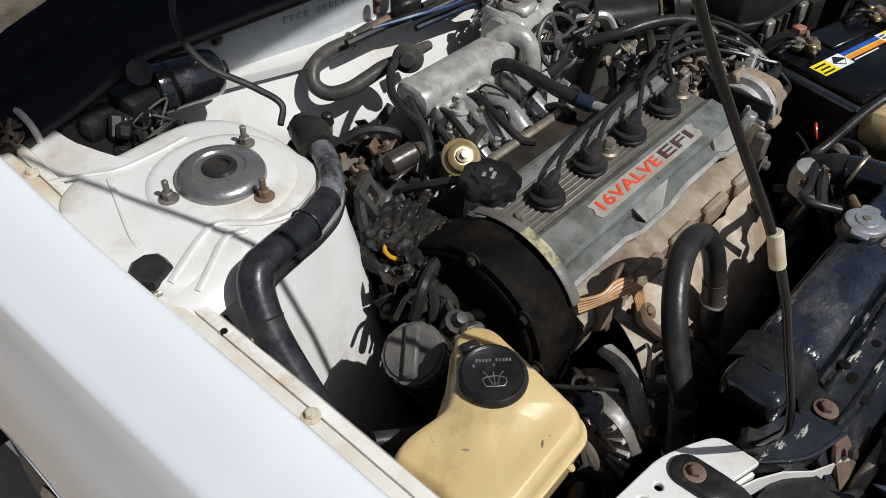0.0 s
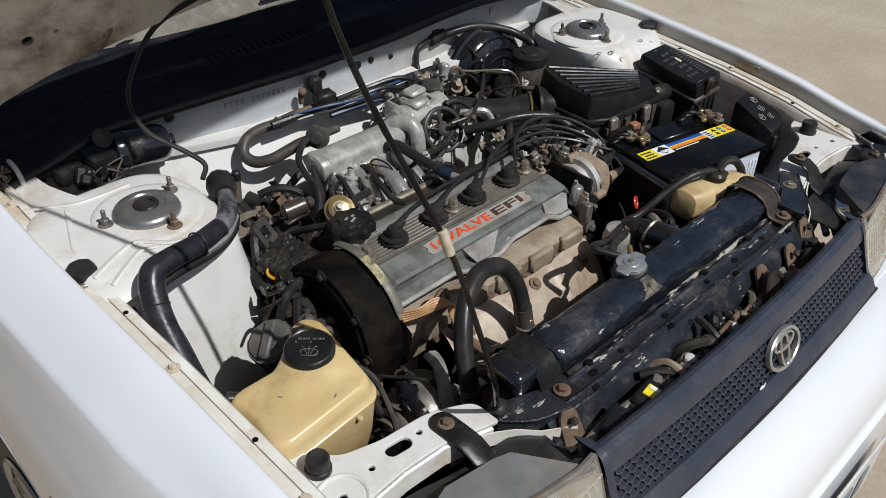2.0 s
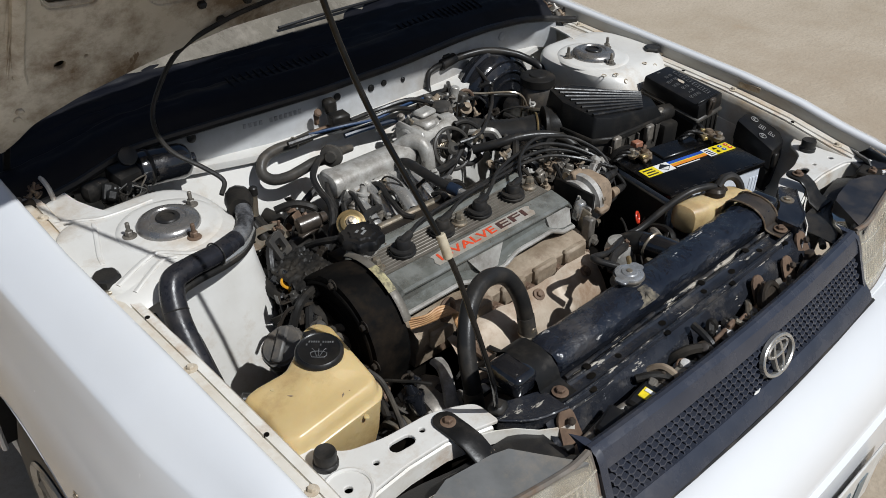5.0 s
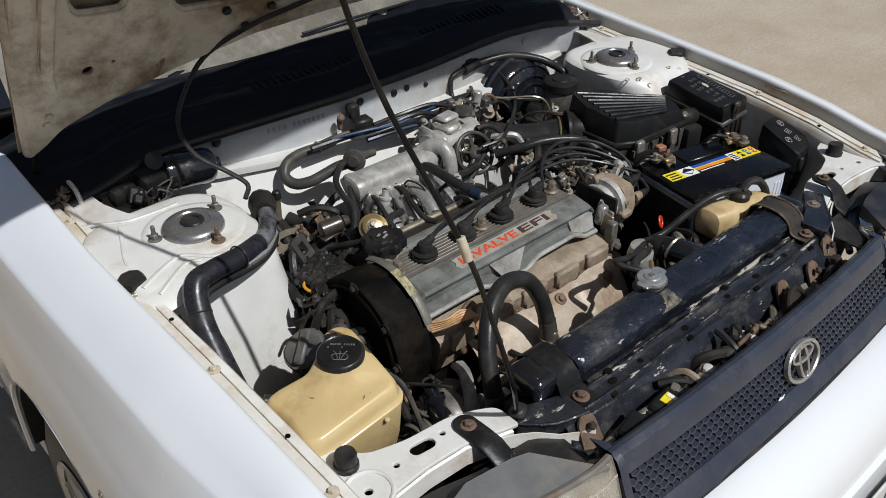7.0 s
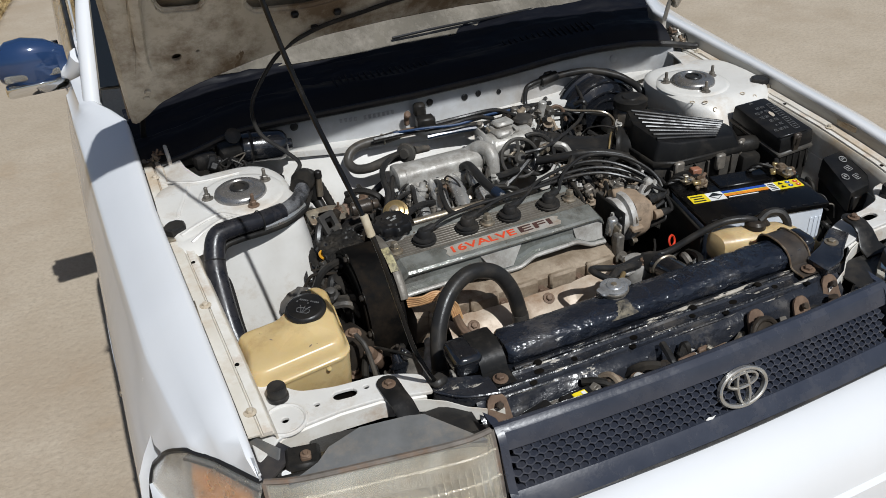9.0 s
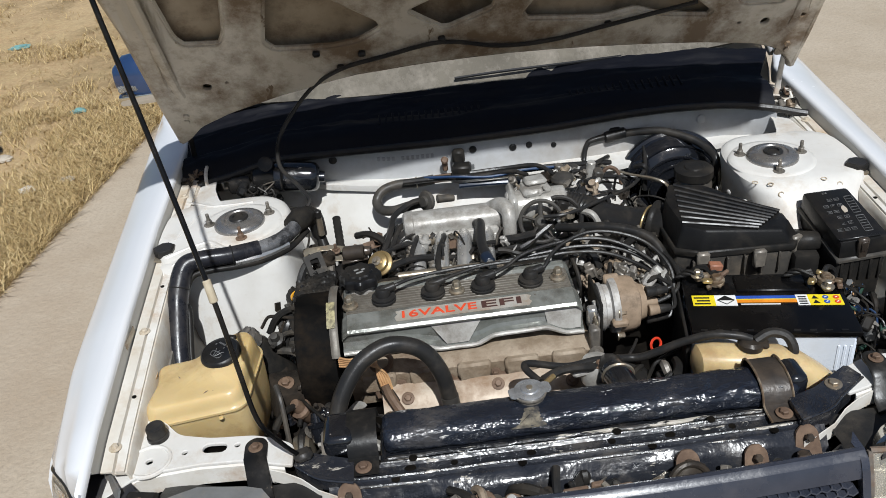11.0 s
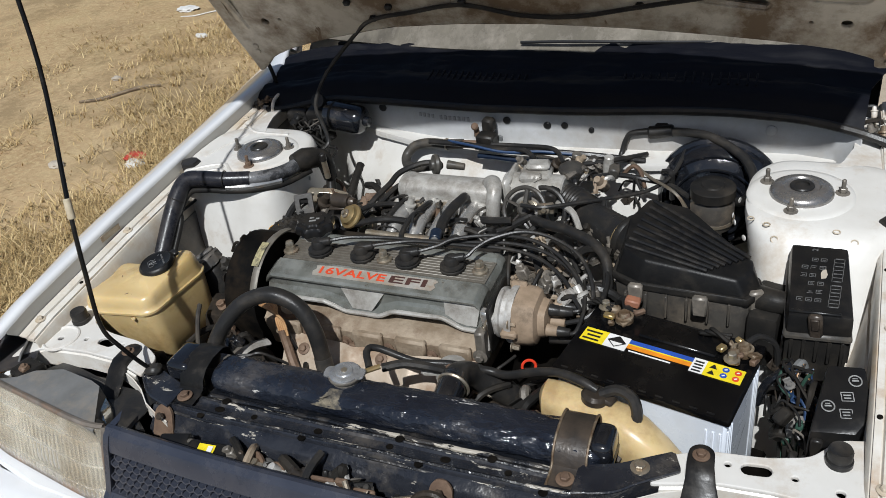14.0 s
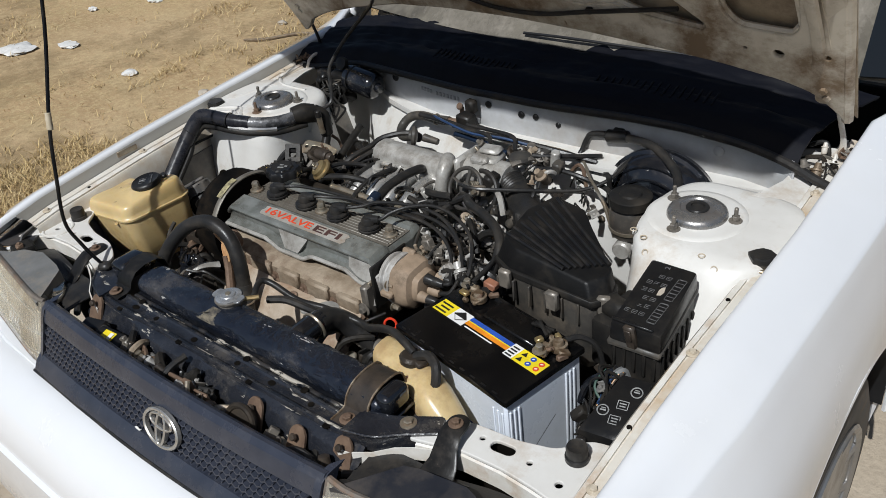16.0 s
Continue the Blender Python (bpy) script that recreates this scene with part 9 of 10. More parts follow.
    box(bm, (-0.492, -0.331, 0.823), (0.018, 0.010, 0.007), (0, 0, -20), 0.002)
    part("cap_hinge", bm, black_plastic, t)
    for x, y, a in ((-0.518, -0.436, 30), (-0.566, -0.392, -60)):
        bm = B()
        prism(bm, [(-0.004, -0.0006), (0.001, -0.0012), (0.004, 0.0003), (0.0, 0.0012)], 0, 0.0005, at(x, y, top_z(x, y) + 0.0002, 0, -5, a))
        part("scratch", bm, dusty_brown, t)
    bm = B()                                               # crusty pale edge above the undercut side
    random.seed(19)
    tube(bm, [(-0.6145 + random.uniform(-0.001, 0.001) - 0.002 * math.sin(math.pi * k / 9), lerp(-0.350, -0.440, k / 9), lerp(0.788, 0.786, k / 9)) for k in range(10)], [0.002, 0.0035, 0.0042, 0.0034, 0.0044, 0.0036, 0.0042, 0.0036, 0.003, 0.002], 7, 4)
    part("crust", bm, mat("chalky crust", (0.60, 0.50, 0.36), 0.9, 0, (0.42, 0.27, 0.13), 120, bump=0.9, bump_scale=120), t, "chalky crust along the seam")
    bm = B()                                               # moulded tab at the front corner, and the mounting foot below
    box(bm, (-0.614, -0.440, 0.760), (0.010, 0.022, 0.030), (0, 12, 8), 0.004, 2)
    part("tab", bm, tan_plastic, t)
    bm = B()
    box(bm, (-0.476, -0.457, 0.688), (0.024, 0.012, 0.030), (10, 0, 20), 0.004)
    hexbolt(bm, (-0.476, -0.465, 0.692), (0, -1, 0.2), 0.006, 0.006)
    part("mount_foot", bm, greasy, t, "grimy mounting foot")
    for q in ((-0.574, -0.365, 0.7995), (-0.50, -0.4575, 0.770)):
        bm = B()
        lathe(bm, [(0.004, 0), (0.0035, 0.002), (0, 0.0024)], at(*q), 12)
        part("moulding_pip", bm, tan_plastic, t)


build_washer_tank()


def build_steering_reservoir():
    t = thing("power_steering_reservoir", (-0.520, -0.262, 0.64), "black power steering reservoir with a ridged cap beside the washer tank", "reservoir")
    M = at(-0.476, -0.262, 0.722, 4, -28, 0)
    bm = B()
    lathe(bm, [(0.030, -0.09), (0.035, -0.08), (0.035, 0.020), (0.032, 0.026), (0.022, 0.028), (0.021, 0.034)], M, 26)
    part("body", bm, dusty_black, t)
    bm = B()
    n = 40
    prism(bm, [(0.0320 * (1 + 0.035 * (1 if i % 4 < 2 else -1)) * math.cos(2 * math.pi * i / n), 0.0320 * (1 + 0.035 * (1 if i % 4 < 2 else -1)) * math.sin(2 * math.pi * i / n)) for i in range(n)], 0.030, 0.048, M, 0.002)
    faded = mat("faded cap plastic", (0.075, 0.073, 0.070), 0.6, 0, (0.05, 0.048, 0.046), 30, DUST, 0.25, 14, 0.2, 160)
    cap = part("cap", bm, faded, t, "faded black ridged screw cap")
    bm = B()
    lathe(bm, [(0.030, 0.048), (0.028, 0.051), (0, 0.0515)], M, 26)
    part("cap_top", bm, faded, cap)
    bm = B()
    box(bm, (0, 0, 0.054), (0.056, 0.016, 0.008), (0, 0, 0), 0.003)
    bmesh.ops.transform(bm, matrix=M @ pose(0, 0, 0, 0, 0, 35), verts=bm.verts)
    part("cap_rib", bm, faded, cap)


build_steering_reservoir()


def hose(name, pts, r, material, label, category="hose", group="", res=6, seg=10, rib=0.0, flat=1.0):
    bm = B()
    tube(bm, pts, r, seg, res, flat, rib)
    return solo(name, bm, material, label, category, group)


def build_harness():
    h = thing("ac_pipe_bundle", (-0.5, -0.1, 0.76), "thick black sleeved pipe over the strut tower, taped silver", "pipe bundle")
    path = [(-0.372, 0.010, 0.800), (-0.380, 0.012, 0.838), (-0.396, -0.010, 0.846), (-0.425, -0.070, 0.846), (-0.465, -0.112, 0.853), (-0.510, -0.132, 0.858), (-0.560, -0.143, 0.862), (-0.588, -0.152, 0.858), (-0.602, -0.178, 0.830), (-0.606, -0.212, 0.795), (-0.606, -0.262, 0.745), (-0.598, -0.31, 0.70), (-0.59, -0.34, 0.66)]
    bm = B()
    tube(bm, path[4:], [0.0150, 0.0155, 0.0160, 0.0175, 0.0175, 0.0170, 0.0170, 0.0165, 0.016], 14, 7)
    part("sleeve", bm, harness_black, h, "smooth black foam sleeve")
    bm = B()
    tube(bm, path[2:6], [0.0145, 0.0135, 0.0130, 0.0140], 14, 7)
    part("silver_tape", bm, silver_tape, h, "worn silver tape")
    bm = B()
    tube(bm, [(-0.392, 0.008, 0.842), (-0.400, -0.012, 0.848), (-0.412, -0.035, 0.848)], [0.021, 0.023, 0.019], 12, 6)
    tube(bm, [(-0.372, 0.02, 0.79), (-0.378, 0.020, 0.83), (-0.392, 0.008, 0.842)], [0.014, 0.018, 0.021], 12, 5)
    part("torn_wrap", bm, dusty_black, h, "torn black wrapping")
    bm = B()
    tube(bm, [(p[0] + 0.006, p[1] - 0.006, p[2] - 0.021) for p in path[2:9]] + [(-0.590, -0.20, 0.79), (-0.590, -0.26, 0.73), (-0.58, -0.31, 0.69)], [0.006, 0.006, 0.006, 0.006, 0.006, 0.006, 0.006], 10, 6)
    part("second_pipe", bm, dusty_black, h, "thinner dusty pipe below")
    bm = B()
    tube(bm, [(p[0] + 0.004, p[1] - 0.006, p[2] - 0.011) for p in path[3:6]], 0.008, 8, 5)
    part("bare_pipe", bm, alloy_light, h, "bare alloy pipe")
    for k in (5, 8):
        bm = B()
        torus(bm, path[k], 0.0172, 0.0012, Vector(path[k + 1]) - Vector(path[k - 1]), 20, 6)
        part("tie", bm, rubber, h)
    hose("drain_hose", [(-0.588, -0.30, 0.745), (-0.560, -0.315, 0.735), (-0.535, -0.322, 0.715), (-0.53, -0.33, 0.66)], 0.0095, rubber, "short black hose behind the washer tank")
    s = thing("service_port", (-0.368, 0.0, 0.80), "small service port with a dark cap", "valve")
    bm = B()
    cyl(bm, (-0.367, 0.004, 0.80), (-0.366, 0.0, 0.842), 0.0065, 0.006, 10, 0.001)
    part("stem", bm, steel, s)
    bm = B()
    cyl(bm, (-0.366, 0.0, 0.840), (-0.366, 0.0, 0.856), 0.0075, 0.007, 12, 0.002)
    part("cap", bm, black_plastic, s)


build_harness()


def build_wiper_motor():
    w = thing("wiper_motor", (-0.42, 0.19, 0.80), "black wiper motor with a grimy gearbox on the firewall", "wiper motor")
    bm = B()
    lathe(bm, [(0.022, 0), (0.030, 0.004), (0.032, 0.012), (0.032, 0.080), (0.030, 0.090), (0.022, 0.097), (0.012, 0.098), (0.011, 0.108), (0, 0.109)], at(-0.472, 0.206, 0.842, 0, 97, -2), 30)
    part("motor", bm, black_paint, w, "glossy black motor can")
    bm = B()
    lathe(bm, [(0.0322, 0.018), (0.0332, 0.021), (0.0322, 0.024)], at(-0.472, 0.206, 0.842, 0, 97, -2), 30)
    part("band", bm, rubber, w)
    bm = B()
    box(bm, (-0.492, 0.205, 0.832), (0.050, 0.050, 0.052), (10, 0, 8), 0.010, 2)
    cyl(bm, (-0.515, 0.205, 0.815), (-0.515, 0.18, 0.815), 0.024, 0.022, 18, 0.003)
    part("gearbox", bm, matt_black, w, "grimy cast gearbox")
    random.seed(31)
    for i in range(16):                                    # crumpled black wrap and leads
        bm = B()
        c = Vector((-0.505 + random.uniform(-0.035, 0.035), 0.182 + random.uniform(-0.012, 0.02), 0.812 + random.uniform(-0.026, 0.022)))
        box(bm, c, (random.uniform(0.022, 0.042), 0.018, random.uniform(0.016, 0.032)), (random.uniform(0, 90), random.uniform(0, 90), random.uniform(0, 90)), 0.004)
        part("crumpled_wrap", bm, matt_black, w)
    for i in range(4):
        bm = B()
        tube(bm, [(-0.520 + 0.012 * i, 0.150, 0.815), (-0.50 + 0.02 * i, 0.135, 0.800), (-0.47 + 0.02 * i, 0.12, 0.80), (-0.43, 0.10, 0.79 - 0.006 * i)], 0.0028, 6, 5)
        part("lead", bm, dusty_black, w)
    for i in range(18):                                    # crumpled bundle of thin leads
        bm = B()
        c = Vector((random.uniform(-0.535, -0.475), random.uniform(0.150, 0.178), random.uniform(0.795, 0.835)))
        d = [Vector((random.uniform(-0.022, 0.022), random.uniform(-0.012, 0.012), random.uniform(-0.018, 0.018))) for k in range(4)]
        tube(bm, [c + d[0], c + d[1], c + d[2], c + d[3]], random.choice((0.0016, 0.0024, 0.0034)), 6, 4)
        part("thin_lead", bm, (weathered_black, dusty_black, rubber)[i % 3], w)
    bm = B()
    box(bm, (-0.545, 0.20, 0.835), (0.05, 0.03, 0.035), (0, 0, 12), 0.012, 2)
    part("mount", bm, matt_black, w)
    bm = B()
    lathe(bm, [(0.016, 0), (0.016, 0.012), (0.008, 0.014), (0, 0.014)], at(-0.482, 0.205, 0.872, 60, 0, 0), 16)
    part("grommet", bm, rubber, w)


build_wiper_motor()

# ---- hoses, wires and small fittings round the engine ----
def clamp_ring(name, c, n, R, label):
    bm = B()
    torus(bm, c, R, 0.0018, n, 24, 6)
    box(bm, Vector(c) + Vector((0, -R * 0.6, R * 0.8)), (0.010, 0.008, 0.008), (0, 20, 0), 0.001)
    return solo(name, bm, steel, label, "hose clamp", "hose clamps")


rh = [(-0.338, -0.500, 0.600), (-0.337, -0.494, 0.665), (-0.335, -0.482, 0.725), (-0.322, -0.455, 0.772), (-0.293, -0.428, 0.808), (-0.258, -0.411, 0.824), (-0.226, -0.405, 0.824), (-0.192, -0.405, 0.806), (-0.170, -0.412, 0.770), (-0.160, -0.421, 0.725), (-0.156, -0.428, 0.680), (-0.154, -0.432, 0.64)]
radiator_hose = thing("radiator_hose", rh[0], "thick black radiator hose arched over the heat shield", "radiator hose")
bm = B()
tube(bm, rh, 0.0132, 16, 8)
part("hose", bm, rubber, radiator_hose)
for k0, k1 in ((0, 2), (9, 11)):                           # swollen, dusty ends over the pipe stubs
    bm = B()
    tube(bm, [Vector(p) for p in rh[k0:k1 + 1]], 0.0142, 16, 6)
    part("hose_end", bm, weathered_black, radiator_hose, "dusty swollen hose end")
clamp_ring("hose_clamp", (-0.157, -0.426, 0.692), (0.05, -0.1, 1), 0.0150, "silver clamp on the radiator hose")
clamp_ring("hose_clamp", (-0.337, -0.495, 0.648), (0.0, -0.1, 1), 0.0150, "silver clamp on the radiator hose")
hose("heater_hose", [(-0.135, 0.172, 0.806), (-0.172, 0.172, 0.803), (-0.215, 0.174, 0.802), (-0.246, 0.168, 0.795), (-0.2605, 0.154, 0.779), (-0.252, 0.134, 0.769), (-0.228, 0.118, 0.772), (-0.200, 0.110, 0.781), (-0.176, 0.104, 0.789), (-0.158, 0.090, 0.797)], 0.0105, weathered_black, "dusty black heater hose curling beside the firewall", "heater hose", res=8, seg=12)
hose("heater_pipe", [(-0.160, 0.172, 0.804), (-0.12, 0.172, 0.807), (-0.085, 0.170, 0.808)], 0.0080, rust, "short rusty pipe along the firewall ledge", "pipe")
clamp_ring("hose_clamp", (-0.172, 0.172, 0.803), (1, 0.0, 0.06), 0.0115, "brass coloured clamp on the heater hose")


def vacuum_valves():
    v = thing("vacuum_valve", (-0.148, 0.072, 0.80), "round dusty vacuum valve behind the plenum", "valve")
    bm = B()
    lathe(bm, [(0.010, 0), (0.020, 0.004), (0.022, 0.008), (0.020, 0.013), (0.012, 0.015), (0.010, 0.020), (0, 0.020)], at(-0.150, 0.080, 0.806, 78, 0, -50), 24)
    part("diaphragm", bm, weathered_black, v)
    bm = B()
    cyl(bm, (-0.135, 0.082, 0.806), (-0.100, 0.088, 0.800), 0.009, 0.007, 12, 0.001)
    part("stub", bm, weathered_black, v)
    r = thing("fuel_regulator", (-0.256, -0.118, 0.77), "tan zinc fuel pressure regulator", "regulator")
    bm = B()
    n = Vector((-0.35, -0.55, 0.75))
    m = Matrix.Translation((-0.256, -0.112, 0.790)) @ n.to_track_quat("Z", "Y").to_matrix().to_4x4()
    lathe(bm, [(0.010, -0.03), (0.020, -0.006), (0.0245, -0.003), (0.0245, 0.001), (0.019, 0.003), (0.018, 0.010), (0.012, 0.013), (0.010, 0.013)], m, 28)
    part("body", bm, brass, r)
    bm = B()
    lathe(bm, [(0.009, 0.010), (0.009, 0.016), (0.004, 0.017), (0.004, 0.022)], m, 12)
    part("nipple", bm, steel, r)
    s = thing("pressure_sensor", (-0.077, 0.17, 0.80), "black pressure sensor on a firewall bracket", "sensor")
    bm = B()
    box(bm, (-0.075, 0.158, 0.826), (0.040, 0.030, 0.028), (0, 0, -8), 0.004)
    part("body", bm, black_plastic, s)
    bm = B()
    box(bm, (-0.078, 0.182, 0.848), (0.026, 0.022, 0.030), (0, 0, -8), 0.005)
    part("plug", bm, dusty_black, s)
    bm = B()
    box(bm, (-0.108, 0.186, 0.828), (0.012, 0.008, 0.026), (0, 0, 0), 0.003)
    lathe(bm, [(0.007, 0), (0.008, 0.004), (0.005, 0.007), (0, 0.007)], at(-0.108, 0.182, 0.842, 60, 0, 0), 14)
    part("stud", bm, rust, s, "rusty stud")
    bm = B()
    box(bm, (-0.052, 0.172, 0.824), (0.010, 0.004, 0.012), (0, 0, -8), 0.001)
    part("tag", bm, grey_plastic, s)
    c = thing("charcoal_valves", (0.13, 0.10, 0.80), "cluster of dusty vacuum switches by the firewall", "valve cluster")
    random.seed(17)
    for i in range(7):
        bm = B()
        x, y = 0.10 + 0.016 * i, 0.110 + random.uniform(-0.02, 0.015)
        if i % 2:
            cyl(bm, (x, y, 0.795), (x + 0.006, y - 0.004, 0.832 + random.uniform(-0.008, 0.006)), 0.011, 0.009, 14, 0.002)
            part("valve", bm, (weathered_black, dull_seam, alloy)[i % 3], c)
        else:
            box(bm, (x, y, 0.812), (0.020, 0.024, 0.022), (random.uniform(-15, 15), random.uniform(-15, 15), random.uniform(0, 40)), 0.003)
            part("switch", bm, (weathered_black, dull_seam, alloy)[i % 3], c)
    bm = B()
    tube(bm, [(-0.085, 0.128, 0.805), (-0.04, 0.122, 0.807), (0.02, 0.116, 0.806), (0.065, 0.108, 0.802)], 0.0055, 8, 5)
    part("vacuum_pipe", bm, blue_plastic, c, "blue grey plastic pipe")


vacuum_valves()

V = "small vacuum hoses"
small = [
    ([(-0.160, 0.088, 0.806), (-0.190, 0.072, 0.808), (-0.222, 0.042, 0.802), (-0.232, 0.012, 0.792), (-0.240, -0.030, 0.788), (-0.258, -0.062, 0.770), (-0.300, -0.095, 0.740)], 0.0062),
    ([(-0.200, 0.030, 0.790), (-0.218, 0.005, 0.788), (-0.236, -0.040, 0.775), (-0.262, -0.072, 0.758), (-0.315, -0.098, 0.735)], 0.0055),
    ([(-0.252, -0.112, 0.790), (-0.240, -0.075, 0.790), (-0.212, -0.038, 0.778), (-0.170, -0.020, 0.768), (-0.150, -0.008, 0.778)], 0.0052),
    ([(-0.245, -0.125, 0.782), (-0.215, -0.095, 0.776), (-0.185, -0.078, 0.770), (-0.140, -0.058, 0.752), (-0.095, -0.046, 0.738), (-0.030, -0.050, 0.740), (0.015, -0.052, 0.750), (0.055, -0.040, 0.770), (0.085, -0.028, 0.785)], 0.0068),
    ([(-0.180, 0.000, 0.772), (-0.186, -0.028, 0.780), (-0.198, -0.070, 0.772), (-0.200, -0.105, 0.752), (-0.195, -0.130, 0.748)], 0.0048),
    ([(-0.135, -0.006, 0.770), (-0.132, -0.035, 0.784), (-0.146, -0.080, 0.780), (-0.150, -0.120, 0.768), (-0.140, -0.140, 0.766)], 0.0052),
    ([(-0.040, -0.030, 0.740), (-0.022, -0.055, 0.772), (0.010, -0.058, 0.776), (0.040, -0.050, 0.775)], 0.0075),
    ([(-0.060, -0.140, 0.768), (-0.050, -0.110, 0.764), (-0.055, -0.080, 0.748), (-0.030, -0.062, 0.752), (0.010, -0.065, 0.758)], 0.0068),
    ([(0.050, 0.075, 0.838), (0.020, 0.105, 0.836), (-0.040, 0.120, 0.826), (-0.090, 0.130, 0.822)], 0.0045),
    ([(0.105, 0.080, 0.830), (0.075, 0.118, 0.836), (0.010, 0.138, 0.828), (-0.060, 0.140, 0.826)], 0.0045),
    ([(0.140, 0.085, 0.826), (0.180, 0.110, 0.822), (0.215, 0.150, 0.812), (0.240, 0.180, 0.805)], 0.0048),
    ([(0.165, 0.060, 0.815), (0.200, 0.090, 0.806), (0.250, 0.105, 0.792), (0.300, 0.095, 0.788), (0.340, 0.060, 0.785)], 0.0050),
    ([(-0.285, -0.150, 0.795), (-0.300, -0.120, 0.782), (-0.318, -0.080, 0.760), (-0.330, -0.040, 0.720)], 0.0060),
    ([(-0.215, 0.05, 0.77), (-0.250, 0.045, 0.745), (-0.262, 0.02, 0.70), (-0.255, 0.01, 0.66)], 0.0075),
]
for pts, r in small:
    hose("vacuum_hose", pts, r, rubber, "small black vacuum hose on the intake", "vacuum hose", V, res=6, seg=8)
hose("breather_hose", [(-0.066, -0.006, 0.788), (-0.060, -0.024, 0.798), (-0.064, -0.065, 0.802), (-0.066, -0.110, 0.800), (-0.060, -0.148, 0.795)], 0.0092, rubber, "black breather hose into the valve cover", "breather hose", seg=12)
bm = B()
cyl(bm, (-0.064, -0.146, 0.799), (-0.059, -0.168, 0.797), 0.0108, 0.0105, 14, 0.001)
solo("hose_end", bm, blue_plastic, "dark blue collar on the breather hose", "hose collar")
hose("breather_stub", [(-0.060, -0.165, 0.797), (-0.056, -0.185, 0.797)], 0.0075, alloy_light, "bright alloy stub on the valve cover", "pipe")
hose("coolant_hose", [(0.085, -0.055, 0.785), (0.122, -0.090, 0.800), (0.162, -0.112, 0.808), (0.205, -0.134, 0.806), (0.233, -0.156, 0.798), (0.246, -0.182, 0.782), (0.249, -0.208, 0.762), (0.242, -0.235, 0.72)], 0.0090, rubber, "dusty black coolant hose beside the air cleaner", "coolant hose", seg=12)
hose("throttle_cable", [(0.060, -0.045, 0.806), (0.102, -0.053, 0.811), (0.160, -0.018, 0.806), (0.220, 0.030, 0.796), (0.265, 0.068, 0.792), (0.300, 0.110, 0.805), (0.315, 0.18, 0.83)], 0.0038, rubber, "black throttle cable to the firewall", "cable", seg=8)

W = "ignition leads"
cap_y, cap_z = -0.291, 0.758
for bx, pts in (
        (-0.250, [(-0.195, -0.217, 0.818), (-0.130, -0.203, 0.816), (-0.050, -0.197, 0.815), (0.030, -0.190, 0.818), (0.095, -0.186, 0.820), (0.155, -0.196, 0.815), (0.205, -0.225, 0.800), (0.226, -0.265, 0.785)]),
        (-0.166, [(-0.112, -0.217, 0.817), (-0.070, -0.206, 0.818), (0.010, -0.200, 0.816), (0.080, -0.196, 0.816), (0.140, -0.206, 0.812), (0.188, -0.235, 0.800), (0.218, -0.275, 0.790)]),
        (-0.080, [(-0.030, -0.217, 0.821), (0.000, -0.202, 0.830), (0.070, -0.186, 0.834), (0.135, -0.190, 0.832), (0.190, -0.215, 0.815), (0.228, -0.260, 0.790)]),
        (0.002, [(0.040, -0.216, 0.826), (0.065, -0.196, 0.835), (0.112, -0.180, 0.842), (0.165, -0.184, 0.836), (0.213, -0.208, 0.820), (0.240, -0.255, 0.790)])):
    k = W and int((bx + 0.26) / 0.08)
    a = 2 * math.pi * k / 5 + 0.5
    end = (0.206, cap_y + 0.026 * math.cos(a), cap_z + 0.026 * math.sin(a))
    hose("ignition_lead", [(bx + 0.012, -0.234, 0.8145), (bx + 0.026, -0.230, 0.8175)] + pts + [(0.228, end[1] + 0.004, end[2] + 0.003), end], 0.0033, rubber, "black ignition lead from plug to distributor", "ignition lead", W, res=6, seg=8)
    bm = B()
    cyl(bm, (end[0] - 0.006, end[1], end[2]), (end[0] + 0.014, end[1], end[2] + 0.001), 0.0085, 0.006, 12, 0.001)
    solo("lead_boot", bm, rubber, "black rubber boot on the distributor cap", "lead boot", W)
hose("coil_lead", [(0.206, -0.291, 0.758), (0.235, -0.285, 0.768), (0.252, -0.260, 0.780), (0.250, -0.200, 0.785), (0.225, -0.13, 0.78)], 0.0042, rubber, "black coil lead beside the battery", "ignition lead", W, seg=8)

# dusty plugs and leads behind the distributor
random.seed(41)
dl = thing("distributor_wiring", (0.13, -0.24, 0.74), "dusty plugs and leads behind the distributor", "wiring")
for i in range(12):
    bm = B()
    c = Vector((random.uniform(0.08, 0.20), random.uniform(-0.265, -0.12), random.uniform(0.735, 0.785)))
    if i % 3 == 0:
        box(bm, c, (0.026, 0.018, 0.020), (random.uniform(0, 50), random.uniform(0, 50), random.uniform(0, 90)), 0.003)
        part("plug", bm, (dusty_black, greasy, alloy)[i % 3 if i % 2 else 1], dl)
    else:
        d = Vector((random.uniform(-0.06, 0.06), random.uniform(-0.04, 0.05), random.uniform(-0.05, 0.02)))
        tube(bm, [c - d, c + Vector((0, 0, 0.02)), c + d * 0.6, c + d + Vector((0, 0, -0.03))], random.choice((0.0035, 0.005, 0.007)), 7, 5)
        part("lead", bm, (rubber, dusty_black, greasy)[i % 3], dl)
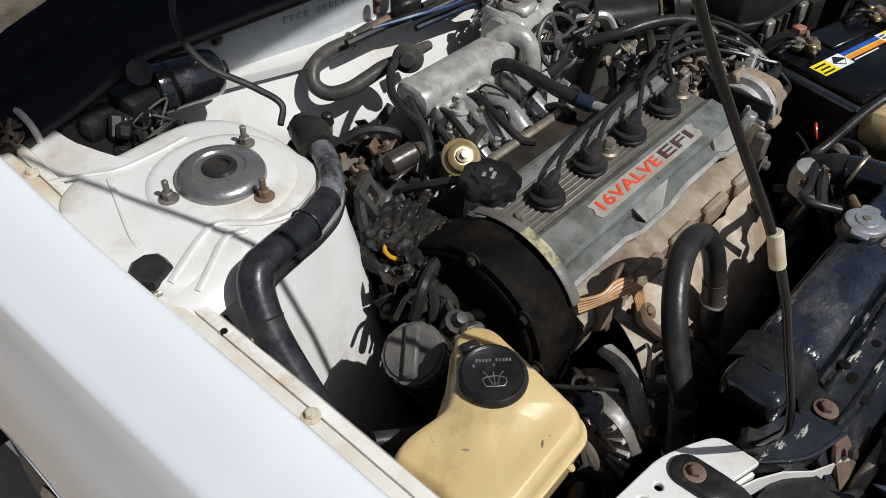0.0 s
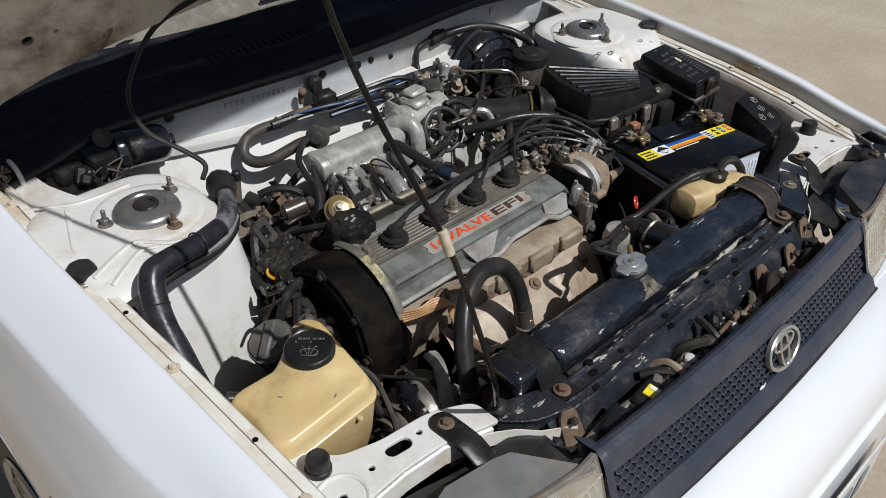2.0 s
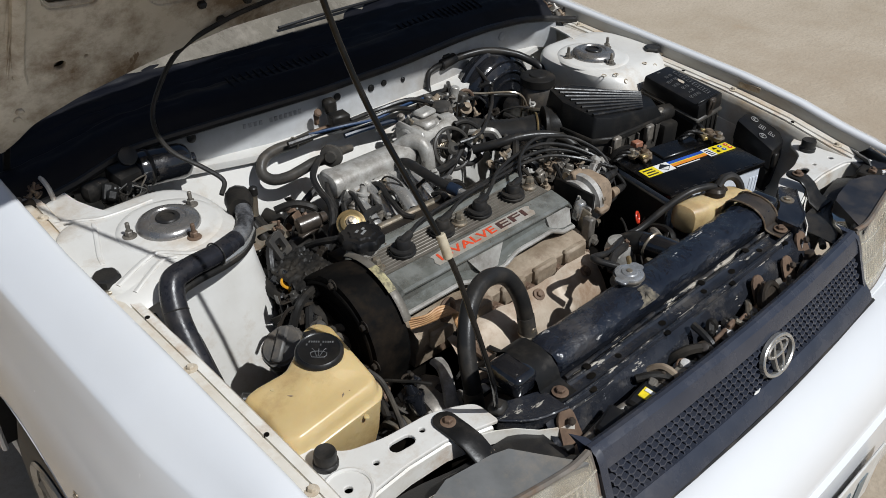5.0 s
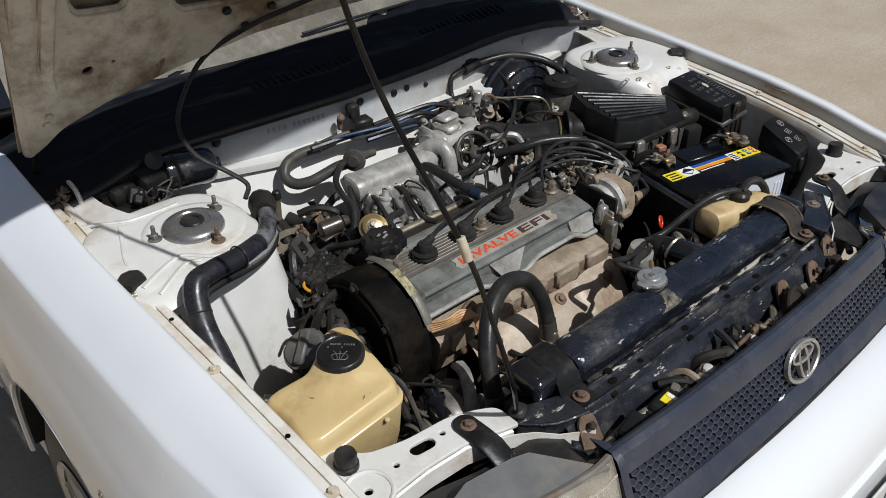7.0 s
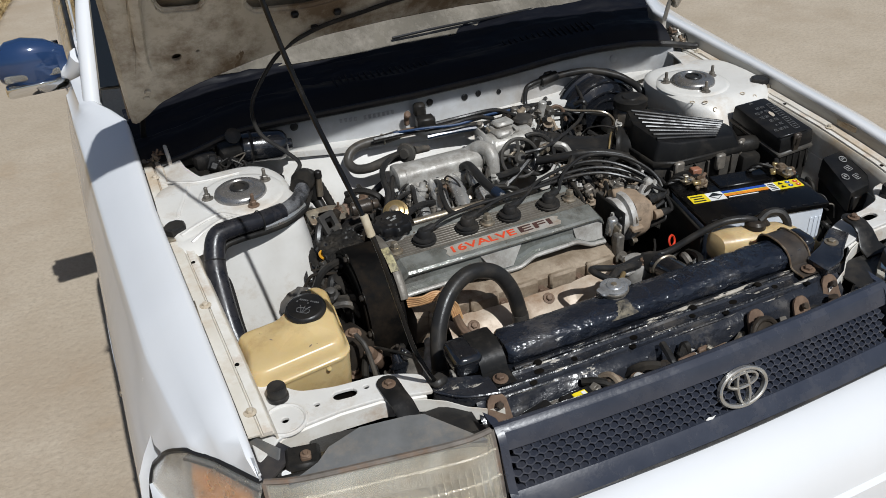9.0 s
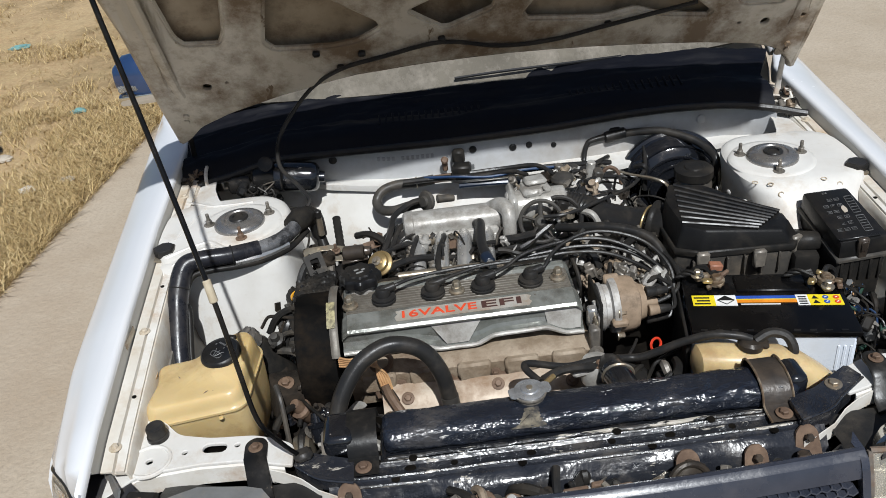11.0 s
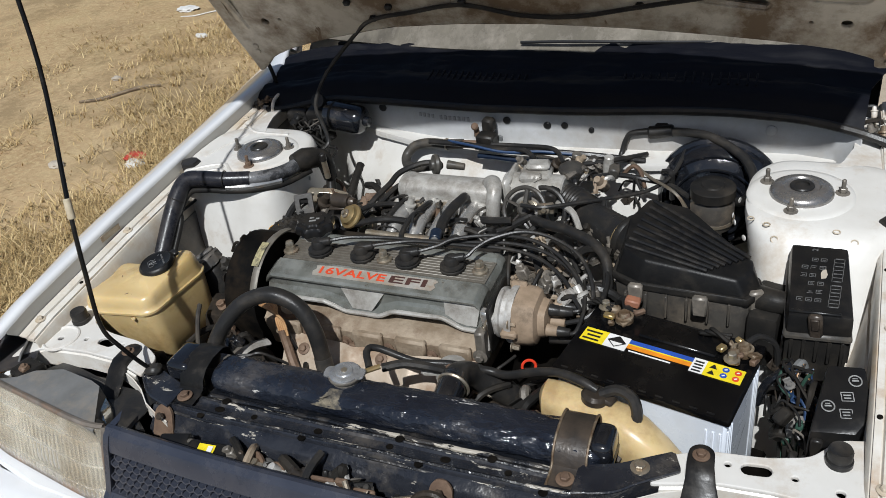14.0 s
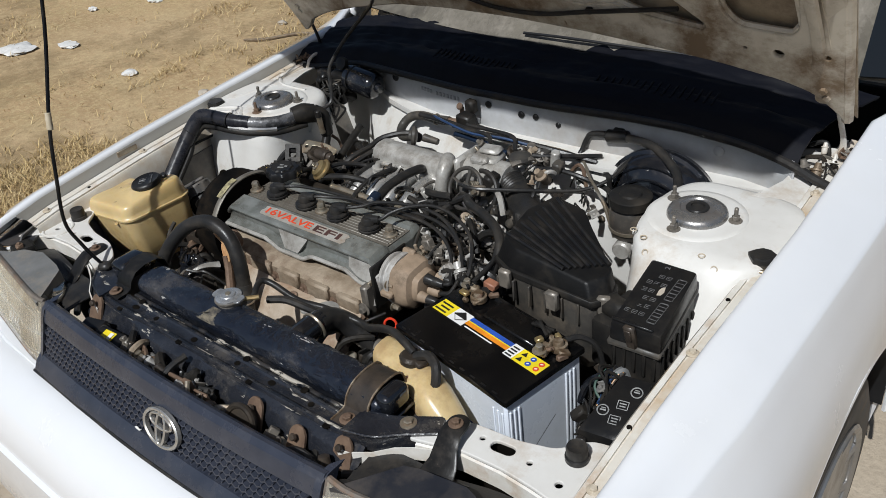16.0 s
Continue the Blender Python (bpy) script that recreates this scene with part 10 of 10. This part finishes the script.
# grommet bits and brackets by the strut tower
tb = thing("pipe_bracket", (-0.365, -0.03, 0.76), "dull zinc bracket plate with slots", "bracket")
me = plate(rounded([(-0.042, -0.018), (0.040, -0.022), (0.045, 0.012), (0.01, 0.020), (-0.040, 0.018)], 0.006), [slot2d(0.0, 0.0, 0.012, 0.007), ring2d(-0.030, 0.0, 0.004), ring2d(0.032, -0.004, 0.004)], 0.003, pose(-0.365, -0.020, 0.770, 24, 8, 14))
part("plate", me, steel, tb)
bm = B()
hexbolt(bm, (-0.342, -0.022, 0.775), (0, -0.3, 1), 0.005, 0.006, True, 0.012)
part("bolt", bm, rust, tb)
tc2 = thing("relay_plug", (-0.378, -0.08, 0.76), "grey plug with a square hole on a bracket", "connector")
me = plate(rounded([(-0.018, -0.020), (0.018, -0.020), (0.018, 0.020), (-0.018, 0.020)], 0.004), [rounded([(-0.008, -0.010), (0.008, -0.010), (0.008, 0.010), (-0.008, 0.010)], 0.003)], 0.010, pose(-0.378, -0.080, 0.786, 58, 0, 28))
part("frame", me, weathered_black, tc2)
yd = thing("dipstick", (-0.41, -0.157, 0.75), "oil dipstick with a yellow plastic handle", "dipstick")
bm = B()
for a in (10, 130, 250):
    tube(bm, [(-0.408, -0.150, 0.756), (-0.408 + 0.013 * math.cos(radians(a)), -0.150 + 0.013 * math.sin(radians(a)), 0.764)], 0.0032, 6, 2)
torus(bm, (-0.408, -0.150, 0.765), 0.012, 0.0025, (0.2, -0.3, 1), 18, 6, 0.1, 0.72)
tube(bm, [(-0.408, -0.150, 0.760), (-0.407, -0.148, 0.72)], 0.0035, 6, 2)
part("handle", bm, yellow_plastic, yd)
# black pump, pipes and looms in the corner below the tower
pc = thing("steering_pump", (-0.42, -0.10, 0.66), "oily steering pump blackened for shade, with hoses", "pump")
bm = B()
lathe(bm, [(0.030, -0.05), (0.042, -0.04), (0.045, 0.02), (0.038, 0.032), (0.015, 0.036)], at(-0.375, -0.085, 0.690, 0, 78, 20), 22)
part("body", bm, shade_void, pc)
bm = B()
lathe(bm, [(0.026, 0), (0.030, 0.004), (0.030, 0.016), (0.022, 0.022), (0, 0.023)], at(-0.325, -0.055, 0.728, 35, 0, 0), 22)
part("cap", bm, black_plastic, pc)
loom = "dark looms beside the engine"
for pts, r, rb in (
        ([(-0.43, -0.10, 0.755), (-0.425, -0.130, 0.745), (-0.410, -0.165, 0.738), (-0.380, -0.195, 0.735), (-0.35, -0.205, 0.735)], 0.0105, 0.0012),
        ([(-0.372, 0.02, 0.79), (-0.358, -0.02, 0.745), (-0.35, -0.06, 0.71), (-0.36, -0.12, 0.68)], 0.010, 0.0),
        ([(-0.345, 0.10, 0.78), (-0.340, 0.05, 0.760), (-0.335, 0.0, 0.735), (-0.325, -0.05, 0.71)], 0.009, 0.0012),
        ([(-0.30, -0.01, 0.73), (-0.325, 0.02, 0.72), (-0.335, 0.07, 0.70), (-0.33, 0.11, 0.66)], 0.013, 0.0),
        ([(-0.39, 0.05, 0.80), (-0.375, 0.02, 0.78), (-0.362, 0.0, 0.74), (-0.37, -0.05, 0.70)], 0.006, 0.0),
        ([(-0.43, -0.15, 0.70), (-0.41, -0.20, 0.69), (-0.40, -0.24, 0.66), (-0.41, -0.29, 0.63)], 0.012, 0.0),
        ([(-0.275, 0.14, 0.70), (-0.255, 0.10, 0.69), (-0.225, 0.05, 0.68), (-0.22, -0.02, 0.66)], 0.014, 0.0)):
    hose("wiring_loom", pts, r, dusty_black, "dark loom beside the timing cover", "wiring loom", loom, res=9, seg=10, rib=rb)
hose("drain_hose", [(-0.432, -0.372, 0.748), (-0.424, -0.395, 0.735), (-0.420, -0.42, 0.69), (-0.418, -0.44, 0.63)], 0.0042, weathered_black, "thin dusty hose beside the washer tank", "hose", seg=8)
for i in range(5):
    o = 0.0035 * (i - 2)
    hose("braided_lead", [(-0.330, -0.344 + o * 0.3, 0.757 + o), (-0.310, -0.358, 0.763 + o), (-0.288, -0.368 + o, 0.772 + o * 0.5), (-0.270, -0.374 + o, 0.768), (-0.262 - o, -0.378, 0.748), (-0.256 - o, -0.384, 0.722)], 0.0021, wire_tan, "tan braided lead over the exhaust side", "lead", "tan braided leads", seg=6)
hose("sheathed_lead", [(-0.260, -0.380, 0.730), (-0.252, -0.388, 0.705), (-0.23, -0.41, 0.675), (-0.20, -0.43, 0.65)], 0.008, rust, "dusty sheathed lead down the heat shield", "lead", seg=8)
random.seed(77)
aw = thing("alternator_wiring", (-0.29, -0.42, 0.60), "dark leads and clips above the alternator", "wiring")
for i in range(16):
    bm = B()
    c = Vector((random.uniform(-0.34, -0.20), random.uniform(-0.46, -0.37), random.uniform(0.60, 0.70)))
    d = Vector((random.uniform(-0.05, 0.05), random.uniform(-0.04, 0.04), random.uniform(-0.05, 0.04)))
    if i % 4 == 3:
        box(bm, c, (0.028, 0.016, 0.012), (random.uniform(0, 60), random.uniform(0, 60), random.uniform(0, 90)), 0.003)
        part("clip", bm, (alloy, rust, greasy)[i % 3], aw)
    else:
        tube(bm, [c - d, c + Vector((0, 0, 0.015)), c + d * 0.5 + Vector((0, 0, 0.006)), c + d], random.choice((0.0025, 0.004, 0.006)), 6, 5)
        part("lead", bm, (rubber, dusty_black, greasy)[i % 3], aw)
# firewall loom with blue lead
hose("wiring_loom", [(-0.20, 0.150, 0.818), (-0.12, 0.140, 0.822), (-0.02, 0.130, 0.820), (0.08, 0.128, 0.824), (0.17, 0.14, 0.815), (0.24, 0.16, 0.80)], 0.006, rubber, "black loom along the firewall ledge", "wiring loom", loom, seg=8)
hose("blue_lead", [(-0.155, 0.146, 0.825), (-0.09, 0.118, 0.832), (-0.02, 0.108, 0.828), (0.05, 0.112, 0.832), (0.12, 0.12, 0.826)], 0.0028, wire_blue, "blue lead along the firewall ledge", "lead", seg=6)
hose("prop_release_cable", [(-0.60, -0.05, 0.80), (-0.62, -0.20, 0.79), (-0.625, -0.40, 0.775), (-0.61, -0.55, 0.765)], 0.003, rubber, "thin black release cable along the inner wing", "cable", seg=6)

# ---- brackets, plugs, stubs and thin hoses crowded round the intake and in the corners ----
def crowd(t, seed, n, lo, hi, mats, size=1.0, hoses=0.4):
    """Small fittings of several kinds in the space between lo and hi, as parts of t."""
    random.seed(seed)
    for i in range(n):
        c = Vector([random.uniform(a, b) for a, b in zip(lo, hi)])
        rot = (random.uniform(-40, 40), random.uniform(-40, 40), random.uniform(0, 180))
        m = random.choice(mats)
        R = Matrix.Translation(c) @ pose(0, 0, 0, *rot)
        bm = B()
        k = random.random()
        if k < hoses:
            d = Vector((random.uniform(-1, 1), random.uniform(-1, 1), random.uniform(-0.5, 0.3))) * 0.035 * size
            up = Vector((random.uniform(-0.01, 0.01), random.uniform(-0.01, 0.01), random.uniform(0.004, 0.018)))
            tube(bm, [c - d, c - d * 0.5 + up * 0.8, c + up, c + d * 0.6 + up * 0.3, c + d - Vector((0, 0, 0.025))], random.choice((0.002, 0.003, 0.0045, 0.006)) * size, 7, 5)
            part("lead", bm, random.choice((rubber, dusty_black, m)), t)
        elif k < hoses + 0.2:
            w, h = random.uniform(0.010, 0.024) * size, random.uniform(0.010, 0.022) * size
            box(bm, (0, 0, 0), (w, h, 0.0025), (0, 0, 0), 0.0008)
            box(bm, (w / 2, 0, h * 0.3), (0.0025, h, h * 0.6), (0, 0, 0), 0.0008)
            hexbolt(bm, (-w * 0.15, 0, 0.001), (0, 0, 1), 0.0042 * size, 0.005 * size)
            bmesh.ops.transform(bm, matrix=R, verts=bm.verts)
            part("bracket", bm, m, t)
        elif k < hoses + 0.38:
            w = random.uniform(0.010, 0.018) * size
            box(bm, (0, 0, 0), (w, w * 0.8, w * 1.1), (0, 0, 0), 0.002)
            box(bm, (0, 0, w * 0.7), (w * 0.7, w * 0.5, w * 0.5), (0, 0, 0), 0.0012)
            for q in (-0.3, 0.3):
                box(bm, (q * w, w * 0.42, 0), (w * 0.12, w * 0.1, w * 0.9), (0, 0, 0), 0)
            bmesh.ops.transform(bm, matrix=R, verts=bm.verts)
            part("plug", bm, m, t)
        elif k < hoses + 0.52:
            r = random.uniform(0.005, 0.011) * size
            lathe(bm, [(r * 0.7, -r * 2), (r, -r * 1.6), (r, 0), (r * 1.25, 0.001), (r * 1.25, r * 0.5), (r * 0.8, r * 0.7), (r * 0.6, r * 1.8), (0, r * 1.9)], R, 12)
            part("fitting", bm, m, t)
        else:
            hexbolt(bm, (0, 0, 0), (0, 0, 1), 0.005 * size, 0.007 * size, True, 0.010 * size)
            bmesh.ops.transform(bm, matrix=R, verts=bm.verts)
            part("bolt", bm, m, t)


throttle_fittings = thing("throttle_fittings", (0.10, 0.05, 0.76), "dusty brackets, plugs and hoses crowded round the throttle", "fittings")
crowd(throttle_fittings, 51, 40, (0.02, 0.015, 0.775), (0.18, 0.11, 0.826), (alloy, alloy, dull_seam, chalky_alloy, head_cast, greasy, steel), 1.0, 0.3)
plenum_fittings = thing("plenum_fittings", (-0.12, 0.0, 0.74), "small plugs, clips and leads under the plenum", "fittings")
crowd(plenum_fittings, 52, 34, (-0.23, -0.10, 0.725), (0.0, 0.005, 0.775), (alloy, greasy, dusty_black, dull_seam, steel), 0.9, 0.4)
side_fittings = thing("side_fittings", (-0.33, -0.03, 0.72), "dark plugs and pipes between tower and engine", "fittings")
crowd(side_fittings, 53, 40, (-0.40, -0.12, 0.69), (-0.26, 0.06, 0.768), (greasy, dusty_black, black_paint, rust, dull_seam), 1.2, 0.45)
cover_fittings = thing("cover_fittings", (-0.41, -0.19, 0.70), "black hoses and clips beside the timing cover", "fittings")
crowd(cover_fittings, 54, 26, (-0.425, -0.24, 0.66), (-0.375, -0.08, 0.755), (greasy, dusty_black, black_paint), 1.3, 0.55)
wiring_fittings = thing("wiring_fittings", (0.16, -0.20, 0.74), "dusty brackets and plugs below the ignition leads", "fittings")
crowd(wiring_fittings, 55, 40, (0.09, -0.27, 0.73), (0.25, -0.08, 0.795), (chalky_alloy, head_cast, weathered_black, dull_seam, alloy), 1.2, 0.25)
front_fittings = thing("front_fittings", (0.12, -0.43, 0.68), "dirty pipes and bolts behind the radiator", "fittings")
crowd(front_fittings, 56, 24, (0.04, -0.485, 0.64), (0.20, -0.385, 0.735), (rust, greasy, dull_seam, dusty_black, steel), 1.2, 0.4)
nose_fittings = thing("nose_fittings", (0.0, -0.66, 0.70), "rusty tabs, clips and hoses in the nose behind the grille", "fittings")
crowd(nose_fittings, 57, 38, (-0.19, -0.676, 0.712), (0.03, -0.650, 0.748), (greasy_strap, dull_seam, chalky_alloy, head_cast, weathered_black), 1.3, 0.25)
fuse_fittings = thing("fuse_fittings", (0.53, -0.32, 0.68), "loose plugs and leads under the fuse box", "fittings")
crowd(fuse_fittings, 58, 18, (0.500, -0.33, 0.66), (0.57, -0.285, 0.735), (dusty_black, greasy, grey_plastic, black_paint), 1.0, 0.6)
booster_fittings = thing("booster_fittings", (0.27, 0.05, 0.74), "thin pipes and clips beside the brake booster", "fittings")
crowd(booster_fittings, 59, 12, (0.20, 0.00, 0.74), (0.33, 0.12, 0.80), (alloy, greasy, dull_seam, steel, rust), 0.9, 0.5)
tray_fittings = thing("tank_fittings", (-0.42, -0.33, 0.62), "oily brackets and hoses below the washer tank", "fittings")
crowd(tray_fittings, 60, 34, (-0.44, -0.46, 0.60), (-0.34, -0.25, 0.70), (greasy, rust, dusty_black, dull_seam, black_paint), 1.3, 0.4)
crowd(throttle_fittings, 71, 30, (0.09, -0.05, 0.755), (0.20, 0.09, 0.800), (dull_seam, alloy, alloy, head_cast, weathered_black), 1.0, 0.25)
crowd(wiring_fittings, 72, 30, (0.10, -0.25, 0.73), (0.25, -0.08, 0.785), (alloy, weathered_black, head_cast, dull_seam), 1.2, 0.2)
crowd(nose_fittings, 73, 34, (0.00, -0.676, 0.708), (0.30, -0.650, 0.742), (greasy_strap, dull_seam, weathered_black, head_cast, steel), 1.2, 0.25)
crowd(fuse_fittings, 74, 24, (0.525, -0.42, 0.66), (0.565, -0.31, 0.735), (weathered_black, dusty_black, dull_seam, greasy, wire_blue, wire_green), 0.8, 0.65)
crowd(plenum_fittings, 75, 26, (-0.24, -0.10, 0.735), (0.0, 0.0, 0.782), (alloy, chalky_alloy, weathered_black, steel), 0.9, 0.45)
for s in (-1, 1):
    hinge_fittings = thing("hinge_fittings", (s * 0.63, 0.22, 0.845), "rusty bolts and tabs at the foot of the hood hinge", "fittings")
    crowd(hinge_fittings, 76 + s, 16, (s * 0.635 - 0.03, 0.19, 0.846), (s * 0.635 + 0.03, 0.28, 0.868), (rust, corroded, rail_white, greasy, dull_seam), 0.9, 0.2)
crowd(wiring_fittings, 81, 22, (0.13, -0.26, 0.735), (0.255, -0.12, 0.785), (greasy, weathered_black, head_cast, chalky_alloy, dull_seam), 1.0, 0.35)

crowd(cover_fittings, 61, 22, (-0.445, -0.27, 0.70), (-0.405, -0.16, 0.775), (dusty_black, greasy, weathered_black), 1.5, 0.55)

# ---- dry grass and litter past the concrete edge ----
def build_grass():
    rng = np.random.default_rng(4)
    verts, faces = [], []
    n = 0
    while n < 118000:
        y = float(rng.uniform(-1.5, 9.0))
        edge = -2.0 + 0.155 * y
        x = edge - float(rng.exponential(1.0 if rng.uniform() < 0.68 else 3.0)) + 0.03
        if x < -7.5:
            continue
        dens = noise.noise((x * 0.9, y * 0.9, 7.0)) + 0.45 * noise.noise((x * 3, y * 3, 1.0)) + 0.5 * noise.noise((x * 9, y * 9, 4.0))
        near = math.exp(-(edge - x) / 0.9)
        if dens + 0.80 * near - 0.10 < lerp(0.32, float(rng.uniform(-0.15, 0.75)), min(1.0, 0.25 + near)):
            n += 0
            if rng.uniform() < 0.97:
                n += 0.15
                continue
        h = float(rng.uniform(0.008, 0.030)) * (1.15 + 0.7 * near)
        a, lean = float(rng.uniform(0, 6.28)), float(rng.uniform(0.8, 2.6))
        w = float(rng.uniform(0.0011, 0.0026))
        dx, dy = math.cos(a), math.sin(a)
        k = len(verts)
        verts += [(x - dy * w, y + dx * w, 0), (x + dy * w, y - dx * w, 0), (x + dx * h * lean * 0.5 + dy * w * 0.7, y + dy * h * lean * 0.5 - dx * w * 0.7, h * 0.7), (x + dx * h * lean * 0.5 - dy * w * 0.7, y + dy * h * lean * 0.5 + dx * w * 0.7, h * 0.7), (x + dx * h * lean, y + dy * h * lean, h)]
        faces += [(k, k + 1, k + 2, k + 3), (k + 3, k + 2, k + 4)]
        n += 1
    me = bpy.data.meshes.new("dry_grass")
    me.from_pydata(verts, [], faces)
    me.materials.append(grass_mat)
    tagged(new("dry_grass", me), "sparse dry straw-coloured grass past the concrete", "grass", kind="stuff")


build_grass()
random.seed(12)
teal = mat("teal plastic scrap", (0.16, 0.34, 0.33), 0.6)
for x, y, r, m, lab, cat in ((-4.58, 1.11, 0.170, trash_white, "torn sheet of white litter on the dry grass", "litter"), (-4.29, 1.32, 0.090, trash_white, "torn scrap of white litter on the dry grass", "litter"), (-4.89, 1.86, 0.050, trash_white, "scrap of white litter on the soil", "litter"), (-3.61, 3.43, 0.100, trash_white, "crumpled pale litter on the soil", "litter"), (-2.335, 1.335, 0.070, trash_red, "crumpled red and white litter on the grass", "litter"), (-2.285, 1.275, 0.062, trash_white, "crumpled white litter on the grass", "litter"), (-1.985, 1.135, 0.045, trash_white, "scrap of white litter on the grass", "litter"),
                             (-2.00, 2.20, 0.045, trash_white, "crumpled white litter on the grass", "litter"), (-1.83, 2.27, 0.040, trash_white, "scrap of white litter on the grass", "litter"), (-2.38, 2.74, 0.075, lab_black, "scrap of black plastic on the grass", "litter"),
                             (-2.06, 3.22, 0.05, teal, "scrap of teal plastic on the dry grass", "litter"), (-2.96, 4.78, 0.09, teal, "teal plastic scrap on the sandy soil", "litter"), (-3.90, 4.55, 0.07, trash_white, "scrap of white litter on the soil", "litter"), (-3.1, 2.9, 0.05, trash_white, "scrap of white litter on the soil", "litter"),
                             (-3.4, 1.2, 0.06, trash_white, "flattened white litter on the soil", "litter"), (-4.6, 2.2, 0.09, trash_white, "flattened white litter on the soil", "litter"), (-2.27, 2.62, 0.06, stone, "pale flat stone on the dry grass", "stone"), (-2.45, 3.0, 0.035, stone, "pale flat stone on the dry grass", "stone"),
                             (-2.05, 0.72, 0.025, stone, "small pale stone at the concrete edge", "stone"), (-1.95, 1.55, 0.03, stone, "small pale stone at the concrete edge", "stone"), (-3.2, 2.2, 0.04, stone, "pale stone on the dry soil", "stone"), (-2.7, 1.2, 0.05, stone, "pale stone on the dry grass", "stone")):
    bm = B()
    bmesh.ops.create_icosphere(bm, subdivisions=3, radius=r)
    for v in bm.verts:
        p = v.co / r
        k = 1 + 0.35 * noise.noise(p * 1.7 + Vector((x, y, 0)) * 9) + 0.22 * noise.noise(p * 4.5 + Vector((y, x, 3)) * 5)
        v.co = Vector((v.co.x * k * 0.85 + x, v.co.y * k * 0.6 + y, max(0.001, v.co.z * k * min(0.34, 0.016 / r) + min(r * 0.16, 0.008))))
    solo("litter" if cat == "litter" else "stone", bm, m, lab, cat, "ground litter", sharp=25)
dead_wood = mat("dry dark stick", (0.12, 0.085, 0.055), 0.85, 0, (0.22, 0.17, 0.11), 30)
for x, y, a, n, r, m in ((-3.40, 3.34, 20, 0.34, 0.005, trash_white), (-4.13, 5.01, 25, 0.24, 0.014, dead_wood), (-4.55, 4.95, 15, 0.22, 0.008, dead_wood), (-3.28, 3.60, -20, 0.12, 0.014, dead_wood), (-3.0, 2.0, 35, 0.45, 0.010, dead_wood), (-2.75, 3.4, 60, 0.35, 0.009, dead_wood)):
    bm = B()
    ca, sa = math.cos(radians(a)), math.sin(radians(a))
    tube(bm, [(x + ca * n * k - sa * 0.03 * math.sin(6 * k), y + sa * n * k + ca * 0.03 * math.sin(6 * k), r * 0.8) for k in (-0.5, -0.2, 0.1, 0.3, 0.5)], [r * 0.6, r, r * 0.9, r, r * 0.5], 7, 4)
    solo("stick", bm, m, "dry stick lying on the sandy soil", "stick", "sticks on the soil")
